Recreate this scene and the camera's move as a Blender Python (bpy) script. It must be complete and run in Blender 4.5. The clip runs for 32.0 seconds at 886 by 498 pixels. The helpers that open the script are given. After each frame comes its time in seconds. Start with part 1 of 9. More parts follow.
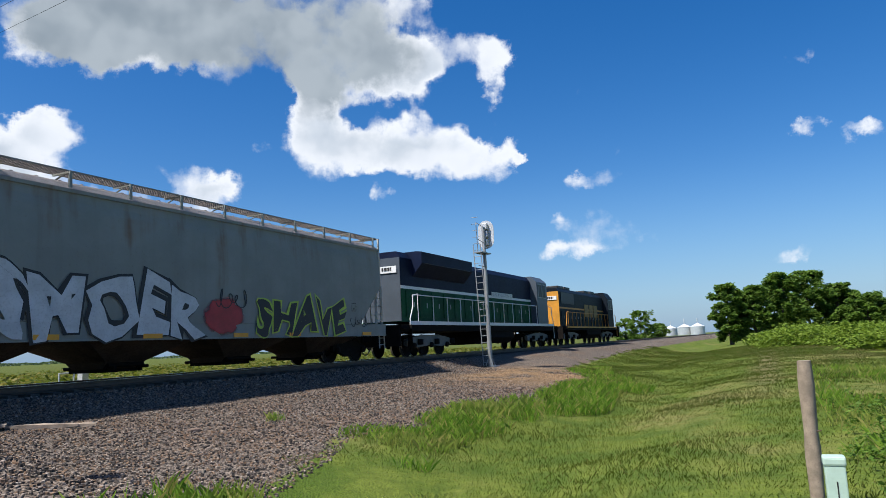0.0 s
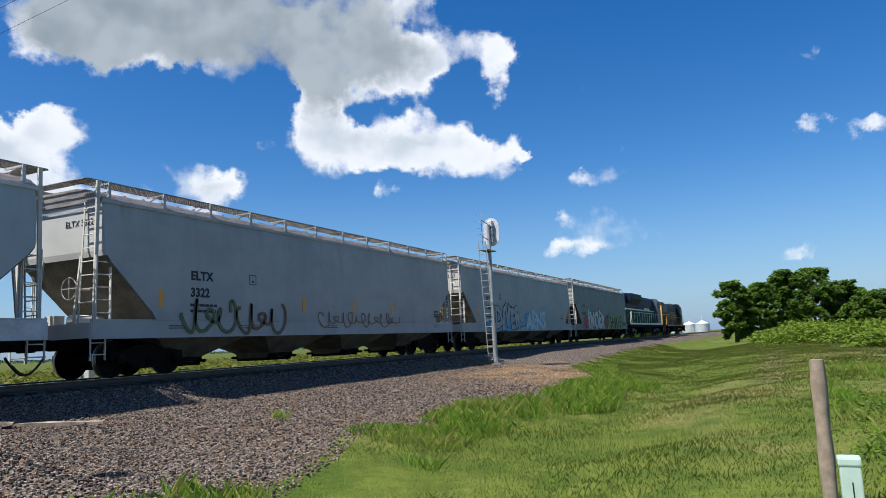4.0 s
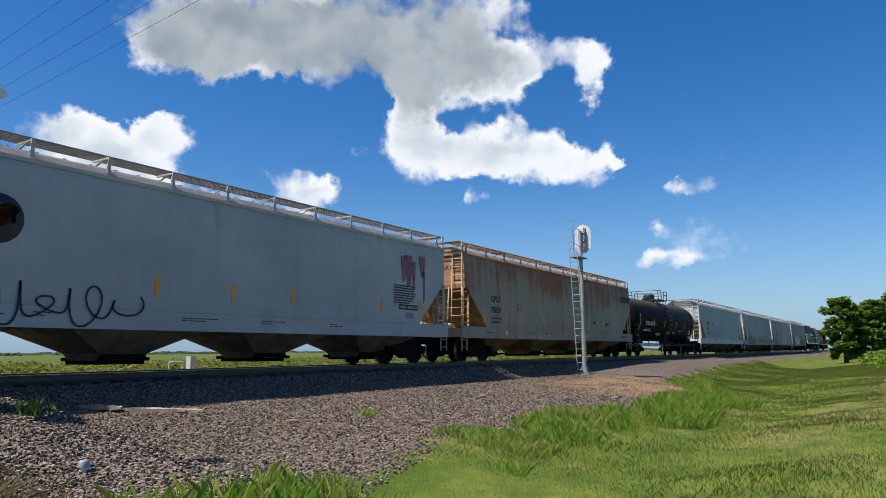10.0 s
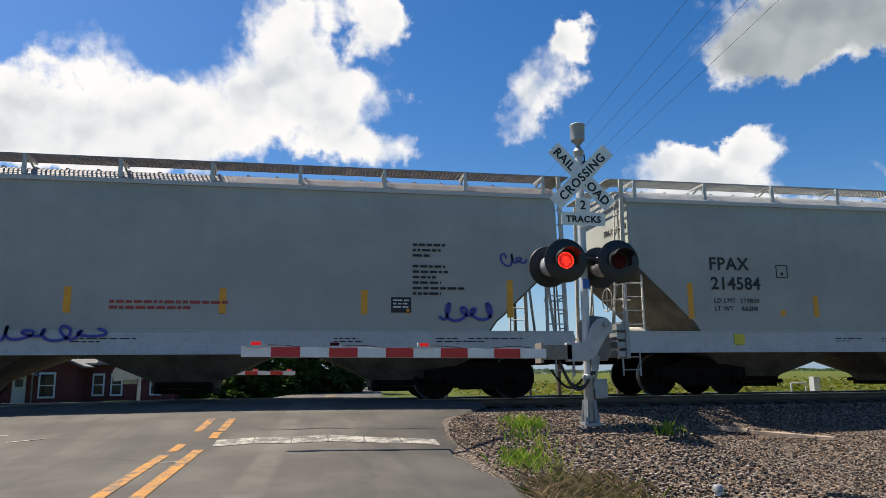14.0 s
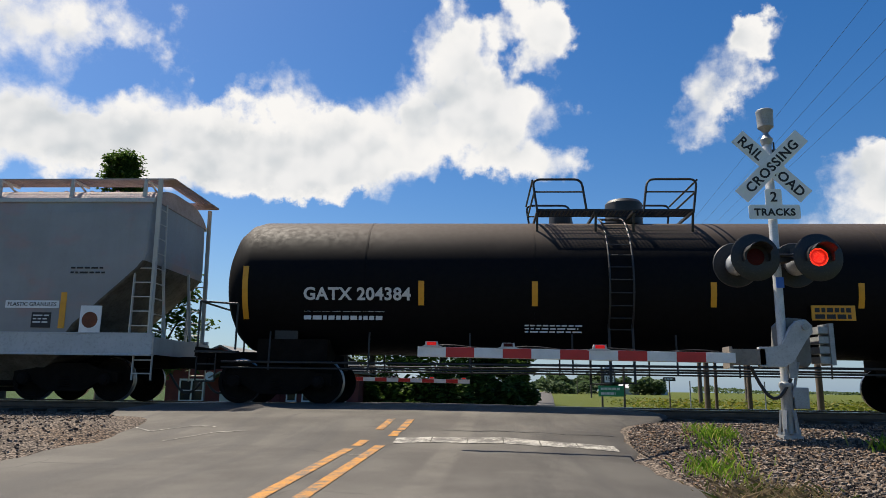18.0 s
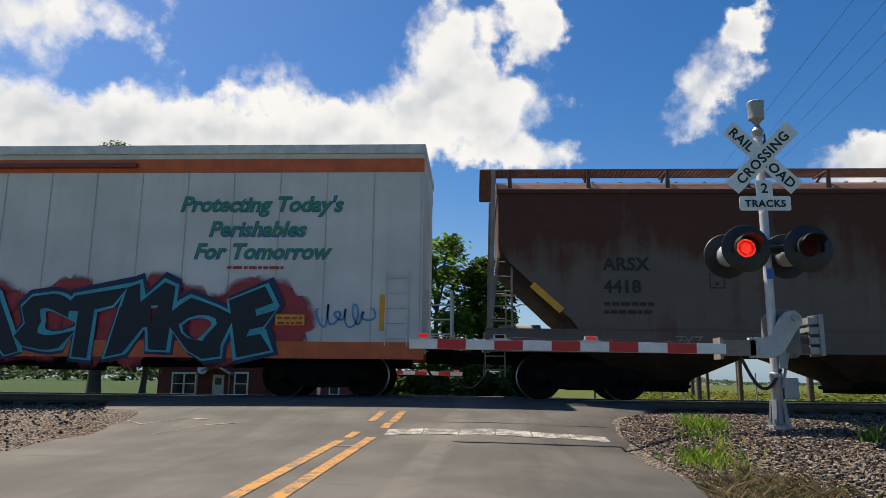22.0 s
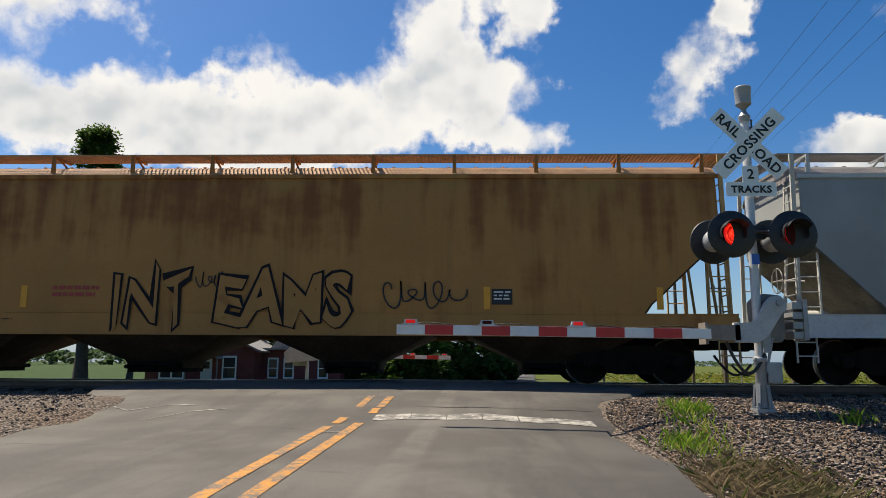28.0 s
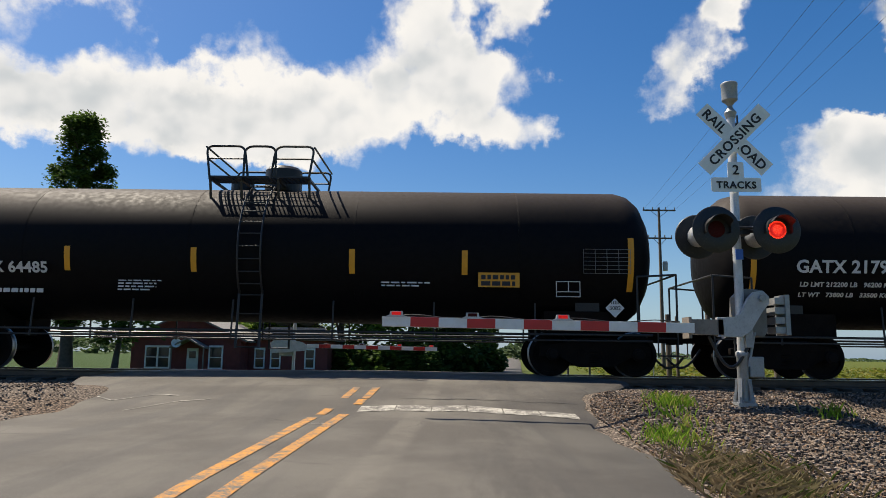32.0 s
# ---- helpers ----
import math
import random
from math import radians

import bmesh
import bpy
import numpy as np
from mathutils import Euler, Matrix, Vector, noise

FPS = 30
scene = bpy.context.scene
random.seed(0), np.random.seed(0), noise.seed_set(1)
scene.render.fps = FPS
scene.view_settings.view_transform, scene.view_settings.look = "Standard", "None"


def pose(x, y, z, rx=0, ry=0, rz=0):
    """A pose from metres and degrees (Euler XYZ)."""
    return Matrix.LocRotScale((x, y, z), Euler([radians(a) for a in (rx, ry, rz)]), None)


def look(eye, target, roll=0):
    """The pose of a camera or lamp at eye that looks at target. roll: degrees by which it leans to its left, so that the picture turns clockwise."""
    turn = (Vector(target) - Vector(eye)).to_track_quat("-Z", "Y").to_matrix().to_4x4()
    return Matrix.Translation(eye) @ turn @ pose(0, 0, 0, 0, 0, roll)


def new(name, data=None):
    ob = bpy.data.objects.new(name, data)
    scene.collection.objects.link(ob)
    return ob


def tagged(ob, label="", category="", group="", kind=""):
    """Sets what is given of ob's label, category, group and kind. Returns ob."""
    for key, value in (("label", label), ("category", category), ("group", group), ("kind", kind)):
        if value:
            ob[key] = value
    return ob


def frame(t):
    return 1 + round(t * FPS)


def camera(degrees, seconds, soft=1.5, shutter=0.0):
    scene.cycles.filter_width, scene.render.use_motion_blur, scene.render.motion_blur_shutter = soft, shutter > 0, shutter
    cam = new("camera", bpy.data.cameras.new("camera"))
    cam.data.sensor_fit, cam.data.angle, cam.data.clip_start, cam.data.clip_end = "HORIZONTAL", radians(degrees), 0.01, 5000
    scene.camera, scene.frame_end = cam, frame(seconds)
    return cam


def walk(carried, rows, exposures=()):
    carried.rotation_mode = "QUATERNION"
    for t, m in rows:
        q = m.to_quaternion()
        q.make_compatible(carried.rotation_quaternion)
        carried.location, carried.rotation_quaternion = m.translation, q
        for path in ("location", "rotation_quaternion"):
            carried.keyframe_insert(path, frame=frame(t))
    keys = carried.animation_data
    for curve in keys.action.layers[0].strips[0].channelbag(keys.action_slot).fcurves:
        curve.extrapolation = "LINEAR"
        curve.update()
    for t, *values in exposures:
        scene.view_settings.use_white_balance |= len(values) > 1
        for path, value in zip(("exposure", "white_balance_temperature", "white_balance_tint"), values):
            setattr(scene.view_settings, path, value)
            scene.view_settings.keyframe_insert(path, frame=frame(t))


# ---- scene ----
EXPOSURE, SKY_SAT, SKY_LIGHT, CLOUD_LIGHT, SUN_LIGHT = 0.8, 1.4, 0.0714, 0.56, 5.0
cam = camera(64.1, 32.0, soft=0.75)
PATH = [
    (0.0, pose(-0.081, -0.111, 0.476, 97.70, 2.72, -64.72)),
    (0.5, pose(-0.115, -0.086, 0.490, 96.40, 3.17, -68.63)),
    (1.0, pose(-0.132, -0.064, 0.496, 96.58, 2.06, -68.13)),
    (1.5, pose(-0.124, -0.063, 0.495, 96.79, 2.31, -67.52)),
    (2.0, pose(-0.104, -0.066, 0.490, 97.22, 2.52, -66.56)),
    (2.5, pose(-0.089, -0.066, 0.492, 97.46, 2.34, -66.15)),
    (4.5, pose(-0.054, -0.051, 0.489, 97.57, 2.37, -63.13)),
    (5.0, pose(-0.044, -0.044, 0.481, 97.73, 1.63, -61.23)),
    (5.5, pose(-0.028, -0.013, 0.478, 98.11, 2.86, -60.29)),
    (6.0, pose(-0.014, 0.011, 0.480, 99.12, 2.53, -60.01)),
    (6.5, pose(-0.017, 0.009, 0.488, 98.90, 2.10, -60.51)),
    (7.0, pose(-0.020, 0.002, 0.482, 98.46, 1.81, -59.58)),
    (7.5, pose(-0.027, 0.008, 0.467, 98.40, 1.67, -59.40)),
    (8.0, pose(-0.006, 0.024, 0.450, 98.46, 1.28, -59.08)),
    (8.5, pose(0.010, 0.038, 0.443, 98.62, 1.37, -58.51)),
    (9.0, pose(0.011, 0.059, 0.434, 98.65, 1.09, -57.87)),
    (9.5, pose(0.016, 0.059, 0.432, 98.56, 0.42, -57.25)),
    (10.0, pose(0.018, 0.052, 0.416, 98.25, 0.44, -57.46)),
    (10.5, pose(0.029, 0.002, 0.417, 98.15, 0.40, -54.02)),
    (11.0, pose(0.071, -0.147, 0.419, 97.74, 0.64, -41.97)),
    (11.5, pose(0.155, -0.211, 0.371, 98.40, 0.14, -30.26)),
    (12.0, pose(0.200, -0.164, 0.441, 100.96, 1.57, -19.94)),
    (12.5, pose(0.188, -0.124, 0.451, 101.35, 0.46, -14.61)),
    (13.0, pose(0.070, -0.101, 0.417, 101.57, 0.05, -12.78)),
    (13.5, pose(0.008, -0.083, 0.499, 100.46, 0.49, -11.41)),
    (14.0, pose(-0.034, -0.092, 0.534, 100.01, 0.54, -10.68)),
    (14.5, pose(0.059, -0.064, 0.522, 99.87, 0.15, -9.27)),
    (15.0, pose(0.165, -0.022, 0.500, 100.98, 0.24, -4.89)),
    (15.5, pose(0.097, 0.019, 0.489, 101.15, -0.29, -1.25)),
    (17.5, pose(-0.019, 0.019, 0.366, 101.39, -0.71, 3.19)),
    (18.0, pose(-0.035, 0.036, 0.362, 101.17, -0.77, 3.07)),
    (18.5, pose(-0.042, 0.038, 0.363, 101.26, -0.97, 3.07)),
    (19.0, pose(-0.037, 0.042, 0.373, 101.30, -0.94, 2.88)),
    (19.5, pose(-0.016, 0.031, 0.385, 101.18, -0.92, 2.86)),
    (20.0, pose(-0.029, 0.038, 0.389, 101.17, -0.84, 2.62)),
    (20.5, pose(-0.031, 0.042, 0.370, 101.14, -0.67, 2.59)),
    (21.0, pose(-0.029, 0.042, 0.359, 101.00, -0.71, 2.47)),
    (21.5, pose(-0.017, 0.042, 0.357, 100.71, -0.39, 2.57)),
    (22.0, pose(-0.014, 0.052, 0.350, 100.60, -0.58, 2.54)),
    (22.5, pose(-0.010, 0.057, 0.354, 100.48, -0.41, 2.63)),
    (23.0, pose(-0.019, 0.059, 0.354, 100.44, -0.48, 2.48)),
    (23.5, pose(-0.013, 0.055, 0.355, 100.36, -0.46, 2.46)),
    (24.0, pose(-0.009, 0.055, 0.361, 100.43, -0.56, 2.44)),
    (24.5, pose(-0.013, 0.060, 0.363, 100.37, -0.52, 2.33)),
    (25.0, pose(-0.011, 0.060, 0.366, 100.35, -0.51, 2.28)),
    (25.5, pose(-0.009, 0.052, 0.369, 100.28, -0.56, 2.14)),
    (27.5, pose(-0.005, 0.059, 0.384, 99.40, -0.50, 1.62)),
    (28.0, pose(-0.000, 0.059, 0.391, 99.23, -0.35, 1.63)),
    (28.5, pose(0.017, 0.046, 0.391, 99.03, -0.32, 1.72)),
    (29.0, pose(0.018, 0.045, 0.389, 99.08, -0.49, 1.59)),
    (29.5, pose(0.025, 0.046, 0.391, 98.97, -0.45, 1.57)),
    (30.0, pose(0.009, 0.061, 0.384, 98.99, -0.46, 1.33)),
    (30.5, pose(0.014, 0.066, 0.381, 98.90, -0.31, 1.42)),
    (31.0, pose(0.020, 0.046, 0.392, 98.82, -0.84, 1.19)),
    (31.5, pose(0.028, 0.044, 0.400, 98.62, -0.79, 0.93)),
    (32.0, pose(0.029, 0.050, 0.404, 98.54, -0.76, 0.62)),
]

walk(cam, PATH, exposures=[(0.0, EXPOSURE, 6050, 10), (9.0, EXPOSURE, 6100, 10), (10.8, EXPOSURE, 6350, 10), (12.0, EXPOSURE + 0.2, 6550, 10), (13.0, EXPOSURE + 0.1, 6650, 10), (15.0, EXPOSURE, 6700, 10), (18.0, EXPOSURE - 0.06, 6750, 10), (32.0, EXPOSURE - 0.06, 6950, 10)])
TRACK_Y = 16.0

# ---- sky, clouds and sun ----
SUN_TO = Vector((-0.52, 0.33, 1.0)).normalized()
CLOUD_BANK = [(41.6, 25.3, 11.4, 3.0), (49.3, 24.1, 10.7, 3.0), (57.2, 26.0, 6.2, 3.6), (59.0, 22.2, 5.2, 2.1), (36.9, 22.6, 4.3, 2.3), (54.5, 20.1, 1.9, 3.0)]
CLOUD_ARM = [(66.7, 23.3, 4.1, 1.3), (70.0, 21.8, 1.5, 2.1), (63.7, 22.4, 2.4, 1.2), (61.8, 20.9, 2.9, 1.3)]
CLOUD_MID = [(55.1, 17.2, 2.7, 2.6), (57.8, 15.5, 4.9, 1.7), (63.0, 16.9, 4.2, 2.0), (69.0, 14.4, 3.5, 1.3), (65.3, 15.2, 4.2, 1.6)]
CLOUD_LOW = [(33.9, 15.5, 2.7, 1.7), (35.8, 16.4, 1.8, 1.2), (33.2, 13.9, 2.8, 1.5), (45.6, 13.2, 2.6, 1.2), (47.3, 12.3, 1.7, 1.0), (30.5, 12.0, 6.0, 2.2), (36.5, 11.6, 4.5, 1.7), (42.5, 11.0, 4.5, 1.1)]
CLOUD_FAR = [(77.7, 8.1, 3.9, 1.6), (75.6, 7.1, 2.4, 0.7), (77.4, 12.6, 2.9, 0.8), (91.2, 5.5, 2.7, 0.7), (96.6, 13.5, 1.7, 0.7), (93.6, 14.2, 1.2, 0.7), (50.3, 15.9, 1.3, 0.6), (60.2, 12.5, 0.9, 0.9), (72.0, 14.5, 0.7, 0.5), (62.9, 26.8, 1.8, 1.2)]
CLOUD_LEFT = [(-36.4, 23.5, 5.0, 2.0), (-34.7, 18.5, 4.6, 2.6), (-32.2, 16.6, 5.7, 2.4), (-26.4, 19.4, 4.0, 3.4), (-23.9, 17.2, 7.4, 2.6), (-16.7, 20.2, 5.7, 4.1), (-11.0, 17.9, 6.9, 2.7), (-17.4, 16.8, 8.3, 2.0)]
CLOUD_TOWER = [(-2.8, 27.0, 3.4, 4.2), (-1.0, 23.5, 5.2, 3.4), (0.9, 20.7, 5.9, 3.0), (5.2, 18.1, 4.9, 1.3), (4.3, 29.4, 4.1, 2.3), (5.9, 27.0, 2.3, 1.9), (-7.3, 20.7, 4.3, 3.0)]
CLOUD_RIGHT = [(20.0, 23.8, 3.4, 3.3), (17.8, 20.3, 2.3, 2.7), (22.0, 25.9, 1.6, 1.3), (28.5, 14.9, 3.3, 2.3), (29.8, 15.9, 2.2, 1.3)]
CLOUD_WEST = [(-32.8, 26.0, 7.8, 2.1), (-41.8, 17.2, 6.8, 3.3)]


def build_world():
    world = bpy.data.worlds.new("summer_sky")
    scene.world = world
    world.use_nodes = True
    nt = world.node_tree
    nt.nodes.clear()
    def node(kind, **kw):
        n = nt.nodes.new(kind)
        for k, v in kw.items():
            if k == "op":
                n.operation = v
        return n
    def val(n, i, v):
        if isinstance(v, bpy.types.NodeSocket):
            nt.links.new(v, n.inputs[i])
        else:
            n.inputs[i].default_value = v
    def math_(op, a, b=0.0, clamp=False):
        n = node("ShaderNodeMath", op=op)
        n.use_clamp = clamp
        val(n, 0, a)
        val(n, 1, b)
        return n.outputs[0]
    def vec(op, a, b=None, c=None):
        n = node("ShaderNodeVectorMath", op=op)
        val(n, 0, a)
        if b is not None:
            val(n, 1, b)
        if c is not None:
            val(n, 2, c)
        return n.outputs["Value"] if op == "LENGTH" else n.outputs[0]
    def ramp(x, lo, hi, a=0.0, b=1.0):
        n = node("ShaderNodeMapRange")
        n.interpolation_type = "SMOOTHSTEP"
        for i, v in enumerate((x, lo, hi, a, b)):
            val(n, i, v)
        return n.outputs[0]
    def mix(fac, a, b):
        n = node("ShaderNodeMix")
        n.data_type = "RGBA"
        val(n, 0, fac)
        val(n, 6, a)
        val(n, 7, b)
        return n.outputs[2]
    sky = node("ShaderNodeTexSky")
    sky.sky_type = "NISHITA"
    sky.sun_disc = False
    sky.sun_elevation = math.asin(SUN_TO.z)
    sky.sun_rotation = math.atan2(SUN_TO.x, SUN_TO.y)
    sky.air_density, sky.dust_density, sky.ozone_density = 1.0, 0.8, 3.0
    sat = node("ShaderNodeHueSaturation")
    val(sat, "Hue", 0.506)
    val(sat, "Saturation", SKY_SAT)
    val(sat, "Value", 1.0)
    nt.links.new(sky.outputs[0], sat.inputs["Color"])
    coord = node("ShaderNodeTexCoord").outputs["Generated"]
    sep = node("ShaderNodeSeparateXYZ")
    nt.links.new(coord, sep.inputs[0])
    az = math_("MULTIPLY", math_("ARCTAN2", sep.outputs[0], sep.outputs[1]), 57.2958)
    el = math_("MULTIPLY", math_("ARCSINE", sep.outputs[2]), 57.2958)
    comb = node("ShaderNodeCombineXYZ")
    val(comb, 0, az)
    val(comb, 1, el)
    plane = comb.outputs[0]
    # ragged outline: the plane is warped by two sizes of noise before the puffs are measured on it
    def fbm(scale, detail, rough, shift):
        n = node("ShaderNodeTexNoise")
        n.noise_dimensions = "3D"
        val(n, "Vector", vec("ADD", plane, (shift, shift * 0.7, shift * 0.3)))
        val(n, "Scale", scale)
        val(n, "Detail", detail)
        val(n, "Roughness", rough)
        return n
    warp = vec("SUBTRACT", fbm(0.35, 5.0, 0.62, 11.0).outputs["Color"], (0.5, 0.5, 0.5))
    warped = vec("MULTIPLY_ADD", warp, (4.4, 3.6, 0.0), plane)
    total, depth, bank = None, None, None
    for puffs in (CLOUD_BANK, CLOUD_ARM, CLOUD_MID, CLOUD_LOW, CLOUD_FAR, CLOUD_LEFT, CLOUD_TOWER, CLOUD_RIGHT, CLOUD_WEST):
        for a, e, ra, re in puffs:
            q = vec("MULTIPLY_ADD", warped, (1 / ra, 1 / re, 0.0), (-a / ra, -e / re, 0.0))
            d = ramp(vec("LENGTH", q), 0.25, 1.65, 0.70 if puffs is CLOUD_FAR else 1.0, 0.0)
            total = d if total is None else math_("ADD", total, d)
            if puffs is CLOUD_BANK:
                bank = d if bank is None else math_("ADD", bank, d)
            if puffs is not CLOUD_FAR:
                depth = d if depth is None else math_("ADD", depth, d)
    total = math_("MINIMUM", total, 1.6)
    fine = fbm(0.55, 9.0, 0.63, 3.0).outputs["Fac"]
    # rounded heads: cells of two sizes swell the outline
    def heads(scale, dx=0.0, dy=0.0):
        n = node("ShaderNodeTexVoronoi")
        n.feature = "SMOOTH_F1"
        val(n, "Vector", vec("ADD", vec("MULTIPLY_ADD", warp, (2.2, 2.0, 0.0), plane), (dx, dy, 0.0)))
        val(n, "Scale", scale)
        val(n, "Smoothness", 0.35)
        return math_("SUBTRACT", 0.45, n.outputs["Distance"])
    big, small = heads(0.36), heads(1.0)
    dens = math_("ADD", total, math_("MULTIPLY", math_("SUBTRACT", fine, 0.5), 1.15))
    dens = math_("ADD", dens, math_("ADD", math_("MULTIPLY", big, 0.75), math_("MULTIPLY", small, 0.32)))
    # crisp heads here, torn and misty rims there
    mist = ramp(fbm(0.16, 2.0, 0.5, 51.0).outputs["Fac"], 0.40, 0.62, 0.30, 1.0)
    cover = ramp(dens, 0.36, math_("ADD", 0.58, mist))
    # soft grey where the cloud is deep, and on the sides turned from the sun
    mottle = math_("MULTIPLY", math_("SUBTRACT", fbm(0.17, 3.0, 0.5, 29.0).outputs["Fac"], 0.5), 2.6)
    core = ramp(math_("ADD", depth, mottle), 0.75, 2.1)
    heavy = ramp(math_("ADD", bank, math_("MULTIPLY", mottle, 0.40)), 0.35, 1.25)
    def billow(dx, dy):
        n = node("ShaderNodeTexNoise")
        val(n, "Vector", vec("ADD", plane, (3.4 + dx, 2.4 + dy, 1.0)))
        val(n, "Scale", 0.14)
        val(n, "Detail", 3.0)
        val(n, "Roughness", 0.5)
        return n.outputs["Fac"]
    rise = math_("SUBTRACT", billow(0.0, 0.0), billow(-0.6, 1.5))
    rise = math_("ADD", rise, math_("MULTIPLY", math_("SUBTRACT", big, heads(0.36, -0.3, 0.8)), 0.22))
    rise = math_("ADD", rise, math_("MULTIPLY", math_("SUBTRACT", small, heads(1.0, -0.1, 0.25)), 0.05))
    relief = ramp(rise, -0.20, 0.12)
    thin = ramp(dens, 0.9, 2.0)
    white = mix(relief, (0.74, 0.79, 0.85, 1.0), (1.0, 1.0, 1.0, 1.0))
    white = mix(thin, (1.0, 1.0, 1.0, 1.0), white)
    soft_grey = mix(relief, (0.55, 0.61, 0.67, 1.0), (0.88, 0.90, 0.93, 1.0))
    tone = mix(math_("MULTIPLY", core, 0.75), white, soft_grey)
    tone = mix(math_("MULTIPLY", heavy, 0.9), tone, mix(relief, (0.27, 0.32, 0.36, 1.0), (0.42, 0.47, 0.50, 1.0)))
    lit = node("ShaderNodeVectorMath", op="SCALE")
    val(lit, 0, tone)
    val(lit, 3, CLOUD_LIGHT)
    blue = node("ShaderNodeVectorMath", op="SCALE")
    val(blue, 0, sat.outputs[0])
    val(blue, 3, SKY_LIGHT)
    haze = ramp(el, -1.0, 14.0, 0.55, 0.0)
    hazed = mix(haze, blue.outputs[0], (0.23 * CLOUD_LIGHT, 0.44 * CLOUD_LIGHT, 0.75 * CLOUD_LIGHT, 1.0))
    colour = mix(cover, hazed, lit.outputs[0])
    bg = node("ShaderNodeBackground")
    val(bg, "Color", colour)
    val(bg, "Strength", 1.0)
    out = node("ShaderNodeOutputWorld")
    nt.links.new(bg.outputs[0], out.inputs[0])


build_world()
sun = new("sun", bpy.data.lights.new("sun", "SUN"))
sun.data.energy, sun.data.angle, sun.data.color = SUN_LIGHT, radians(0.53), (1.0, 0.93, 0.82)
sun.matrix_world = look(SUN_TO * 100, (0, 0, 0))

# ---- mesh helpers ----
def mesh_of(bm, mat, smooth=False):
    me = bpy.data.meshes.new("mesh")
    bmesh.ops.recalc_face_normals(bm, faces=bm.faces)
    bm.to_mesh(me)
    bm.free()
    for m in (mat if isinstance(mat, (list, tuple)) else [mat]):
        me.materials.append(m)
    if smooth:
        for p in me.polygons:
            p.use_smooth = True
        me.set_sharp_from_angle(angle=radians(38))
    return me


def part(name, bm, mat, parent, label="", smooth=False):
    """One mesh object under a thing or a part."""
    me = bm if isinstance(bm, bpy.types.Mesh) else mesh_of(bm, mat, smooth)
    ob = new(name, me)
    if parent is not None:
        ob.parent = parent
    if label:
        ob["label"] = label
    return ob


def thing(name, label, category, group="", kind="", at=(0, 0, 0)):
    ob = new(name)
    ob.empty_display_size = 0.3
    ob.location = at
    return tagged(ob, label, category, group, kind)


def box(bm, x0, x1, y0, y1, z0, z1, turn=None):
    m = Matrix.LocRotScale(((x0 + x1) / 2, (y0 + y1) / 2, (z0 + z1) / 2), None, (abs(x1 - x0), abs(y1 - y0), abs(z1 - z0)))
    return bmesh.ops.create_cube(bm, size=1.0, matrix=(turn @ m if turn else m))["verts"]


def bar(bm, p, q, r, seg=8, r2=None):
    """A round bar from p to q."""
    p, q = Vector(p), Vector(q)
    d = q - p
    m = Matrix.Translation((p + q) / 2) @ d.to_track_quat("Z", "Y").to_matrix().to_4x4()
    return bmesh.ops.create_cone(bm, cap_ends=True, segments=seg, radius1=r, radius2=r if r2 is None else r2, depth=d.length, matrix=m)["verts"]


def flat(bm, p, q, w, h):
    """A flat bar from p to q, w wide and h high."""
    p, q = Vector(p), Vector(q)
    d = q - p
    m = Matrix.Translation((p + q) / 2) @ d.to_track_quat("X", "Z").to_matrix().to_4x4() @ Matrix.Diagonal((d.length, w, h, 1))
    bmesh.ops.create_cube(bm, size=1.0, matrix=m)


def loft(bm, rings, close=True, caps=True):
    """Rings of equal point counts joined into a skin."""
    rows = [[bm.verts.new(p) for p in ring] for ring in rings]
    n = len(rows[0])
    for a, b in zip(rows, rows[1:]):
        for i in range(n if close else n - 1):
            j = (i + 1) % n
            bm.faces.new((a[i], a[j], b[j], b[i]))
    if caps:
        bm.faces.new(rows[0][::-1])
        bm.faces.new(rows[-1])


def prism(bm, pts, y0, y1):
    """An outline in x and z, given a depth from y0 to y1."""
    loft(bm, [[(x, y0, z) for x, z in pts], [(x, y1, z) for x, z in pts]])


def bevelled(bm, w=0.01):
    bmesh.ops.bevel(bm, geom=bm.edges[:], offset=w, segments=2, affect="EDGES", profile=0.6)
    return bm


def tube(bm, pts, r, seg=8):
    """One bent round bar through the points."""
    pts = [Vector(p) for p in pts]
    rings = []
    for k, p in enumerate(pts):
        d = (pts[min(k + 1, len(pts) - 1)] - pts[max(k - 1, 0)]).normalized()
        a = d.orthogonal() if not rings else (axis_a - d * axis_a.dot(d))
        axis_a = a.normalized()
        b = d.cross(axis_a)
        rings.append([p + axis_a * r * math.cos(2 * math.pi * i / seg) + b * r * math.sin(2 * math.pi * i / seg) for i in range(seg)])
    loft(bm, rings)


def rounded(pts, r=0.12, n=3):
    """The corners of a bent bar drawn round."""
    pts = [Vector(p) for p in pts]
    out = [pts[0]]
    for a, b, c in zip(pts, pts[1:], pts[2:]):
        u, w = b + (a - b).normalized() * min(r, (a - b).length * 0.45), b + (c - b).normalized() * min(r, (c - b).length * 0.45)
        out += [u.lerp(b, t).lerp(b.lerp(w, t), t) for t in np.linspace(0, 1, n + 2)]
    return out + [pts[-1]]


def lathe(bm, prof, seg=24, m=None):
    """A profile of (radius, height) turned about z."""
    rings = [[(r * math.cos(2 * math.pi * k / seg), r * math.sin(2 * math.pi * k / seg), h) for k in range(seg)] for r, h in prof]
    if m is not None:
        rings = [[m @ Vector(p) for p in ring] for ring in rings]
    loft(bm, rings)


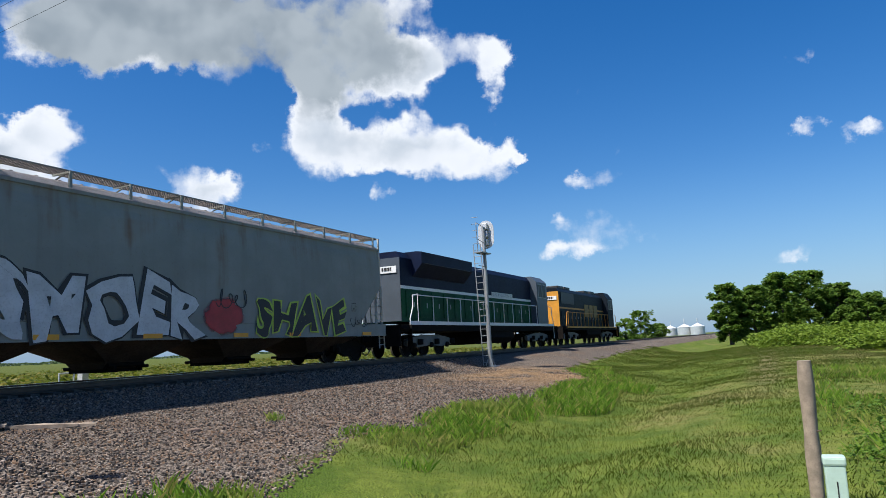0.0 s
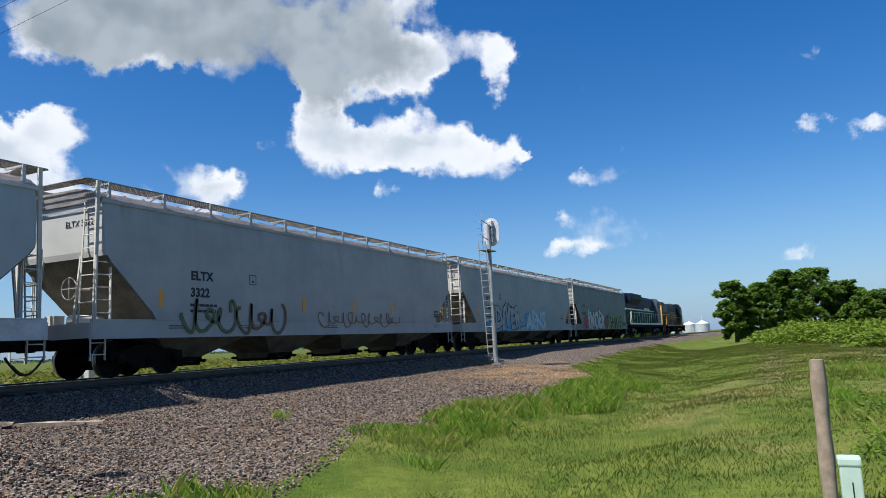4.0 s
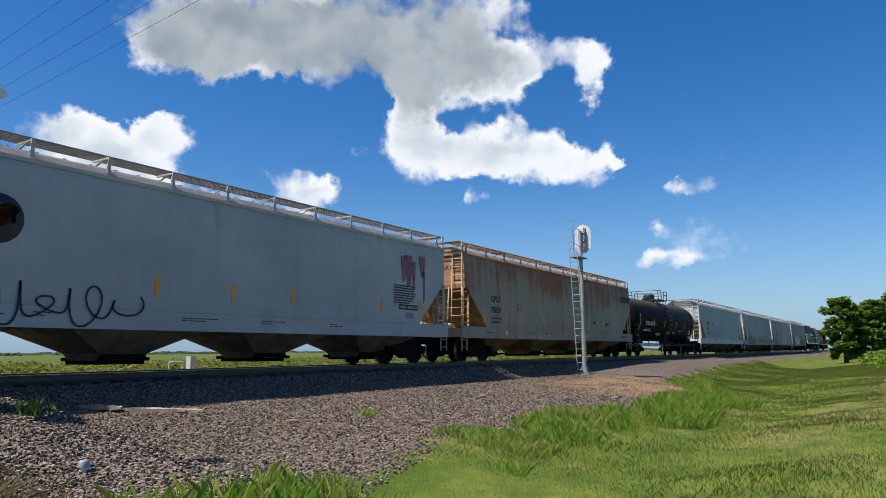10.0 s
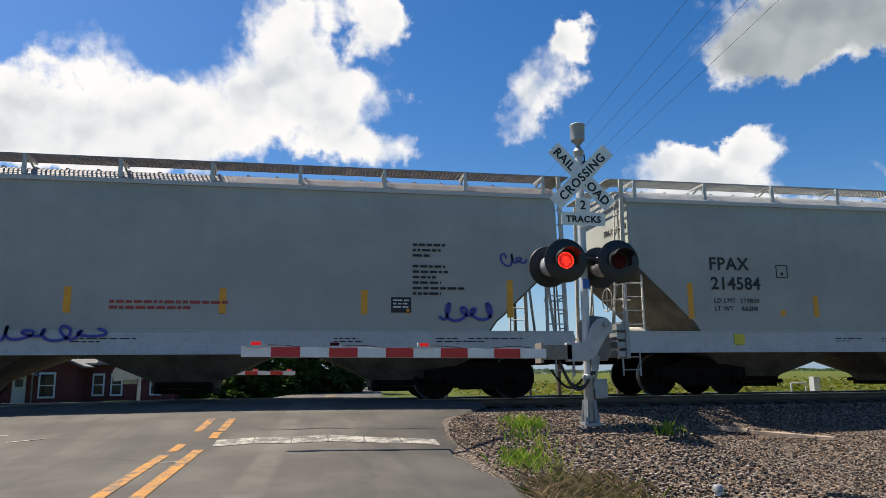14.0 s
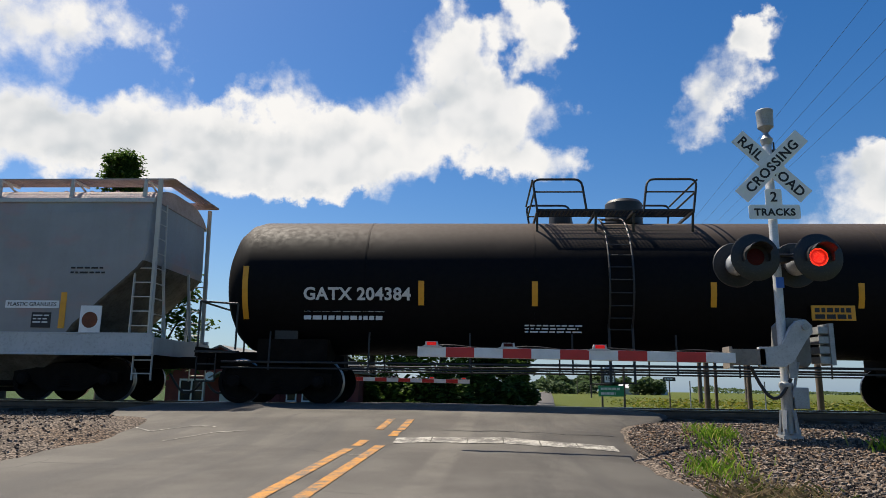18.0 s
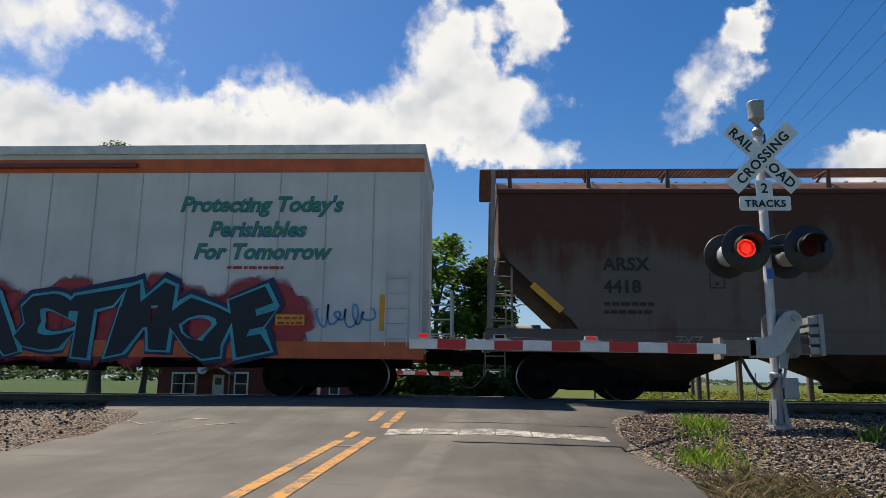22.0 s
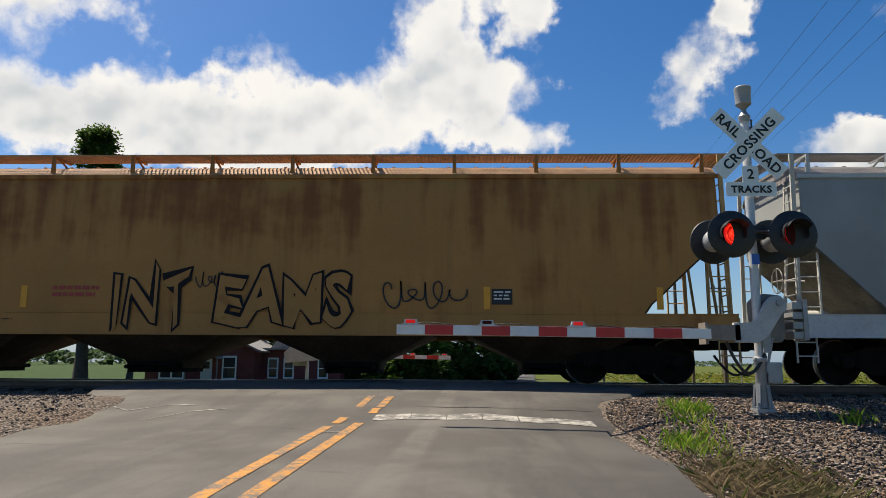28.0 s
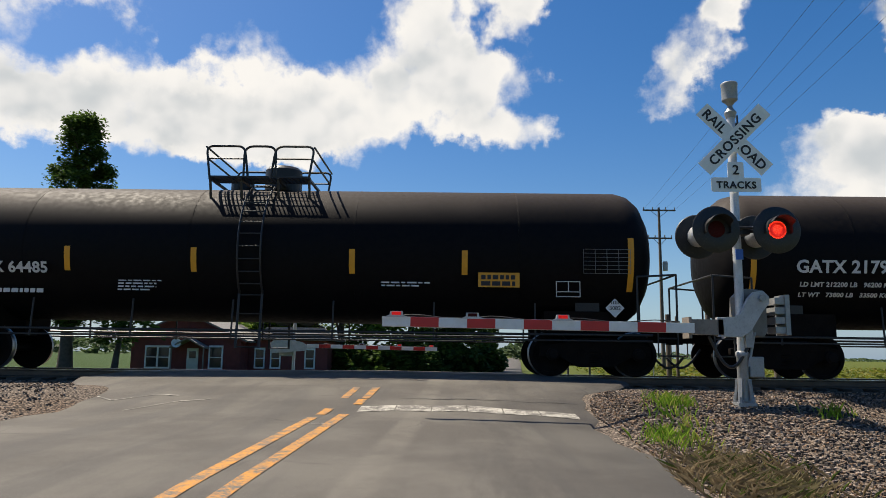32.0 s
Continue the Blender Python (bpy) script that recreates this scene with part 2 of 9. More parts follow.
def cloud_mesh(name, verts, faces, mat, smooth=False):
    me = bpy.data.meshes.new(name)
    me.from_pydata(verts.tolist() if isinstance(verts, np.ndarray) else verts, [], faces.tolist() if isinstance(faces, np.ndarray) else faces)
    me.materials.append(mat)
    if smooth:
        me.polygons.foreach_set("use_smooth", [True] * len(me.polygons))
    me.update()
    return me


# ---- materials ----
def wire(mat):
    mat.use_nodes = True
    nt = mat.node_tree
    return nt, nt.nodes["Principled BSDF"]


class Net:
    """Short names for material nodes."""

    def __init__(self, name):
        self.mat = bpy.data.materials.new(name)
        self.nt, self.bsdf = wire(self.mat)

    def put(self, socket, v):
        if isinstance(v, bpy.types.NodeSocket):
            self.nt.links.new(v, socket)
        else:
            socket.default_value = v

    def coord(self, kind="Object"):
        return self.nt.nodes.new("ShaderNodeTexCoord").outputs[kind]

    def place(self):
        return self.nt.nodes.new("ShaderNodeNewGeometry").outputs["Position"]

    def island(self):
        return self.nt.nodes.new("ShaderNodeNewGeometry").outputs["Random Per Island"]

    def random(self):
        return self.nt.nodes.new("ShaderNodeObjectInfo").outputs["Random"]

    def scaled(self, v, s, o=(0, 0, 0)):
        n = self.nt.nodes.new("ShaderNodeVectorMath")
        n.operation = "MULTIPLY_ADD"
        self.put(n.inputs[0], v)
        n.inputs[1].default_value, n.inputs[2].default_value = s, o
        return n.outputs[0]

    def noise(self, v, scale, detail=4.0, rough=0.55):
        n = self.nt.nodes.new("ShaderNodeTexNoise")
        self.put(n.inputs["Vector"], v)
        n.inputs["Scale"].default_value, n.inputs["Detail"].default_value, n.inputs["Roughness"].default_value = scale, detail, rough
        return n.outputs["Fac"]

    def cells(self, v, scale, out="Distance", feature="F1"):
        n = self.nt.nodes.new("ShaderNodeTexVoronoi")
        n.feature = feature
        self.put(n.inputs["Vector"], v)
        n.inputs["Scale"].default_value = scale
        return n.outputs[out]

    def ramp(self, x, lo, hi, a=0.0, b=1.0):
        n = self.nt.nodes.new("ShaderNodeMapRange")
        n.interpolation_type = "SMOOTHSTEP"
        for i, v in enumerate((x, lo, hi, a, b)):
            self.put(n.inputs[i], v)
        return n.outputs[0]

    def math(self, op, a, b=0.0):
        n = self.nt.nodes.new("ShaderNodeMath")
        n.operation = op
        self.put(n.inputs[0], a)
        self.put(n.inputs[1], b)
        return n.outputs[0]

    def mix(self, fac, a, b):
        n = self.nt.nodes.new("ShaderNodeMix")
        n.data_type = "RGBA"
        for s, v in ((n.inputs[0], fac), (n.inputs[6], a), (n.inputs[7], b)):
            self.put(s, (*v, 1.0) if isinstance(v, tuple) and len(v) == 3 else v)
        return n.outputs[2]

    def attr(self, name, out="Color"):
        n = self.nt.nodes.new("ShaderNodeAttribute")
        n.attribute_name = name
        return n.outputs[out]

    def xyz(self, v):
        n = self.nt.nodes.new("ShaderNodeSeparateXYZ")
        self.put(n.inputs[0], v)
        return n.outputs

    def turf(self, p, deep, mid, straw):
        """Colour of grassland: lush and bleached drifts of two sizes, straw on the higher slope."""
        drift = self.noise(self.scaled(p, (0.16, 0.30, 1.0)), 1.0, 4.0, 0.6)
        spot = self.noise(p, 1.1, 4.0, 0.62)
        c = self.mix(self.ramp(spot, 0.34, 0.64), deep, mid)
        s = self.math("ADD", self.math("MULTIPLY", drift, 0.65), self.math("MULTIPLY", spot, 0.35))
        side = self.ramp(self.xyz(p)[1], 4.0, -4.0, -0.03, 0.055)
        return self.mix(self.ramp(self.math("ADD", s, side), 0.47, 0.66, 0.0, 0.85), c, straw)

    def sandy(self, p):
        """Where tan sand and small stone were tipped on the bank past the signal."""
        x, y, z = self.xyz(p)
        k = self.math("MULTIPLY", self.ramp(x, 20.0, 27.0), self.ramp(x, 40.0, 33.0))
        k = self.math("MULTIPLY", k, self.ramp(y, 12.5, 10.5))
        return self.math("MULTIPLY", k, self.ramp(self.noise(p, 0.8, 4.0), 0.34, 0.56))

    def bump(self, height, strength=0.4, dist=0.01):
        n = self.nt.nodes.new("ShaderNodeBump")
        self.put(n.inputs["Height"], height)
        n.inputs["Strength"].default_value, n.inputs["Distance"].default_value = strength, dist
        self.nt.links.new(n.outputs[0], self.bsdf.inputs["Normal"])

    def done(self, colour, rough=0.6, metal=0.0, spec=None):
        self.put(self.bsdf.inputs["Base Color"], (*colour, 1.0) if isinstance(colour, tuple) and len(colour) == 3 else colour)
        self.put(self.bsdf.inputs["Roughness"], rough)
        self.put(self.bsdf.inputs["Metallic"], metal)
        if spec is not None:
            self.bsdf.inputs["Specular IOR Level"].default_value = spec
        return self.mat


def shade(c, k):
    return tuple(min(1.0, v * k) for v in c)


def worn(name, colour, rough=0.6, metal=0.0, scale=3.0, vary=0.3, bump=0.15, grime=(0.10, 0.085, 0.07), dirt=0.25, spec=None):
    """Paint, wood or metal with two sizes of variation and patches of grime."""
    n = Net(name)
    v = n.coord()
    a = n.noise(v, scale, 5.0)
    b = n.noise(v, scale * 9, 4.0)
    c = n.mix(n.ramp(a, 0.3, 0.7), shade(colour, 1 - vary * 0.6), shade(colour, 1 + vary * 0.4))
    c = n.mix(n.math("MULTIPLY", n.ramp(b, 0.48, 0.75), dirt), c, grime)
    n.bump(b, bump, 0.006)
    return n.done(c, n.ramp(b, 0.3, 0.7, rough * 0.85, min(1.0, rough * 1.15)), metal, spec)


def plain(name, colour, rough=0.55, metal=0.0, spec=None):
    return worn(name, colour, rough, metal, scale=6.0, vary=0.12, bump=0.05, dirt=0.08, spec=spec)


def glow(name, colour, strength):
    n = Net(name)
    n.bsdf.inputs["Emission Color"].default_value = (*colour, 1.0)
    n.bsdf.inputs["Emission Strength"].default_value = strength
    return n.done(colour, 0.4)


def car_paint(name, colour, rust=0.2, rust_colour=(0.16, 0.06, 0.025), dirt=0.3, grime=(0.13, 0.115, 0.095), seed=0.0, rough=0.5, pale=0.0, high=0.07):
    """Railcar paint: vertical streaks of rust and road dirt, faded patches and weld seams."""
    n = Net(name)
    v = n.coord()
    o = (seed * 3.1, seed * 1.7, seed * 0.6)
    big = n.noise(n.scaled(v, (0.5, 0.5, 0.7), o), 1.0, 4.0, 0.6)
    streak = n.noise(n.scaled(v, (2.6, 2.6, 0.22), o), 1.0, 4.0, 0.55)
    fine = n.noise(n.scaled(v, (1, 1, 1), o), 14.0, 4.0, 0.6)
    z = n.xyz(v)[2]
    c = n.mix(n.ramp(big, 0.3, 0.7), shade(colour, 0.9), shade(colour, 1.08))
    if pale:
        c = n.mix(n.math("MULTIPLY", n.ramp(n.noise(n.scaled(v, (0.9, 0.9, 1.6), o), 1.0, 3.0), 0.52, 0.7), pale), c, (0.45, 0.23, 0.20))
    c = n.mix(n.math("MULTIPLY", n.ramp(streak, 0.42, 0.78), dirt * 0.6), c, grime)
    run = n.math("ADD", n.math("MULTIPLY", big, 0.55), n.math("MULTIPLY", streak, 0.45))
    run = n.math("ADD", run, n.ramp(z, 2.0, 4.2, -0.03, high))
    lim = 0.66 - 0.22 * rust
    c = n.mix(n.math("MULTIPLY", n.ramp(run, lim - 0.03, lim + 0.17), min(0.92, 0.35 + rust)), c, rust_colour)
    c = n.mix(n.math("MULTIPLY", n.ramp(fine, 0.6, 0.75), 0.3 * rust + 0.08), c, shade(rust_colour, 0.8))
    n.bump(n.noise(n.scaled(v, (0.8, 0.8, 0.35), o), 1.3, 2.0), 0.25, 0.03)
    return n.done(c, n.ramp(fine, 0.3, 0.7, rough + 0.08, min(1.0, rough + 0.28)), spec=0.22)


def ground_look():
    """Soil under grass, ballast and field, told apart by the painted covers of the sheet."""
    n = Net("ground")
    p = n.place()
    cov = n.nt.nodes.new("ShaderNodeSeparateColor")
    n.put(cov.inputs[0], n.attr("cover"))
    cell = n.cells(p, 30.0, "Color")
    dist = n.cells(p, 30.0, "Distance")
    stone = n.mix(n.xyz(cell)[0], (0.072, 0.0564, 0.045), (0.276, 0.225, 0.183))
    stone = n.mix(n.math("MULTIPLY", n.ramp(n.noise(p, 0.35, 4.0), 0.5, 0.68), 0.6), stone, (0.192, 0.126, 0.081))
    stone = n.mix(n.math("MULTIPLY", n.sandy(p), 0.8), stone, n.mix(n.xyz(cell)[1], (0.27, 0.165, 0.08), (0.44, 0.30, 0.17)))
    stone = n.mix(n.ramp(dist, 0.38, 0.7), stone, (0.036, 0.03, 0.0252))
    g2 = n.noise(p, 9.0, 5.0, 0.7)
    grass = n.turf(p, (0.0616, 0.09856, 0.01084), (0.1232, 0.1528, 0.02218), (0.1873, 0.1651, 0.05914))
    grass = n.mix(n.ramp(g2, 0.35, 0.65, 0.4, 0.0), grass, (0.04189, 0.05914, 0.009856))
    dry = n.mix(g2, (0.0952, 0.07, 0.0392), (0.2128, 0.168, 0.0896))
    crop = n.mix(n.noise(n.scaled(p, (0.25, 1.2, 1.0)), 1.3, 6.0, 0.7), (0.0392, 0.0588, 0.00896), (0.0952, 0.1064, 0.01792))
    crop = n.mix(n.ramp(n.xyz(p)[0], 6.0, -2.0, 0.0, 0.9), crop, n.mix(g2, (0.016, 0.038, 0.009), (0.035, 0.065, 0.014)))
    edge = n.math("ADD", cov.outputs[0], n.math("MULTIPLY", n.math("SUBTRACT", n.noise(p, 1.8, 5.0, 0.65), 0.5), 0.5))
    c = n.mix(n.ramp(cov.outputs[1], 0.3, 0.7), grass, dry)
    c = n.mix(n.ramp(cov.outputs[2], 0.4, 0.6), c, crop)
    c = n.mix(n.ramp(edge, 0.42, 0.58), c, stone)
    n.bump(n.math("ADD", n.math("MULTIPLY", dist, -1.0), n.math("MULTIPLY", g2, 0.6)), 0.7, 0.035)
    return n.done(c, 0.95, spec=0.15)


def asphalt_look():
    n = Net("old_asphalt")
    p = n.place()
    x, y, z = n.xyz(p)
    grain = n.noise(p, 90.0, 3.0, 0.7)
    patch = n.noise(p, 0.7, 5.0, 0.6)
    track = n.noise(n.scaled(p, (2.2, 0.16, 1.0)), 1.0, 4.0)
    c = n.mix(n.ramp(patch, 0.35, 0.65), (0.07068, 0.06432, 0.05654), (0.106, 0.09756, 0.08482))
    c = n.mix(n.math("MULTIPLY", n.ramp(track, 0.5, 0.68), 0.5), c, (0.05513, 0.0523, 0.04948))
    # pale worn strip beside the centre line, and oily lane middle
    off = n.math("ADD", x, n.math("MULTIPLY", y, -0.045))
    strip = n.math("MULTIPLY", n.ramp(off, -1.02, -0.92), n.ramp(off, -0.62, -0.74))
    c = n.mix(n.math("MULTIPLY", strip, n.ramp(n.noise(p, 1.6, 5.0, 0.65), 0.32, 0.6, 0.05, 0.5)), c, (0.1449, 0.1329, 0.1131))
    oil = n.math("MULTIPLY", n.ramp(off, -0.5, 0.1), n.ramp(off, 1.0, 0.4))
    c = n.mix(n.math("MULTIPLY", oil, n.ramp(n.noise(n.scaled(p, (3.0, 0.5, 1.0)), 1.0, 5.0, 0.7), 0.4, 0.62, 0.0, 0.5)), c, (0.04665, 0.04382, 0.04029))
    c = n.mix(n.math("MULTIPLY", n.ramp(grain, 0.5, 0.8), 0.45), c, (0.212, 0.1979, 0.1802))
    blot = n.ramp(n.noise(p, 2.3, 6.0, 0.75), 0.66, 0.72)
    c = n.mix(n.math("MULTIPLY", blot, 0.5), c, (0.1696, 0.159, 0.1414))
    warp = n.nt.nodes.new("ShaderNodeVectorMath")
    warp.operation = "MULTIPLY_ADD"
    tex = n.nt.nodes.new("ShaderNodeTexNoise")
    tex.inputs["Scale"].default_value, tex.inputs["Detail"].default_value = 2.4, 5.0
    n.put(tex.inputs["Vector"], p)
    n.put(warp.inputs[0], tex.outputs["Color"])
    warp.inputs[1].default_value = (0.418, 0.418, 0)
    n.put(warp.inputs[2], p)
    crack = n.cells(warp.outputs[0], 0.36, "Distance", "DISTANCE_TO_EDGE")
    c = n.mix(n.math("MULTIPLY", n.ramp(crack, 0.001, 0.006, 0.5, 0.0), n.ramp(n.noise(p, 0.45), 0.52, 0.60)), c, (0.02474, 0.02332, 0.0212))
    n.bump(grain, 0.45, 0.006)
    return n.done(c, 0.88, spec=0.25)


def worn_paint(name, colour, wear=0.5):
    n = Net(name)
    p = n.place()
    a = n.noise(p, 5.0, 6.0, 0.7)
    b = n.noise(p, 40.0, 3.0, 0.7)
    k = n.ramp(n.math("ADD", n.math("MULTIPLY", a, 0.7), n.math("MULTIPLY", b, 0.3)), wear - 0.08, wear + 0.1)
    n.bump(b, 0.2, 0.004)
    return n.done(n.mix(k, colour, (0.09, 0.083, 0.073)), 0.8)


def leaf_look(name, dark, light, dry=None, thin=0.45, turf=False):
    n = Net(name)
    r = n.island()
    c = n.mix(r, dark, light)
    c = n.mix(n.math("MULTIPLY", n.noise(n.place(), 0.8, 3.0), 0.35), c, shade(dark, 0.8))
    if turf:
        c = n.mix(0.55, c, n.turf(n.place(), dark, light, dry))
        c = n.mix(n.ramp(n.math("FRACT", n.math("MULTIPLY", r, 7.3)), 0.86, 0.95, 0.0, 0.7), c, shade(dry, 1.25))
    elif dry:
        c = n.mix(n.ramp(n.math("FRACT", n.math("MULTIPLY", r, 7.3)), 0.78, 0.9), c, dry)
        c = n.mix(n.math("MULTIPLY", n.ramp(n.noise(n.place(), 0.45, 4.0, 0.6), 0.5, 0.68), 0.55), c, dry)
    n.done(c, 0.6, spec=0.25)
    if thin:
        # thin leaves let light through
        tr = n.nt.nodes.new("ShaderNodeBsdfTranslucent")
        n.put(tr.inputs["Color"], c)
        ms = n.nt.nodes.new("ShaderNodeMixShader")
        ms.inputs[0].default_value = thin
        out = n.nt.nodes["Material Output"]
        n.nt.links.new(n.bsdf.outputs[0], ms.inputs[1])
        n.nt.links.new(tr.outputs[0], ms.inputs[2])
        n.nt.links.new(ms.outputs[0], out.inputs[0])
    return n.mat


def stone_look():
    """Single crushed stones: grey to tan, each its own tone."""
    n = Net("loose_stone")
    r = n.island()
    p = n.place()
    k = n.math("FRACT", n.math("MULTIPLY", r, 7.31))
    c = n.mix(r, (0.050, 0.039, 0.031), (0.345, 0.280, 0.228))
    c = n.mix(n.ramp(k, 0.72, 0.8), c, (0.204, 0.132, 0.084))
    c = n.mix(n.ramp(k, 0.30, 0.22), c, (0.042, 0.0372, 0.0336))
    c = n.mix(n.math("MULTIPLY", n.sandy(p), 0.8), c, n.mix(r, (0.27, 0.165, 0.08), (0.46, 0.31, 0.17)))
    c = n.mix(n.math("MULTIPLY", n.ramp(n.noise(p, 60.0, 3.0), 0.45, 0.7), 0.35), c, (0.078, 0.063, 0.051))
    return n.done(c, 0.9, spec=0.2)


M_GROUND = ground_look()
M_ASPHALT = asphalt_look()
M_YELLOW = worn_paint("yellow_road_paint", (0.4368, 0.1872, 0.01716), 0.50)
M_WHITE_LINE = worn_paint("white_road_paint", (0.39, 0.3705, 0.3198), 0.475)
M_RAIL = worn("rail_steel", (0.13, 0.085, 0.06), 0.6, 0.5, 4.0)
M_RAIL_TOP = plain("polished_rail", (0.55, 0.55, 0.56), 0.22, 1.0)
M_TIE = worn("creosote_tie", (0.075, 0.058, 0.045), 0.85, 0.0, 5.0, 0.4, 0.4)
M_STEEL = worn("galvanized_steel", (0.30, 0.31, 0.315), 0.5, 0.35, 5.0, 0.25)
M_ALU = worn("painted_aluminium", (0.50, 0.51, 0.52), 0.45, 0.3, 7.0, 0.18)
M_BLACK = worn("black_enamel", (0.014, 0.014, 0.015), 0.5, 0.0, 5.0, 0.3)
M_UNDER = worn("grimy_black_steel", (0.009, 0.0075, 0.0065), 0.9, 0.0, 4.0, 0.5, 0.3, (0.035, 0.023, 0.015), 0.35, 0.08)
M_WHEEL = worn("wheel_steel", (0.011, 0.009, 0.008), 0.8, 0.05, 6.0, 0.4, 0.2, (0.045, 0.03, 0.02), 0.25, 0.1)
# bays and end slopes: caked dust, with their underside shade painted in
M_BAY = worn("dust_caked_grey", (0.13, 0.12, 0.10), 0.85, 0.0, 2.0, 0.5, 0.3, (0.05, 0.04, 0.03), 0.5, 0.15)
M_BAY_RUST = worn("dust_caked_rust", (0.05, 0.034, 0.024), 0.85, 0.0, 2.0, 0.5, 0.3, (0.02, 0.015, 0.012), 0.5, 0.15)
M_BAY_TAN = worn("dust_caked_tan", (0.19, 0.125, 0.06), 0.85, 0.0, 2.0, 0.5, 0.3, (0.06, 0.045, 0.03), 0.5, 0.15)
M_TREAD = plain("bright_wheel_rim", (0.36, 0.34, 0.33), 0.35, 0.9)
M_SIGN_WHITE = plain("white_sign_sheet", (0.74, 0.75, 0.74), 0.4)
M_INK = plain("black_lettering", (0.015, 0.015, 0.017), 0.6)
M_LETTER_WHITE = plain("white_lettering", (0.62, 0.62, 0.60), 0.6)
M_REFLECT_Y = plain("yellow_reflector", (0.72, 0.32, 0.015), 0.45)
M_RED_SHEET = plain("red_sheet", (0.50, 0.02, 0.018), 0.4)
M_WHITE_SHEET = plain("white_sheet", (0.70, 0.70, 0.68), 0.4)
M_RED_LIT = glow("lit_red_lens", (1.0, 0.008, 0.003), 0.16)
M_DIODE = glow("lit_red_diodes", (1.0, 0.06, 0.025), 1.5)
M_RED_DARK = worn("unlit_red_lens", (0.05, 0.004, 0.004), 0.5, 0.0, 30.0, spec=0.08)
M_WOOD_GREY = worn("weathered_wood", (0.27, 0.21, 0.155), 0.85, 0.0, 8.0, 0.45, 0.5)
M_POLE_WOOD = worn("pole_wood", (0.10, 0.078, 0.06), 0.85, 0.0, 5.0, 0.4, 0.4)
M_GREEN_BOX = plain("pale_green_plastic", (0.38, 0.50, 0.42), 0.5)
M_BARK = worn("bark", (0.075, 0.058, 0.043), 0.9, 0.0, 6.0, 0.5, 0.7)
M_LEAF_OAK = leaf_look("oak_leaves", (0.027, 0.0585, 0.00975), (0.1013, 0.1613, 0.0285))
M_LEAF_WOOD = leaf_look("wood_leaves", (0.06, 0.126, 0.018), (0.198, 0.3, 0.0456), thin=0.55)
M_LEAF_SHRUB = leaf_look("shrub_leaves", (0.0975, 0.165, 0.0135), (0.24, 0.3225, 0.0375))
M_GRASS = leaf_look("grass_blades", (0.07146, 0.1148, 0.01123), (0.1531, 0.1837, 0.02807), (0.2144, 0.1888, 0.07146), turf=True, thin=0.6)
M_GRASS_TALL = leaf_look("tall_grass_blades", (0.1266, 0.2616, 0.02363), (0.3375, 0.4894, 0.05906), (0.4556, 0.4219, 0.135), thin=0.6)
M_GRASS_DRY = leaf_look("dry_grass_blades", (0.1972, 0.1508, 0.087), (0.348, 0.2784, 0.174), (0.0928, 0.1276, 0.029), thin=0.6)
M_CROP = leaf_look("crop_leaves", (0.0638, 0.0928, 0.0087), (0.1624, 0.174, 0.0232), (0.1972, 0.1682, 0.0319))
M_STONE = stone_look()

# ---- the lie of the land ----
def smooth01(x, a, b):
    t = np.clip((x - a) / (b - a), 0, 1)
    return t * t * (3 - 2 * t)


ROAD_LEAN = 0.02


def road_mid(y):
    return -1.55 + ROAD_LEAN * (y - 6.0) + 0.075 * np.maximum(0.0, y - 18.0)


def road_z(y):
    return np.interp(y, [-60, -6, 0, 5, 9.5, 13.2, 15.0, 17.0, 19.0, 24.0, 40.0, 90.0, 3000.0], [-1.5, -1.1, -0.78, -0.52, -0.40, -0.10, -0.012, -0.012, -0.10, -0.5, -0.85, -1.0, -1.0])


ROAD_HALF_R, ROAD_HALF_L = 3.3, 3.6
CROWN = [(-ROAD_HALF_L - 0.05, -0.06), (-ROAD_HALF_L, 0.0), (-1.8, 0.03), (0.0, 0.045), (1.7, 0.03), (ROAD_HALF_R, 0.0), (ROAD_HALF_R + 0.05, -0.06)]


def road_flare(y):
    return 1.0 + 0.55 * math.exp(-((y - 14.0) / 2.6) ** 2), 1.0 + 0.42 * math.exp(-((y - 14.2) / 2.2) ** 2)


def road_top(x, y):
    """Height of the asphalt, crown and flare counted in."""
    c = x - float(road_mid(y))
    left, right = road_flare(y)
    return float(road_z(y) + np.interp(c / (left if c < 0 else right), [a for a, b in CROWN], [b for a, b in CROWN]))


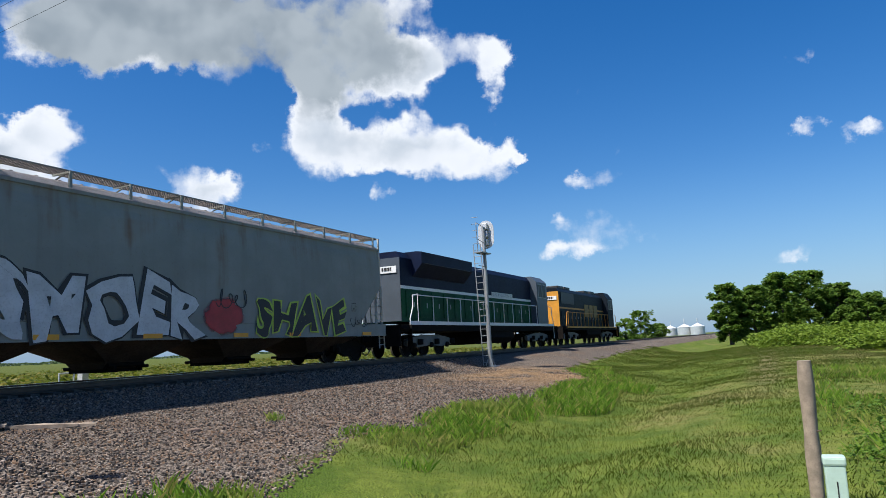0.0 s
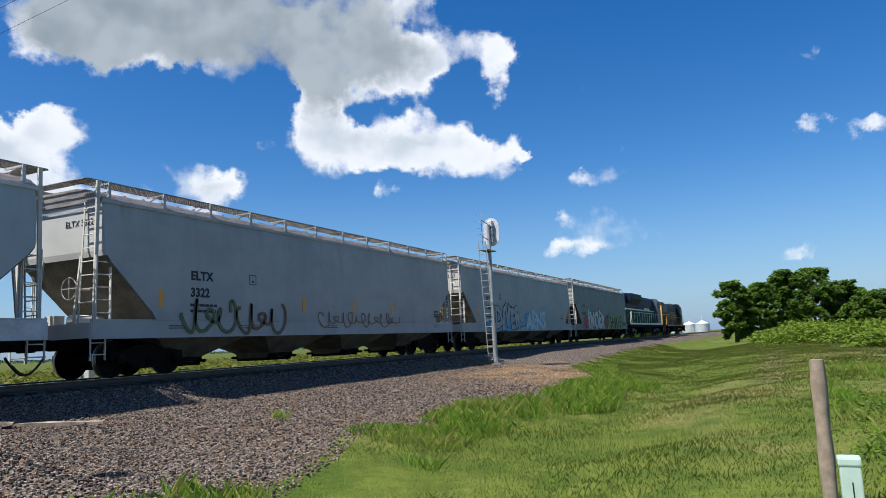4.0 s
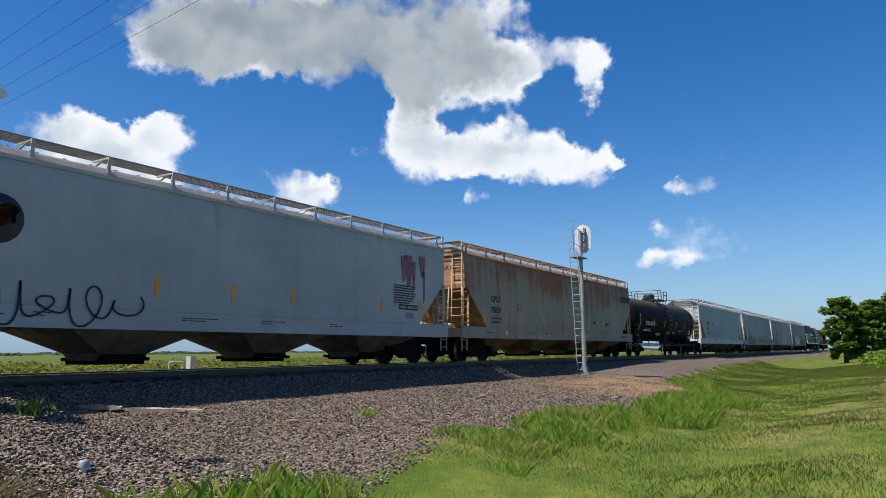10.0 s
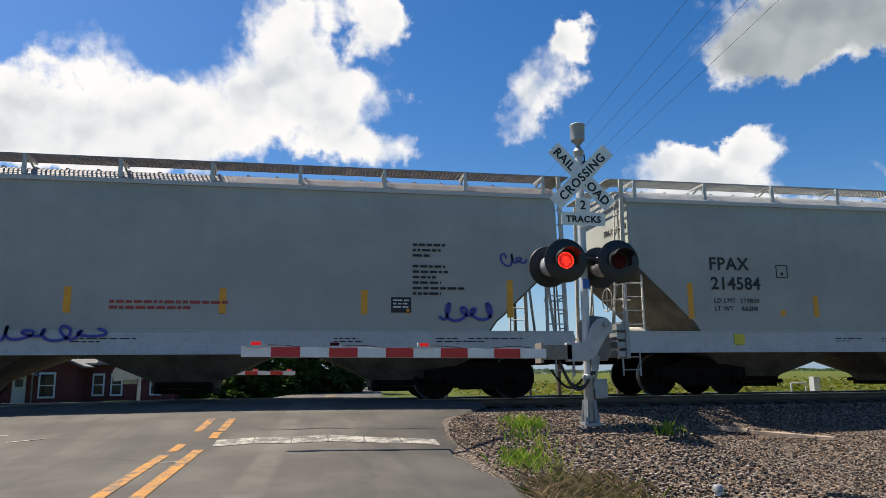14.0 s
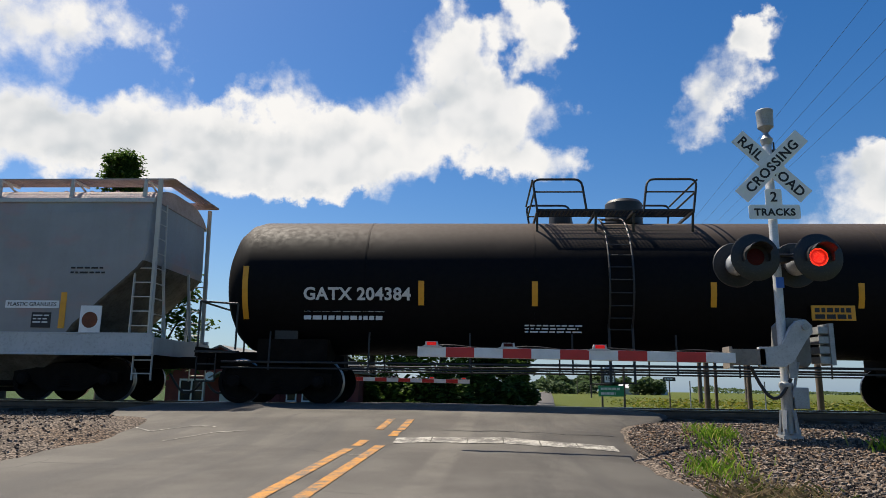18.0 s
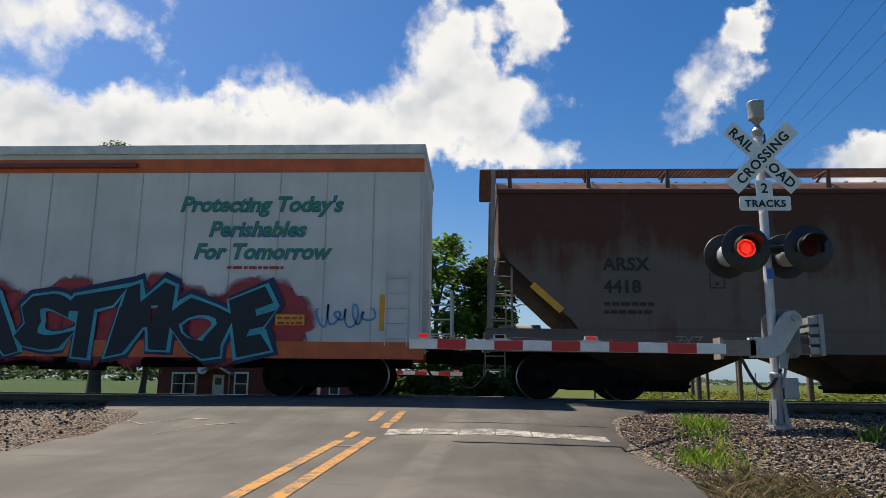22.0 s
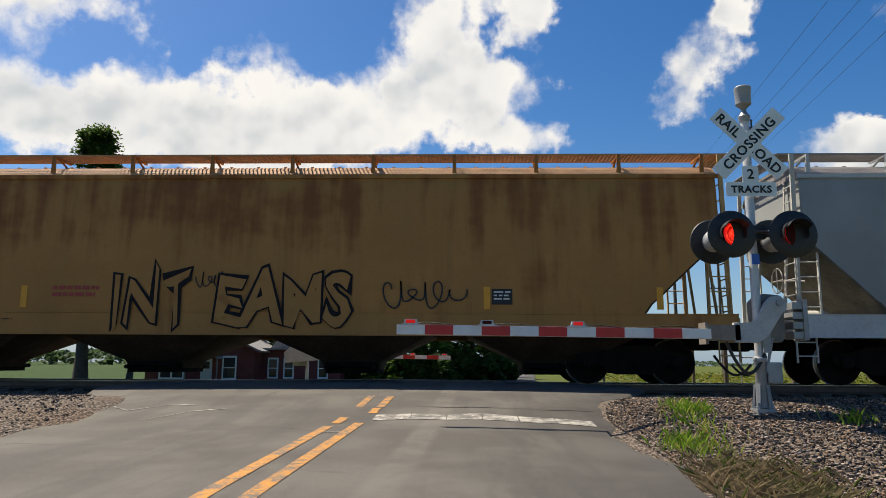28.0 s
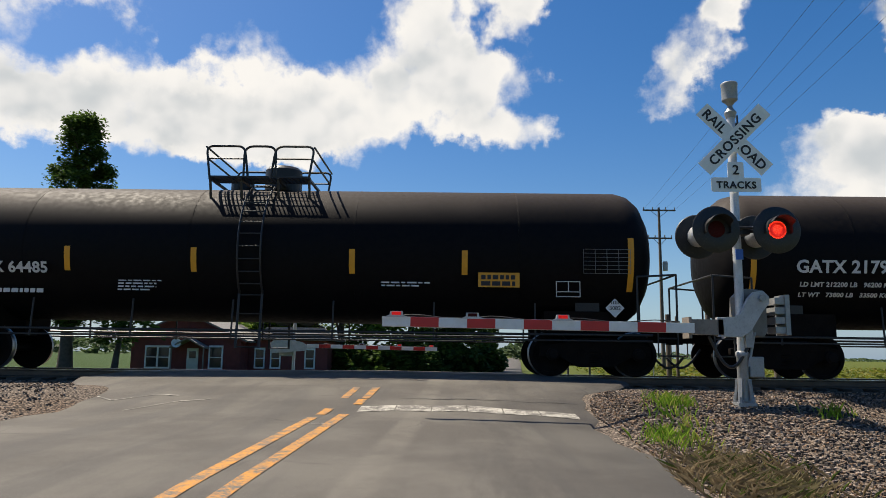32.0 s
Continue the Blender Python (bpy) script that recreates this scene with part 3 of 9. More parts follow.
def land_z(x, y):
    x, y = np.asarray(x, float), np.asarray(y, float)
    beside = np.interp(y, [-60, -5, 0, 4, 6, 8, 10, 13, 14.0, 18.0, 19.0, 21.0, 24.0, 60, 3000], [-1.6, -1.2, -0.95, -0.72, -0.60, -0.40, -0.16, -0.19, -0.21, -0.22, -0.35, -0.85, -1.05, -1.1, -1.1])
    out = np.interp(y, [-80, -30, -5, -1, 1.5, 3, 4.2, 6, 8, 10, 11.5, 12.6, 13.2, 13.9, 18.0, 19.0, 21.0, 24.0, 60, 3000],
                    [-1.3, -1.2, -1.12, -1.1, -1.25, -1.5, -1.5, -1.2, -1.0, -0.86, -0.80, -0.74, -0.60, -0.23, -0.22, -0.35, -0.95, -1.05, -1.1, -1.1])
    # past the signal the bank is narrower and the ditch lies closer to the track
    far = np.interp(y, [-80, -30, -5, 0, 4, 7, 9.5, 11.5, 13, 14.0, 18.0, 19.0, 21.0, 24.0, 60, 3000],
                    [-1.3, -1.2, -1.05, -0.95, -1.15, -1.55, -1.35, -0.75, -0.38, -0.22, -0.22, -0.35, -0.95, -1.05, -1.1, -1.1])
    k = smooth01(x, 4.9 - 0.5 * smooth01(-y, -8.0, -6.0), 6.2)
    z = beside * (1 - k) + out * k
    f = smooth01(x, 30.0, 44.0)
    z = z * (1 - f) + far * f
    # left of the road: a ballast bank
    left = smooth01(-x, 5.5, 12.0)
    lz = np.interp(y, [-60, 0, 6, 10, 12.5, 14.0, 18.0, 19.0, 21.0, 24.0, 60, 3000], [-1.6, -1.1, -0.75, -0.45, -0.28, -0.22, -0.22, -0.35, -0.85, -1.0, -1.1, -1.1])
    z = z * (1 - left) + lz * left
    # the sheet dips under the road slab
    mid = road_mid(y)
    under = smooth01(x, mid - ROAD_HALF_L - 0.9, mid - ROAD_HALF_L + 0.1) * (1 - smooth01(x, mid + ROAD_HALF_R - 0.1, mid + ROAD_HALF_R + 0.9))
    z = z * (1 - under) + (road_z(y) - 0.06) * under
    return z


def lump(x, y):
    """Small unevenness of the ground."""
    return 0.035 * np.sin(1.3 * x + 0.7 * np.sin(0.9 * y)) * np.sin(1.1 * y + 0.5 * x) + 0.02 * np.sin(3.1 * x + 1.0) * np.sin(2.7 * y)


def ground_z(x, y):
    track = np.exp(-(np.maximum(0, np.abs(np.asarray(y, float) - TRACK_Y) - 2.4)) ** 2)
    mid = road_mid(np.asarray(y, float))
    near_road = np.exp(-(np.maximum(0, np.abs(x - mid) - 4.2) / 0.8) ** 2)
    return land_z(x, y) + lump(x, y) * (1 - track) * (1 - near_road)


def gravel_edge(x):
    """y at which ballast gives way to grass, right of the road."""
    return np.interp(x, [2.0, 3.2, 4.5, 6, 7, 9, 10.7, 13, 16, 19, 22.5, 25.7, 28, 32, 40, 60, 300], [4.2, 4.0, 4.2, 5.0, 5.9, 6.4, 7.2, 6.95, 6.9, 6.0, 6.5, 5.9, 7.0, 8.8, 10.4, 11.3, 11.6])


def axis(parts):
    out = []
    for a, b, step in parts:
        out += list(np.arange(a, b, step))
    return np.array(out + [parts[-1][1]])


def build_ground():
    xs = axis([(-3000, -400, 200), (-400, -60, 20), (-60, -16, 2), (-16, 42, 0.25), (42, 120, 1.0), (120, 500, 20), (500, 3000, 250)])
    ys = axis([(-2500, -100, 200), (-100, -12, 4), (-12, 25, 0.25), (25, 60, 1.5), (60, 400, 20), (400, 3000, 260)])
    X, Y = np.meshgrid(xs, ys)
    Z = ground_z(X, Y)
    n, m = X.shape
    verts = np.stack([X, Y, Z], -1).reshape(-1, 3)
    i = np.arange(n - 1)[:, None] * m + np.arange(m - 1)[None, :]
    faces = np.stack([i, i + 1, i + m + 1, i + m], -1).reshape(-1, 4)
    me = cloud_mesh("ground", verts, faces, M_GROUND, True)
    x, y = verts[:, 0], verts[:, 1]
    right = smooth01(y - gravel_edge(x), -0.7, 0.7)
    left = smooth01(y + 0 * x, 3.0, 5.0)
    near = np.where(x > road_mid(y), right, left)
    bed = near * (1 - smooth01(y, 19.2, 20.6))
    shoulder = np.exp(-((x - (road_mid(y) + ROAD_HALF_R)) / 0.9) ** 2) * (y < 9) * (y > -30)
    bed = np.maximum(bed, 0.9 * shoulder)
    dry = 0.0 * x + 0.35 * smooth01(x, 24, 34) * np.exp(-((y - 8.5) / 2.5) ** 2)
    dry = np.maximum(dry, 0.55 * np.exp(-((y - 0.5) / 1.2) ** 2) * smooth01(x, 6, 30))
    crop = smooth01(y, 25.5, 27.0) * smooth01(x - road_mid(y), 8, 10)
    field = smooth01(y, 19.5, 21.0) * (1 - crop)
    cov = me.color_attributes.new("cover", "FLOAT_COLOR", "POINT")
    cov.data.foreach_set("color", np.stack([bed, dry, np.maximum(crop, 0.8 * field), np.ones_like(bed)], -1).astype(np.float32).ravel())
    tagged(new("ground", me), "grassy verge, ballast slope and flat farm fields", "ground", kind="structure")


build_ground()


def build_road():
    ys = axis([(-40, -4, 2), (-4, 26, 0.5), (26, 60, 4), (60, 900, 60)])
    cols = CROWN
    verts, faces = [], []
    w = len(cols)
    for y in ys:
        left, right = road_flare(y)
        for c, dz in cols:
            wob = 0.10 * math.sin(1.7 * y + c) + 0.06 * math.sin(4.1 * y)
            x = road_mid(y) + c * (left if c < 0 else right) + (wob if abs(c) > 3 else 0)
            verts.append((float(x), float(y), float(road_z(y) + dz)))
    for j in range(len(ys) - 1):
        for i in range(w - 1):
            a = j * w + i
            faces.append((a, a + 1, a + w + 1, a + w))
    me = cloud_mesh("road", verts, faces, M_ASPHALT, True)
    road = tagged(new("road", me), "worn grey asphalt two-lane road over the crossing", "road", kind="structure")

    def stripe(name, c, width, y0, y1, mat, label):
        pts = axis([(y0, y1, 0.4)])
        v, f = [], []
        for y in pts:
            for s in (-0.5, 0.5):
                x = float(road_mid(y)) + c + s * width
                v.append((x, float(y), road_top(x, y) + 0.006))
        for j in range(len(pts) - 1):
            f.append((2 * j, 2 * j + 1, 2 * j + 3, 2 * j + 2))
        part(name, cloud_mesh(name, v, f, mat), mat, road, label)

    for c in (-0.16, 0.16):
        stripe("centre_line", c, 0.125, -30, 8.9 if c < 0 else 9.3, M_YELLOW, "worn yellow centre line")
        stripe("centre_line", c + 0.03, 0.125, 9.2 if c < 0 else 10.2, 9.8 if c < 0 else 10.7, M_YELLOW, "worn yellow centre line")
        stripe("centre_line", c + 0.06, 0.12, 10.8, 12.1, M_YELLOW, "worn yellow centre line")
        stripe("centre_line", c, 0.11, 24, 70, M_YELLOW, "worn yellow centre line")
    # stop bar in blocks, bowed and worn thin at its ends
    for k in range(6):
        x0, x1 = -1.2 + 0.49 * k, -1.2 + 0.49 * k + 0.475
        v = []
        for x, e in ((x0, 1), (x1, 1), (x1, 0), (x0, 0)):
            y = 9.78 - 0.11 * (x - 0.2) ** 2 - 0.03 * x + (0.54 - 0.09 * abs(x)) * e + (0.06 * math.sin(5 * x) if e else 0.04 * math.sin(7 * x))
            v.append((x, y, road_top(x, y) + 0.006))
        part("stop_bar", cloud_mesh("stop_bar", v, [(3, 2, 1, 0)], M_WHITE_LINE), None, road, "faded white stop bar block")
    # a tar seam and two faded utility marks
    tar = worn("tar_seam", (0.03, 0.028, 0.027), 0.7)
    v, f = [], []
    for k in range(26):
        x = -0.75 + 3.5 * k / 25
        y = 10.93 - 0.03 * x + 0.04 * math.sin(3.1 * x) + 0.03 * math.sin(9 * x)
        w = 0.016 + 0.008 * math.sin(4.0 * x + 1)
        for s in (-1, 1):
            v.append((x, y + s * w, road_top(x, y + s * w) + 0.006))
    for k in range(25):
        f.append((2 * k, 2 * k + 2, 2 * k + 3, 2 * k + 1))
    part("tar_seam", cloud_mesh("tar_seam", v, f, tar), None, road, "dark tar seam across the lane")
    for pts in (((-5.3, 10.9), (-4.9, 10.5), (-4.5, 11.1), (-4.1, 11.0)), ((-4.3, 9.6), (-3.9, 10.4), (-3.5, 10.6)), ((-1.75, 8.0), (-1.6, 8.3), (-1.3, 8.35))):
        v, f = [], []
        for x, y in pts:
            for s in (-0.025, 0.025):
                v.append((x, y + s, road_top(x, y + s) + 0.006))
        for k in range(len(pts) - 1):
            f.append((2 * k, 2 * k + 2, 2 * k + 3, 2 * k + 1))
        part("paint_mark", cloud_mesh("paint_mark", v, f, M_WHITE_LINE), None, road, "faint white spray mark")
    return road


build_road()


def build_track():
    track = thing("railway_track", "single railway track on grey ballast with rusty rails", "railway track", kind="structure")
    prof = [(-0.075, -0.17), (0.075, -0.17), (0.075, -0.155), (0.012, -0.13), (0.012, -0.04), (0.036, -0.028), (0.036, -0.004), (-0.036, -0.004), (-0.036, -0.028), (-0.012, -0.04), (-0.012, -0.13), (-0.075, -0.155)]
    for s in (-0.755, 0.755):
        bm = bmesh.new()
        loft(bm, [[(x, TRACK_Y + s + a, b) for a, b in prof] for x in (-900, 900)])
        part("rail", bm, M_RAIL, track, "rusty steel rail")
        bm = bmesh.new()
        box(bm, -900, 900, TRACK_Y + s - 0.03, TRACK_Y + s + 0.03, -0.004, 0.0)
        part("rail_head", bm, M_RAIL_TOP, track, "polished rail head")
    bm = bmesh.new()
    box(bm, -0.11, 0.11, -1.3, 1.3, -0.32, -0.165)
    me = mesh_of(bevelled(bm, 0.012), M_TIE)
    rnd = random.Random(4)
    for i in range(150):
        x = 3.6 + i * 0.52
        ob = new("tie", me)
        ob.parent = track
        ob.location = (x, TRACK_Y + rnd.uniform(-0.04, 0.04), rnd.uniform(-0.012, 0.01))
        ob.rotation_euler = (0, 0, rnd.uniform(-0.015, 0.015))
    for i in range(24):
        ob = new("tie", me)
        ob.parent = track
        ob.location = (-6.9 - i * 0.52, TRACK_Y, 0)
    # crossing panels between and beside the rails
    bm = bmesh.new()
    box(bm, -5.6, 3.4, TRACK_Y - 0.66, TRACK_Y + 0.66, -0.1, -0.006)
    part("crossing_panel", bm, M_ASPHALT, track, "asphalt crossing panel between the rails")


build_track()

# ---- the train ----
def text_mesh(s, size, mat, align="LEFT", extrude=0.003, fat=0.0, shear=0.0, width=1.0, spacing=1.0):
    cu = bpy.data.curves.new("letters", "FONT")
    cu.body, cu.size, cu.align_x, cu.extrude, cu.offset, cu.shear = s, size, align, extrude, fat, shear
    cu.space_character = spacing
    cu.resolution_u = 3
    ob = new("letters", cu)
    me = bpy.data.meshes.new_from_object(ob)
    bpy.data.objects.remove(ob)
    if width != 1.0:
        me.transform(Matrix.Diagonal((width, 1, 1, 1)))
    me.materials.clear()
    me.materials.append(mat)
    return me


def lettering(s, size, parent, x, y, z, mat, label="", align="LEFT", fat=0.0, shear=0.0, tilt=0.0, width=1.0, spacing=1.0):
    """Words on an upright face that looks towards -y."""
    ob = part("lettering", text_mesh(s, size, mat, align, 0.003, fat, shear, width, spacing), mat, parent, label)
    ob.matrix_basis = pose(x, y, z, 90 + tilt, 0, 0)
    return ob


def text_bars(parent, x, y, z, rows, mat, h=0.035, gap=0.07, seed=1, label="block of small unreadable print"):
    """Rows of bars for print too small to read; rows are widths."""
    rnd = random.Random(seed)
    bm = bmesh.new()
    for i, w in enumerate(rows):
        a = x
        while a < x + w:
            b = min(x + w, a + rnd.uniform(0.06, 0.2))
            box(bm, a, b, y - 0.004, y + 0.004, z - i * gap - h, z - i * gap)
            a = b + 0.035
    ob = part("small_print", bm, mat, parent, label)
    ob["kind"] = "stuff"
    return ob


def side_w(z):
    """Half width of a hopper body at height z."""
    return float(np.interp(z, [1.2, 1.6, 2.4, 3.3, 4.0, 4.32], [1.50, 1.53, 1.555, 1.55, 1.50, 1.45]))


def side_y(z):
    return -side_w(z) - 0.006


WHEEL_R = 0.46


def make_running_gear():
    gear = {}
    bm = bmesh.new()
    m = pose(0, 0, 0, 90)
    lathe(bm, [(0.0, 0.062), (0.10, 0.06), (0.13, 0.03), (0.30, 0.005), (0.37, 0.03), (0.375, 0.062), (0.44, 0.062), (WHEEL_R, 0.055), (WHEEL_R, -0.05), (WHEEL_R + 0.025, -0.06), (WHEEL_R + 0.02, -0.075), (0.36, -0.075), (0.30, -0.03), (0.0, -0.03)], 28, m)
    for f in bm.faces:
        r = math.hypot(f.calc_center_median().x, f.calc_center_median().z)
        f.material_index = 1 if 0.455 < r < 0.475 else 0
    gear["wheel"] = mesh_of(bm, [M_WHEEL, M_TREAD], True)
    bm = bmesh.new()
    bar(bm, (0, -1.12, 0), (0, 1.12, 0), 0.085, 12)
    gear["axle"] = mesh_of(bm, M_UNDER)
    bm = bmesh.new()
    prism(bm, [(-1.15, 0.40), (-1.15, 0.62), (-0.72, 0.66), (-0.42, 0.80), (0.42, 0.80), (0.72, 0.66), (1.15, 0.62), (1.15, 0.40), (0.72, 0.42), (0.52, 0.28), (0.36, 0.20), (-0.36, 0.20), (-0.52, 0.28), (-0.72, 0.42)], -0.07, 0.07)
    gear["sideframe"] = mesh_of(bevelled(bm, 0.02), M_UNDER)
    bm = bmesh.new()
    lathe(bm, [(0.13, -0.02), (0.13, 0.10), (0.09, 0.12), (0.085, 0.14), (0.01, 0.145)], 14, pose(0, 0, WHEEL_R, 90))
    gear["bearing"] = mesh_of(bm, M_WHEEL, True)
    bm = bmesh.new()
    lathe(bm, [(0.01, 0.27)] + [(0.07 + 0.018 * (k % 2), 0.28 + 0.025 * k) for k in range(11)] + [(0.01, 0.54)], 12, Matrix.Diagonal((3.0, 1.0, 1.0, 1.0)))
    gear["spring"] = mesh_of(bm, M_UNDER)
    bm = bmesh.new()
    box(bm, -0.2, 0.2, -1.05, 1.05, 0.48, 0.78)
    box(bm, -0.35, 0.35, -0.35, 0.35, 0.72, 0.86)
    box(bm, -0.62, -0.5, -0.72, 0.72, 0.3, 0.4)
    box(bm, 0.5, 0.62, -0.72, 0.72, 0.3, 0.4)
    gear["bolster"] = mesh_of(bevelled(bm, 0.015), M_UNDER)
    bm = bmesh.new()
    box(bm, 0.0, 0.55, -0.11, 0.11, -0.13, 0.13)
    box(bm, 0.55, 0.78, -0.17, 0.13, -0.16, 0.16)
    box(bm, 0.70, 0.82, -0.2, -0.1, -0.16, 0.16)
    gear["coupler"] = mesh_of(bevelled(bm, 0.03), M_UNDER)
    bm = bmesh.new()
    tube(bm, [(0.75 * a, -0.28 - 0.1 * a, -0.25 - 0.42 * math.sin(math.pi * a * 0.85)) for a in np.linspace(0, 1, 9)], 0.028, 6)
    gear["hose"] = mesh_of(bm, M_BLACK, True)
    return gear


GEAR = make_running_gear()


def truck(parent, x):
    t = part("truck", GEAR["bolster"], None, parent, "two-axle freight truck")
    t.location = (x, 0, 0)
    for s in (-1, 1):
        f = part("sideframe", GEAR["sideframe"], None, t)
        f.location = (0, s * 1.02, 0)
        for a in (-0.89, 0.89):
            b = part("bearing", GEAR["bearing"], None, t)
            b.matrix_basis = pose(a, s * 1.07, 0, 0, 0, 0 if s < 0 else 180)
        q = part("spring", GEAR["spring"], None, t)
        q.location = (0, s * 1.02, 0)
        for a in (-0.89, 0.89):
            w = part("wheel", GEAR["wheel"], None, t)
            w.matrix_basis = pose(a, s * 0.74, WHEEL_R, 0, 0, 0 if s < 0 else 180)
    for a in (-0.89, 0.89):
        ax = part("axle", GEAR["axle"], None, t)
        ax.location = (a, 0, WHEEL_R)
    return t


def couplers(car, half, z=0.86):
    for s in (-1, 1):
        c = part("coupler", GEAR["coupler"], None, car)
        c.matrix_basis = pose(s * (half - 0.72), 0, z, 0, 0, 0 if s > 0 else 180)
        h = part("air_hose", GEAR["hose"], None, car)
        h.matrix_basis = pose(s * (half - 0.68), 0, z, 0, 0, 0 if s > 0 else 180)


def ladder(car, x0, x1, y, z0, z1, mat, n, name="ladder", rails=True):
    bm = bmesh.new()
    if rails:
        flat(bm, (x0, y, z0), (x0, y, z1), 0.05, 0.02)
        flat(bm, (x1, y, z0), (x1, y, z1), 0.05, 0.02)
    for i in range(n):
        z = z0 + (i + 0.5) * (z1 - z0) / n
        bar(bm, (x0, y, z), (x1, y, z), 0.014, 6)
    return part(name, bm, mat, car)


def grating(bm, x0, x1, y0, y1, z, step=0.085):
    """An open steel walkway: two edge bars and close cross slats."""
    n = max(2, int(abs(y1 - y0) / 0.075))
    for k in range(n + 1):
        y = y0 + (y1 - y0) * k / n
        d = 0.035 if k in (0, n) else 0.024
        box(bm, x0, x1, y - 0.006, y + 0.006, z - d, z)
    x = x0
    while x < x1:
        box(bm, x - 0.012, x + 0.012, y0, y1, z - 0.02, z - 0.002)
        x += step


def hopper(label, length, mat, mat_roof=None, mat_sill=None, mat_end=None, hatch=True, bays=4, eave=4.32, bay=1.72, mat_bay=None):
    """A covered hopper car; +x is its front, the rails are at z = 0."""
    mat_roof, mat_sill, mat_end = mat_roof or mat, mat_sill or mat, mat_end or mat
    car = thing("hopper_car", label, "train car", "cars of the freight train")
    half = length / 2
    h = half - 0.85
    # body: rings of a rounded rectangle that draw in towards the sloping end sheets
    bm = bmesh.new()
    rings = []
    for z, cut in ((1.30, 1.62), (1.45, 1.52), (1.62, 1.40), (1.75, 1.24), (2.1, 0.88), (2.5, 0.45), (2.8, 0.14), (2.95, 0.03), (3.1, 0.0), (3.6, 0.0), (4.0, 0.0), (4.2, 0.0), (eave, 0.0)):
        w, x = side_w(z), h - cut
        r = 0.06
        ring = []
        for sx, sy, a0 in ((1, 1, 0), (-1, 1, 90), (-1, -1, 180), (1, -1, 270)):
            for k in range(3):
                a = radians(a0 + 45 * k)
                ring.append((sx * (x - r) + r * math.cos(a), sy * (w - r) + r * math.sin(a), z))
        rings.append(ring)
    loft(bm, rings)
    bmesh.ops.recalc_face_normals(bm, faces=bm.faces)
    # downward faces take the bay colour, darkened for their shade as well as dust
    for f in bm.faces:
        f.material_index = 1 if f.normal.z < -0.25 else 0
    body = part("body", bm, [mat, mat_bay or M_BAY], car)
    # roof
    bm = bmesh.new()
    loft(bm, [[(s * (h + 0.02), sy, z) for sy, z in ((-1.47, eave - 0.02), (-1.44, eave + 0.04), (-1.22, eave + 0.20), (-0.9, eave + 0.32), (-0.5, eave + 0.38), (0.5, eave + 0.38), (0.9, eave + 0.32), (1.22, eave + 0.20), (1.44, eave + 0.04), (1.47, eave - 0.02))] for s in (-1, 1)])
    part("roof", bm, mat_roof, car)
    bm = bmesh.new()
    for s in (-1, 1):
        box(bm, -h - 0.03, h + 0.03, s * 1.44, s * 1.50, eave - 0.07, eave + 0.015)
    part("eave_rail", bm, mat_sill, car)
    if hatch:
        bm = bmesh.new()
        box(bm, -h + 0.6, h - 0.6, -0.34, 0.34, eave + 0.38, eave + 0.46)
        x = -h + 0.9
        while x < h - 0.9:
            box(bm, x, x + 0.06, -0.4, 0.4, eave + 0.45, eave + 0.49)
            x += 0.62
        part("hatch", bm, mat_roof, car, "long trough hatch cover")
    for s in (-1, 1):
        bm = bmesh.new()
        grating(bm, -h - 0.35, h + 0.35, s * 0.78, s * 1.34, eave + 0.50)
        part("running_board", bm, mat_roof, car, "open steel grating walkway")
    nb = max(5, round(2 * h / 1.75))
    key = ("bracket", mat_sill.name, eave)
    if key not in GEAR:
        bm = bmesh.new()
        prism(bm, [(-0.045, eave + 0.02), (0.045, eave + 0.02), (0.03, eave + 0.47), (-0.03, eave + 0.47)], -1.40, -1.35)
        flat(bm, (0, -0.75, eave + 0.45), (0, -1.36, eave + 0.45), 0.05, 0.04)
        flat(bm, (0, -0.78, eave + 0.30), (0, -1.2, eave + 0.45), 0.04, 0.02)
        bmesh.ops.remove_doubles(bm, verts=bm.verts, dist=0.0001)
        GEAR[key] = mesh_of(bm, mat_sill)
    for i in range(nb + 1):
        x = -h + 0.25 + i * (2 * h - 0.5) / nb
        for s in (0, 180):
            b = part("running_board_bracket", GEAR[key], None, car)
            b.matrix_basis = pose(x, 0, 0, 0, 0, s)
    # side sills
    for s in (-1, 1):
        bm = bmesh.new()
        prof = ((1.40, 0.95), (1.56, 0.95), (1.56, 0.985), (1.535, 0.99), (1.535, 1.39), (1.548, 1.395), (1.548, 1.42), (1.44, 1.42), (1.44, 0.985), (1.40, 0.985))
        loft(bm, [[(x, s * y, z) for y, z in prof] for x in (-h - 0.28, h + 0.28)])
        part("side_sill", bm, mat_sill, car)
    # centre sill, end platforms, slope braces
    bm = bmesh.new()
    box(bm, -h + 2.6, h - 2.6, -0.05, 0.05, 0.99, 1.05)
    part("centre_sill", bm, M_UNDER, car)
    for s in (-1, 1):
        bm = bmesh.new()
        box(bm, s * (h - 2.9), s * (half - 0.7), -0.22, 0.22, 0.72, 1.05)
        part("stub_sill", bm, M_UNDER, car)
        bm = bmesh.new()
        box(bm, s * (h + 0.24), s * (h + 0.31), -1.52, 1.52, 0.98, 1.34)
        box(bm, s * (h - 1.5), s * (h + 0.24), -1.45, 1.45, 1.02, 1.06)
        part("end_sill", bm, mat_end, car)
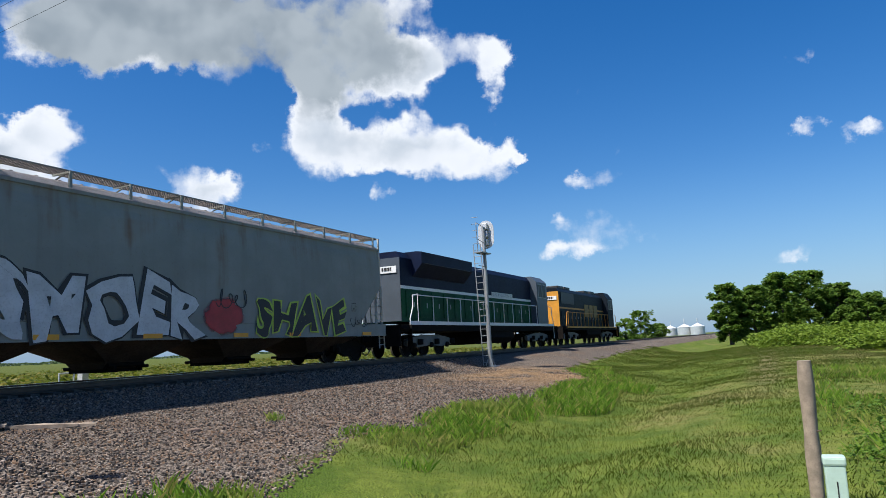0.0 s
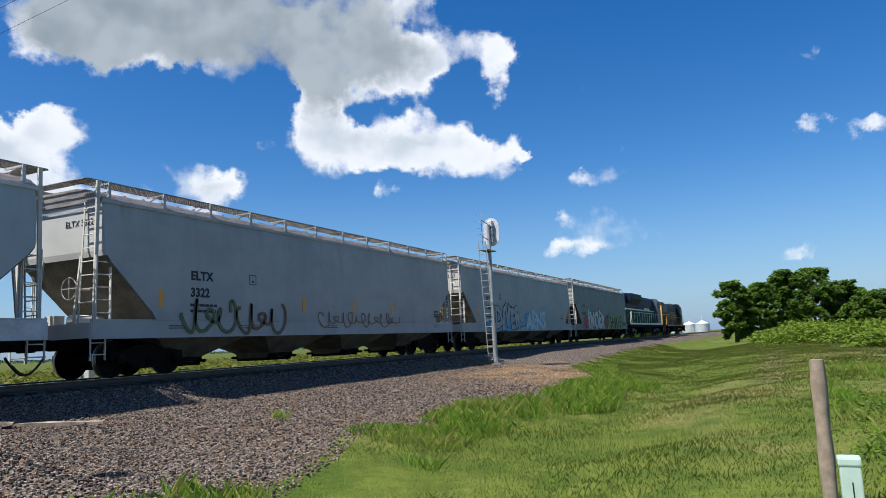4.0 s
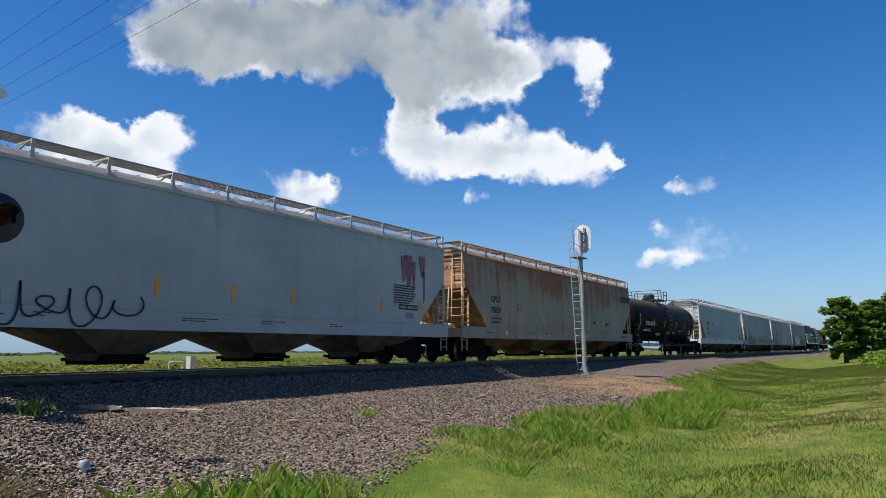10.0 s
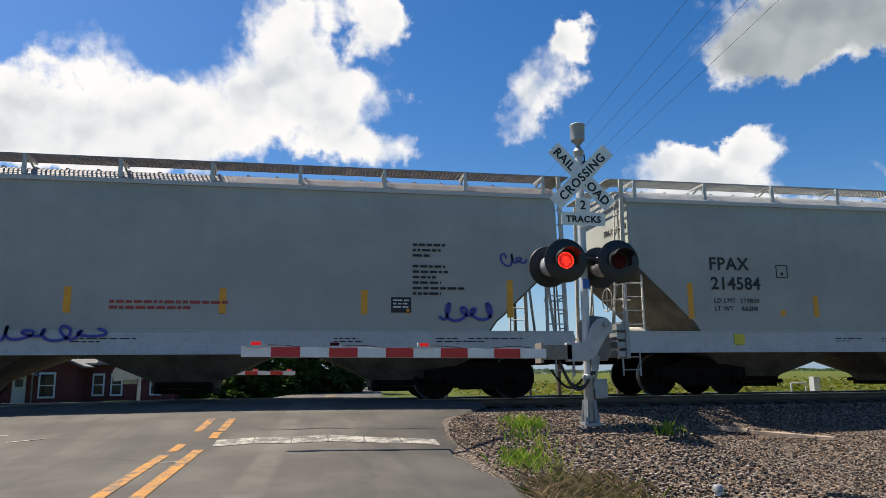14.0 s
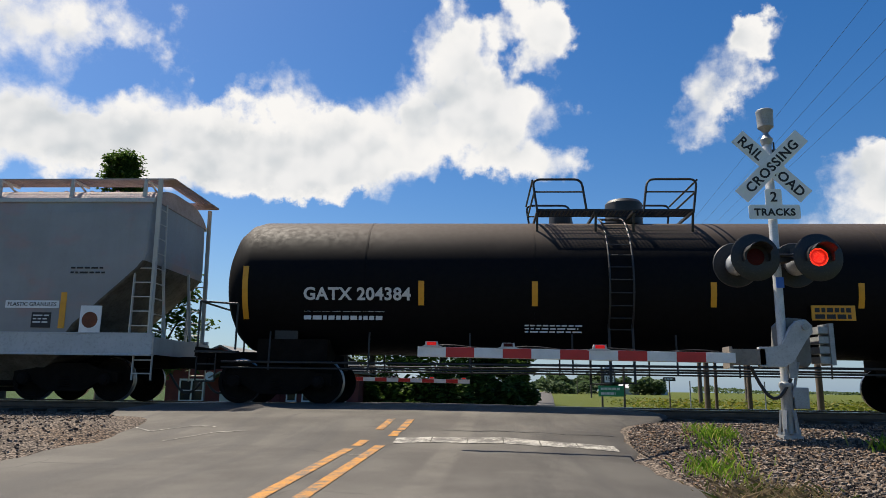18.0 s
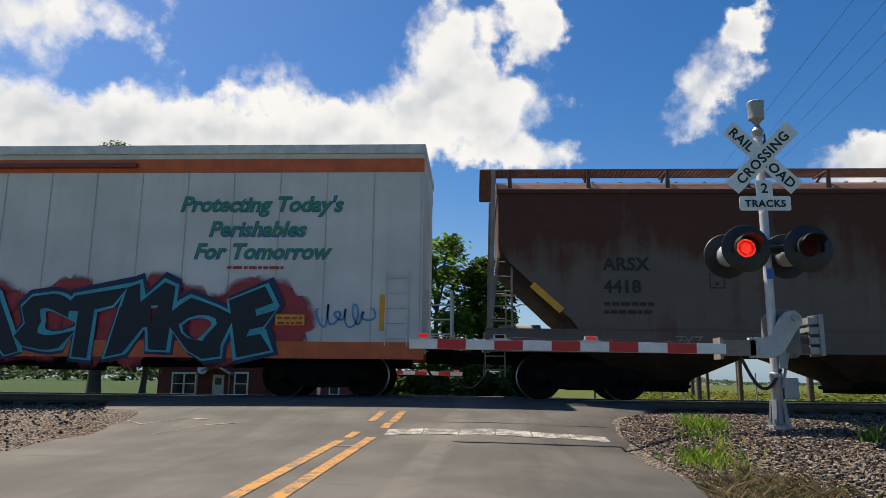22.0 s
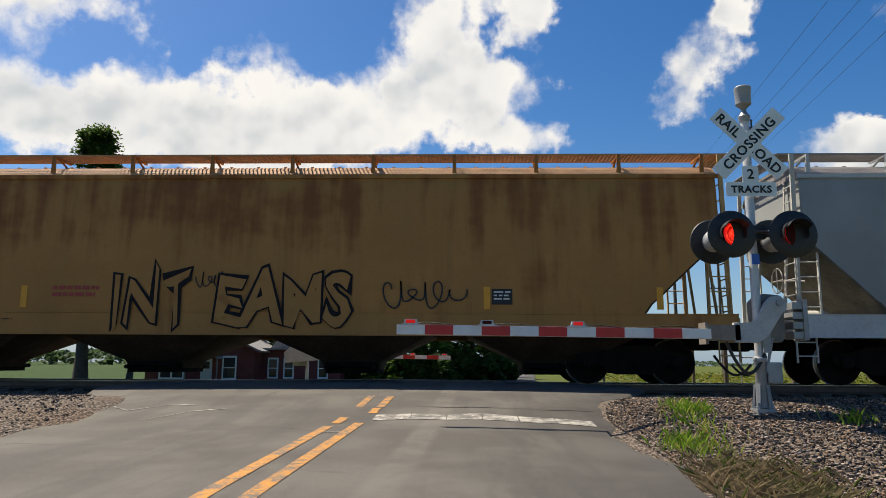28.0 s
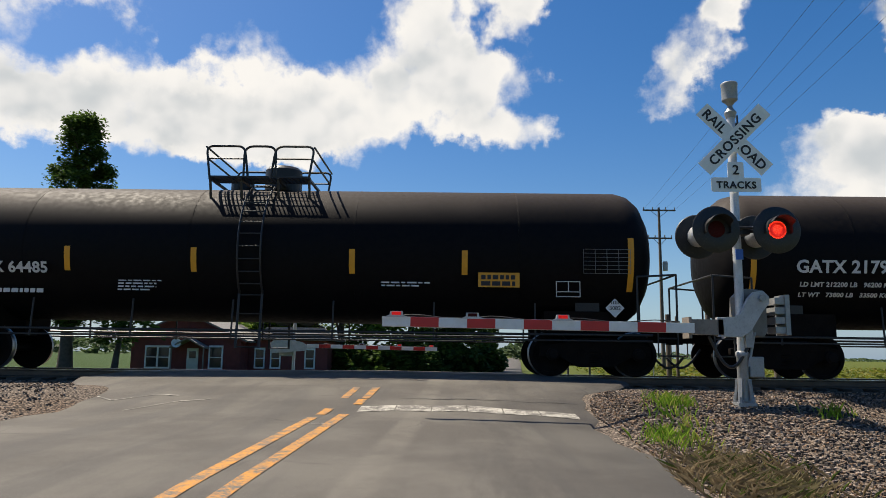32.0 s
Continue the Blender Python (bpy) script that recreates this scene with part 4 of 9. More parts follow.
        for y in (-1.42, 1.42):
            bm = bmesh.new()
            flat(bm, (s * (h + 0.16), y, 1.3), (s * (h + 0.10), y, eave + 0.46), 0.05, 0.09)
            part("corner_post", bm, mat_end, car)
            bm = bmesh.new()
            flat(bm, (s * (h - 0.28), y, 1.35), (s * (h - 0.28), y, 2.85), 0.06, 0.03)
            part("grab_post", bm, mat_end, car)
        for y in (-0.7, 0.7):
            bm = bmesh.new()
            flat(bm, (s * (h + 0.18), y, 1.1), (s * (h - 0.02), y, 3.0), 0.05, 0.05)
            part("end_post", bm, mat_end, car)
        for y in (-1.46, 1.46):
            ladder(car, s * (h - 0.26), s * (h + 0.16), y, 1.42, 2.95, mat_end, 5)
            ladder(car, s * (h - 0.12), s * (h + 0.28), y, 0.45, 1.0, mat_end, 2, "step")
        bm = bmesh.new()
        for i in range(9):
            z = 1.5 + i * 0.33
            bar(bm, (s * (h + 0.2 - 0.015 * i), -1.38, z), (s * (h + 0.2 - 0.015 * i), -0.92, z), 0.014, 6)
        flat(bm, (s * (h + 0.2), -0.92, 1.35), (s * (h + 0.06), -0.92, eave), 0.05, 0.02)
        part("end_ladder", bm, mat_end, car)
        bm = bmesh.new()
        grating(bm, min(s * (h + 0.02), s * (h + 0.38)), max(s * (h + 0.02), s * (h + 0.38)), -1.3, 1.3, eave + 0.50)
        part("end_board", bm, mat_roof, car)
    bm = bmesh.new()
    m = pose(-h - 0.18, -0.55, 2.2, 0, 90, 0)
    for k in range(16):
        a, b = 2 * math.pi * k / 16, 2 * math.pi * (k + 1) / 16
        bar(bm, m @ Vector((0.27 * math.cos(a), 0.27 * math.sin(a), 0)), m @ Vector((0.27 * math.cos(b), 0.27 * math.sin(b), 0)), 0.014, 6)
        if k % 4 == 0:
            bar(bm, m @ Vector((0, 0, 0)), m @ Vector((0.27 * math.cos(a), 0.27 * math.sin(a), 0)), 0.012, 6)
    bar(bm, (-h - 0.18, -0.55, 2.2), (-h + 0.4, -0.55, 2.2), 0.02, 6)
    part("brake_wheel", bm, mat_end, car)
    bm = bmesh.new()
    bar(bm, (-h + 0.1, -0.25, 1.42), (-h + 0.95, -0.25, 1.42), 0.17, 12)
    box(bm, -h + 0.05, -h + 0.35, 0.3, 0.7, 1.1, 1.6)
    part("brake_cylinder", bm, mat_end, car, smooth=True)
    # discharge hoppers
    inner = h - 3.4
    for i in range(bays):
        x = -inner + (2 * inner) * (i / (bays - 1)) if bays > 1 else 0
        half_top = min(bay, inner / (bays - 1) - 0.02)
        bm = bmesh.new()
        loft(bm, [[(x + sx * hx, sy * hy, z) for sx, sy in ((-1, -1), (1, -1), (1, 1), (-1, 1))] for hx, hy, z in ((half_top + 0.05, 1.47, 1.05), (half_top, 1.46, 0.97), (0.62, 0.75, 0.44), (0.58, 0.55, 0.27))])
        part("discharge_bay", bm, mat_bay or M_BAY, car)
        bm = bmesh.new()
        box(bm, x - 0.52, x + 0.52, -0.6, 0.6, 0.18, 0.27)
        bar(bm, (x - 0.5, -0.95, 0.30), (x - 0.5, 0.95, 0.30), 0.045, 8)
        bar(bm, (x + 0.5, -0.95, 0.30), (x + 0.5, 0.95, 0.30), 0.045, 8)
        bar(bm, (x - 0.55, -0.72, 0.36), (x + 0.55, -0.72, 0.36), 0.06, 10)
        box(bm, x - 0.56, x - 0.50, -0.7, 0.7, 0.18, 0.38)
        box(bm, x + 0.50, x + 0.56, -0.7, 0.7, 0.18, 0.38)
        part("outlet_gate", bm, M_UNDER, car)
    for s in (-1, 1):
        truck(car, s * (h - 1.75))
    couplers(car, half)
    return car, h


def stripes(car, xs, z0, z1, width=0.13, y=None, mat=None):
    for x in xs:
        bm = bmesh.new()
        zm = (z0 + z1) / 2
        yy = y if y is not None else side_y(zm)
        box(bm, x - width / 2, x + width / 2, yy - 0.003, yy + 0.02, z0, z1)
        part("reflector", bm, mat or M_REFLECT_Y, car, "yellow reflective strip")


def tank(label, length, mat, radius=1.50, zc=2.58, plat=(-1.5, 1.35), arched=False):
    """A tank car with a railed platform over its valves."""
    car = thing("tank_car", label, "train car", "cars of the freight train")
    half = length / 2
    h = half - 0.62
    pa, pb = plat
    pm = (pa + pb) / 2
    bm = bmesh.new()
    prof = [(0.0, -h), (0.5, -h + 0.03), (0.95, -h + 0.13), (1.25, -h + 0.29), (1.43, -h + 0.5), (radius, -h + 0.75)]
    prof += [(r, -z) for r, z in reversed(prof[:6])]
    lathe(bm, [(max(r, 0.01), z) for r, z in prof], 56, pose(0, 0, zc, 0, 90, 0))
    part("tank", bm, mat, car, smooth=True)
    for x in (-h * 0.62, -h * 0.2, h * 0.22, h * 0.64):
        bm = bmesh.new()
        lathe(bm, [(radius - 0.02, -0.02), (radius + 0.004, -0.018), (radius + 0.004, 0.018), (radius - 0.02, 0.02)], 56, pose(x, 0, zc, 0, 90, 0))
        part("weld_band", bm, mat, car, smooth=True)
    for s in (-1, 1):
        bm = bmesh.new()
        box(bm, s * (h - 2.6), s * (half - 0.7), -0.24, 0.24, 0.72, 1.05)
        box(bm, s * (h - 2.4), s * (h - 0.9), -1.1, 1.1, 0.85, 1.35)
        box(bm, s * (h - 0.95), s * (h + 0.28), -0.4, 0.4, 0.9, 1.1)
        part("stub_sill", bm, M_UNDER, car)
        bm = bmesh.new()
        box(bm, s * (h + 0.2), s * (h + 0.28), -1.5, 1.5, 0.95, 1.15)
        part("end_sill", bm, M_UNDER, car)
    bm = bmesh.new()
    for s in (-1, 1):
        for x in (-h + 1.5, h - 1.5):
            prism(bm, [(x - 0.25, 1.0), (x + 0.25, 1.0), (x + 0.25, 2.0), (x - 0.25, 2.0)], s * 1.05 - 0.02, s * 1.05 + 0.02)
        bar(bm, (-h + 0.2, s * 1.25, 0.86), (h - 0.2, s * 1.25, 0.86), 0.025, 6)
        bar(bm, (-h + 0.2, s * 1.25, 0.74), (h - 0.2, s * 1.25, 0.74), 0.02, 6)
        for x in np.arange(-h + 1.2, h - 1.0, 2.1):
            bar(bm, (x, s * 1.25, 0.7), (x, s * 1.2, 1.5), 0.02, 6)
    part("side_pipe", bm, M_BLACK, car)
    bm = bmesh.new()
    lathe(bm, [(0.42, zc + radius - 0.03), (0.42, zc + radius + 0.48), (0.36, zc + radius + 0.55), (0.01, zc + radius + 0.57)], 24, pose(pm + 0.35 * (pb - pa) / 2.85, 0, 0))
    part("valve_housing", bm, M_BLACK, car, smooth=True)
    bm = bmesh.new()
    lathe(bm, [(0.26, zc + radius - 0.03), (0.26, zc + radius + 0.2), (0.01, zc + radius + 0.24)], 18, pose(pm - 0.9 * (pb - pa) / 2.85, 0, 0))
    part("manway", bm, M_BLACK, car, smooth=True)
    bm = bmesh.new()
    zp = zc + radius + 0.10
    for y in (-1, 1):
        grating(bm, pa, pb, min(y * 0.55, y * 1.12), max(y * 0.55, y * 1.12), zp)
    for x in (pa, pm - 0.4, pm + 0.4, pb):
        flat(bm, (x, -1.12, zp - 0.05), (x, 1.12, zp - 0.05), 0.05, 0.05)
        for y in (-1, 1):
            flat(bm, (x, y * 1.08, zp), (x, y * 0.95, zp - 0.5), 0.05, 0.03)
    part("platform", bm, M_BLACK, car)
    zt = zp + 0.66
    cage = min(0.95, 0.34 * (pb - pa))
    for y in (-1.12, 1.12):
        for end, inner in ((pa, pa + cage), (pb, pb - cage)):
            out = 0.1 if end < pm else -0.1
            bm = bmesh.new()
            tube(bm, rounded([(end, y, zp - 0.05), (end - out, y, zt), (inner, y, zt), (inner + out, y, zp - 0.05)], 0.16), 0.026, 8)
            part("railing", bm, M_BLACK, car, "bent black safety rail")
            bm = bmesh.new()
            tube(bm, [(end - 0.6 * out, y, zp + 0.38), (inner + 0.4 * out, y, zp + 0.38)], 0.018, 6)
            part("mid_rail", bm, M_BLACK, car)
        if arched:
            bm = bmesh.new()
            tube(bm, rounded([(pa + cage, y, zp), (pa + cage, y, zt), (pb - cage, y, zt), (pb - cage, y, zp)], 0.2), 0.026, 8)
            part("railing", bm, M_BLACK, car, "bent black safety rail")
    for x, lean in ((pa, -0.1), (pb, 0.1)):
        for z, k in ((zt - 0.02, 1.0), (zp + 0.38, 0.6)):
            bm = bmesh.new()
            tube(bm, [(x + k * lean, -1.12, z), (x + k * lean, 1.12, z)], 0.022, 8)
            part("end_rail", bm, M_BLACK, car)
    for s in (-1, 1):
        bm = bmesh.new()
        last = None
        for k in range(13):
            a = radians(-38 + 9.5 * k)
            p = (radius + 0.10) * math.cos(a), (radius + 0.10) * math.sin(a)
            for x in (pm - 0.24, pm + 0.24):
                if last:
                    bar(bm, (x, s * last[0], zc + last[1]), (x, s * p[0], zc + p[1]), 0.022, 6)
            bar(bm, (pm - 0.24, s * p[0], zc + p[1]), (pm + 0.24, s * p[0], zc + p[1]), 0.014, 6)
            last = p
        flat(bm, (pm - 0.24, s * 1.36, 0.5), (pm - 0.24, s * 1.28, 1.7), 0.05, 0.02)
        flat(bm, (pm + 0.24, s * 1.36, 0.5), (pm + 0.24, s * 1.28, 1.7), 0.05, 0.02)
        for z in (0.52, 0.85, 1.2):
            bar(bm, (pm - 0.24, s * 1.34, z), (pm + 0.24, s * 1.34, z), 0.014, 6)
        part("side_ladder", bm, M_BLACK, car)
    for s in (-1, 1):
        bm = bmesh.new()
        for y in (-1.45, 1.45):
            bar(bm, (s * (h + 0.25), y, 1.1), (s * (h + 0.25), y, 2.1), 0.022, 6)
            bar(bm, (s * (h - 0.55), y, 1.1), (s * (h - 0.55), y, 2.05), 0.022, 6)
            bar(bm, (s * (h + 0.25), y, 2.1), (s * (h - 0.55), y, 2.05), 0.022, 6)
            flat(bm, (s * (h - 0.6), y, 1.05), (s * (h + 0.28), y, 1.05), 0.2, 0.04)
            for z in (0.45, 0.8):
                bar(bm, (s * (h - 0.15), y, z), (s * (h + 0.25), y, z), 0.016, 6)
            flat(bm, (s * (h - 0.15), y, 0.45), (s * (h - 0.15), y, 1.05), 0.04, 0.02)
            flat(bm, (s * (h + 0.25), y, 0.45), (s * (h + 0.25), y, 1.05), 0.04, 0.02)
        bar(bm, (s * (h + 0.25), -1.45, 2.1), (s * (h + 0.25), 1.45, 2.1), 0.022, 6)
        part("end_handrail", bm, M_BLACK, car)
        truck(car, s * (h - 1.35))
    couplers(car, half)
    return car, h


def on_tank(car, x0, x1, z0, z1, mat, name="reflector", label="yellow reflective strip", radius=1.50, zc=2.58, lift=0.006):
    """A strip that lies on the curve of the tank's near side."""
    bm = bmesh.new()
    rings = []
    for x in (x0, x1):
        rings.append([(x, -math.sqrt(max(0.01, (radius + lift) ** 2 - (z - zc) ** 2)), z) for z in np.linspace(z0, z1, 8)])
    rows = [[bm.verts.new(p) for p in r] for r in rings]
    for a, b, c, d in zip(rows[0], rows[0][1:], rows[1][1:], rows[1]):
        bm.faces.new((a, d, c, b))
    return part(name, bm, mat, car, label)


def tank_words(car, s, size, x, z, mat=None, zc=2.58, radius=1.50, spacing=1.05):
    mat = mat or M_LETTER_WHITE
    zz = z + size * 0.35
    y = -math.sqrt((radius + 0.012) ** 2 - (zz - zc) ** 2)
    tilt = -math.degrees(math.asin((zz - zc) / radius))
    return lettering(s, size, car, x, y - 0.01, z, mat, tilt=tilt, spacing=spacing, fat=0.028 * size)


def tank_print(car, x, z, rows, mat=None, h=0.035, gap=0.07, seed=1):
    y = -math.sqrt(1.53 ** 2 - (z - 0.5 * gap * len(rows) - 2.58) ** 2) - 0.01
    return text_bars(car, x, y, z, rows, mat or M_LETTER_WHITE, h, gap, seed)


def colour_of(name, c, rough=0.6):
    return plain(name, c, rough)


# couplings of the train at the start, front to back, and how far it has run by each second
COUPLINGS = [73.3, 51.3, 25.91, 4.72, -16.91, -38.05, -58.78, -76.57, -98.9, -121.25, -143.44, -165.09, -186.85, -208.85, -226.95, -248.98, -271.03, -296.69, -318.75, -340.65, -361.9, -378.1, -393.75, -411.4]
RUN = [(0.0, 0.0), (2.0, 24.33), (4.0, 48.86), (6.0, 73.46), (8.0, 98.02), (10.0, 122.44), (12.0, 146.8), (14.0, 171.25), (16.0, 195.85), (18.0, 220.65), (20.0, 245.6), (22.0, 270.65), (24.0, 295.8), (26.0, 321.1), (28.0, 346.75), (30.0, 372.65), (32.0, 398.75)]
CARS = []


def couple(car):
    """Puts a car at its place in the train; cars come front to back."""
    i = len(CARS)
    car["place"] = (COUPLINGS[i] + COUPLINGS[i + 1]) / 2
    car.location = (car["place"], TRACK_Y, 0)
    CARS.append(car)
    return car


def nudge(car, d):
    """Slides the paint and plates along a car's side."""
    for p in car.children:
        if p.name.startswith(("lettering", "graffiti", "small_print", "reflector", "class_mark", "test_panel", "sprayed_patch", "orange_mark", "sill_plate", "repaint_patch", "rust_streak")):
            p.location.x += d


def span(i):
    return COUPLINGS[i] - COUPLINGS[i + 1]

# ---- cars of the train, front to back ----
def fit_mesh(me, x0, x1, z0, z1, wob=0.0, seed=0.0):
    """Scales a flat mesh to a box and bends its outline a little."""
    co = np.zeros(len(me.vertices) * 3)
    me.vertices.foreach_get("co", co)
    co = co.reshape(-1, 3)
    lo, hi = co.min(0), co.max(0)
    u = (co[:, 0] - lo[0]) / (hi[0] - lo[0])
    w = (co[:, 1] - lo[1]) / (hi[1] - lo[1])
    x = x0 + (x1 - x0) * (u + wob * 0.02 * np.sin(9 * w + 7 * u + seed))
    z = z0 + (z1 - z0) * (w * (1 + wob * 0.10 * np.sin(11 * u + seed)) + wob * 0.06 * np.sin(17 * u + 2 * seed))
    co[:, 0], co[:, 1] = x, z
    me.vertices.foreach_set("co", co.ravel())
    me.update()


def terraced(me, mat):
    """Overlapping strokes lie on one another, a tenth of a millimetre each."""
    v, f = [], []
    for i, p in enumerate(me.polygons):
        k = len(v)
        for j in p.vertices:
            c = me.vertices[j].co
            v.append((c.x, c.y, 0.0001 * (i % 30)))
        f.append(tuple(range(k, len(v))))
    out = bpy.data.meshes.new("strokes")
    out.from_pydata(v, [], f)
    out.materials.append(mat)
    return out


def graffiti(car, words, x0, x1, z0, z1, fill, line, y=-1.572, fat=0.03, wob=1.0, seed=0.0, block=None):
    """Fat sprayed letters: an outline layer and a fill on top of it."""
    size = 1.0
    pad = 0.05 * (z1 - z0)
    layers = [(line, fat + 0.045, y, pad)]
    if block:
        layers.insert(0, (block, fat + 0.06, y + 0.004, pad * 2.6))
    layers.append((fill, fat, y - 0.004, 0.0))
    for mat, f, yy, p in layers:
        me = text_mesh(words, size, mat, "LEFT", 0.0, f, 0.06, 1.0, 1.06)
        fit_mesh(me, x0 - p, x1 + p, z0 - p * 0.6, z1 + p, wob, seed)
        me = terraced(me, mat)
        ob = part("graffiti", me, mat, car, "sprayed graffiti letters")
        ob["kind"] = "stuff"
        ob.matrix_basis = pose(0, yy, 0, 90)


MISTS = {}


def misty(mat):
    """The same paint thinning out to nothing at the rim of a sprayed patch."""
    if mat.name not in MISTS:
        m = mat.copy()
        m.name = mat.name + "_mist"
        nt = m.node_tree
        def node(kind, op=None):
            k = nt.nodes.new(kind)
            if op:
                k.operation = op
            return k
        tc = node("ShaderNodeTexCoord")
        sep = node("ShaderNodeSeparateXYZ")
        nt.links.new(tc.outputs["Generated"], sep.inputs[0])
        sq = []
        for i in (0, 2):
            d = node("ShaderNodeMath", "SUBTRACT")
            nt.links.new(sep.outputs[i], d.inputs[0])
            d.inputs[1].default_value = 0.5
            q = node("ShaderNodeMath", "MULTIPLY")
            nt.links.new(d.outputs[0], q.inputs[0])
            nt.links.new(d.outputs[0], q.inputs[1])
            sq.append(q.outputs[0])
        add = node("ShaderNodeMath", "ADD")
        nt.links.new(sq[0], add.inputs[0])
        nt.links.new(sq[1], add.inputs[1])
        tex = node("ShaderNodeTexNoise")
        nt.links.new(tc.outputs["Object"], tex.inputs["Vector"])
        tex.inputs["Scale"].default_value, tex.inputs["Detail"].default_value = 2.6, 6.0
        mul = node("ShaderNodeMath", "MULTIPLY")
        nt.links.new(tex.outputs["Fac"], mul.inputs[0])
        mul.inputs[1].default_value = 0.16
        tot = node("ShaderNodeMath", "ADD")
        nt.links.new(add.outputs[0], tot.inputs[0])
        nt.links.new(mul.outputs[0], tot.inputs[1])
        fade = node("ShaderNodeMapRange")
        fade.interpolation_type = "SMOOTHSTEP"
        for i, v in enumerate((None, 0.19, 0.29, 1.0, 0.0)):
            if v is not None:
                fade.inputs[i].default_value = v
        nt.links.new(tot.outputs[0], fade.inputs[0])
        nt.links.new(fade.outputs[0], nt.nodes["Principled BSDF"].inputs["Alpha"])
        MISTS[mat.name] = m
    return MISTS[mat.name]


def spray(car, x, z, rx, rz, mat, seed, y=-1.566, lobes=5):
    """A sprayed patch with a lumpy, misty outline."""
    mat, rx, rz = misty(mat), rx * 1.18, rz * 1.18
    rnd = random.Random(seed)
    bm = bmesh.new()
    n = 40
    ph = [rnd.uniform(0, 6.28) for _ in range(3)]
    ring = []
    for k in range(n):
        a = 2 * math.pi * k / n
        r = 1 + 0.13 * math.sin(lobes * a + ph[0]) + 0.09 * math.sin((lobes + 4) * a + ph[1]) + 0.05 * math.sin(17 * a + ph[2])
        ring.append(bm.verts.new((x + rx * r * math.cos(a), y, z + rz * r * math.sin(a))))
    bm.faces.new(ring)
    return part("sprayed_patch", bm, mat, car, "patch of spray paint")


def scrawl(car, x0, x1, z0, z1, mat, seed, loops=5, r=0.018, y=-1.568):
    """An unreadable sprayed scrawl: loops of one line."""
    rnd = random.Random(seed)
    bm = bmesh.new()
    last = None
    n = loops * 14
    ph = rnd.uniform(0, 6)
    for k in range(n + 1):
        f = k / n
        a = f * loops * 2 * math.pi + ph
        x = x0 + (x1 - x0) * (0.08 + 0.84 * f) + 0.55 * (x1 - x0) / loops * math.cos(a) * (0.6 + 0.4 * math.sin(3.3 * f * loops + ph))
        z = (z0 + z1) / 2 + 0.5 * (z1 - z0) * math.sin(a) * (0.65 + 0.35 * math.sin(2.1 * f * loops))
        p = Vector((x, y, z))
        if last is not None and (p - last).length > 1e-4:
            flat(bm, last, p, 0.008, r * 2)
        last = p
    return part("graffiti", bm, mat, car, "unreadable sprayed scrawl")


def data_block(car, x, z, mat=None, y=None):
    """The framed black test panel that cars carry near one end."""
    y = y if y is not None else side_y(z)
    bm = bmesh.new()
    box(bm, x, x + 0.42, y - 0.004, y + 0.01, z - 0.16, z + 0.16)
    p = part("test_panel", bm, mat or M_INK, car, "black panel with fine white print")
    text_bars(p, x + 0.04, y - 0.008, z + 0.11, [0.34, 0.3, 0.32], M_LETTER_WHITE, 0.03, 0.07, 2)


def class_box(car, x, z, mat=None, y=None):
    y = y if y is not None else side_y(z)
    mat = mat or M_INK
    bm = bmesh.new()
    for a, b, c, d in ((0, 0.3, 0, 0.018), (0, 0.3, 0.28, 0.3), (0, 0.018, 0, 0.3), (0.282, 0.3, 0, 0.3), (0.12, 0.18, 0.06, 0.13)):
        box(bm, x + a, x + b, y - 0.004, y + 0.004, z + c, z + d)
    part("class_mark", bm, mat, car, "small square outline mark")


def marks(car, name, number, x, z, size=0.34, mat=None, gap=0.46, load=True, y=None, bars=False):
    """Owner's mark and number with the weights below."""
    mat = mat or M_INK
    yy = (lambda q: side_y(q)) if y is None else (lambda q: y)
    if name and not bars:
        lettering(name, size, car, x, yy(z) - 0.004, z, mat, fat=0.012, spacing=1.08)
    elif name:
        text_bars(car, x, yy(z) - 0.004, z + size * 0.72, [0.9], mat, size * 0.7, 0.4, 7, "owner's mark as plain bars")
    lettering(number, size, car, x, yy(z - gap) - 0.004, z - gap, mat, fat=0.013, spacing=1.05)
    if load:
        text_bars(car, x, yy(z - gap - 0.3) - 0.004, z - gap - 0.20, [1.0, 0.95], mat, 0.07, 0.16, 11)


def side_print(car, x, z, rows, mat=None, h=0.04, gap=0.075, seed=3):
    return text_bars(car, x, side_y(z - gap * len(rows) / 2) - 0.004, z, rows, mat or M_INK, h, gap, seed)


def sill_print(car, h, seed):
    rnd = random.Random(seed)
    for k in range(5):
        x = rnd.uniform(-h + 0.5, h - 1.4)
        text_bars(car, x, -1.54, 1.27, [rnd.uniform(0.3, 1.2), rnd.uniform(0.2, 0.8)], M_INK, 0.022, 0.06, seed + k)


def bolt_on_end(car, h, words):
    """Number stencilled on the rear end sheet."""
    t = part("lettering", text_mesh(words, 0.22, M_INK), M_INK, car)
    t.matrix_basis = pose(-h - 0.012, -0.15, 3.75, 90, 0, -90)


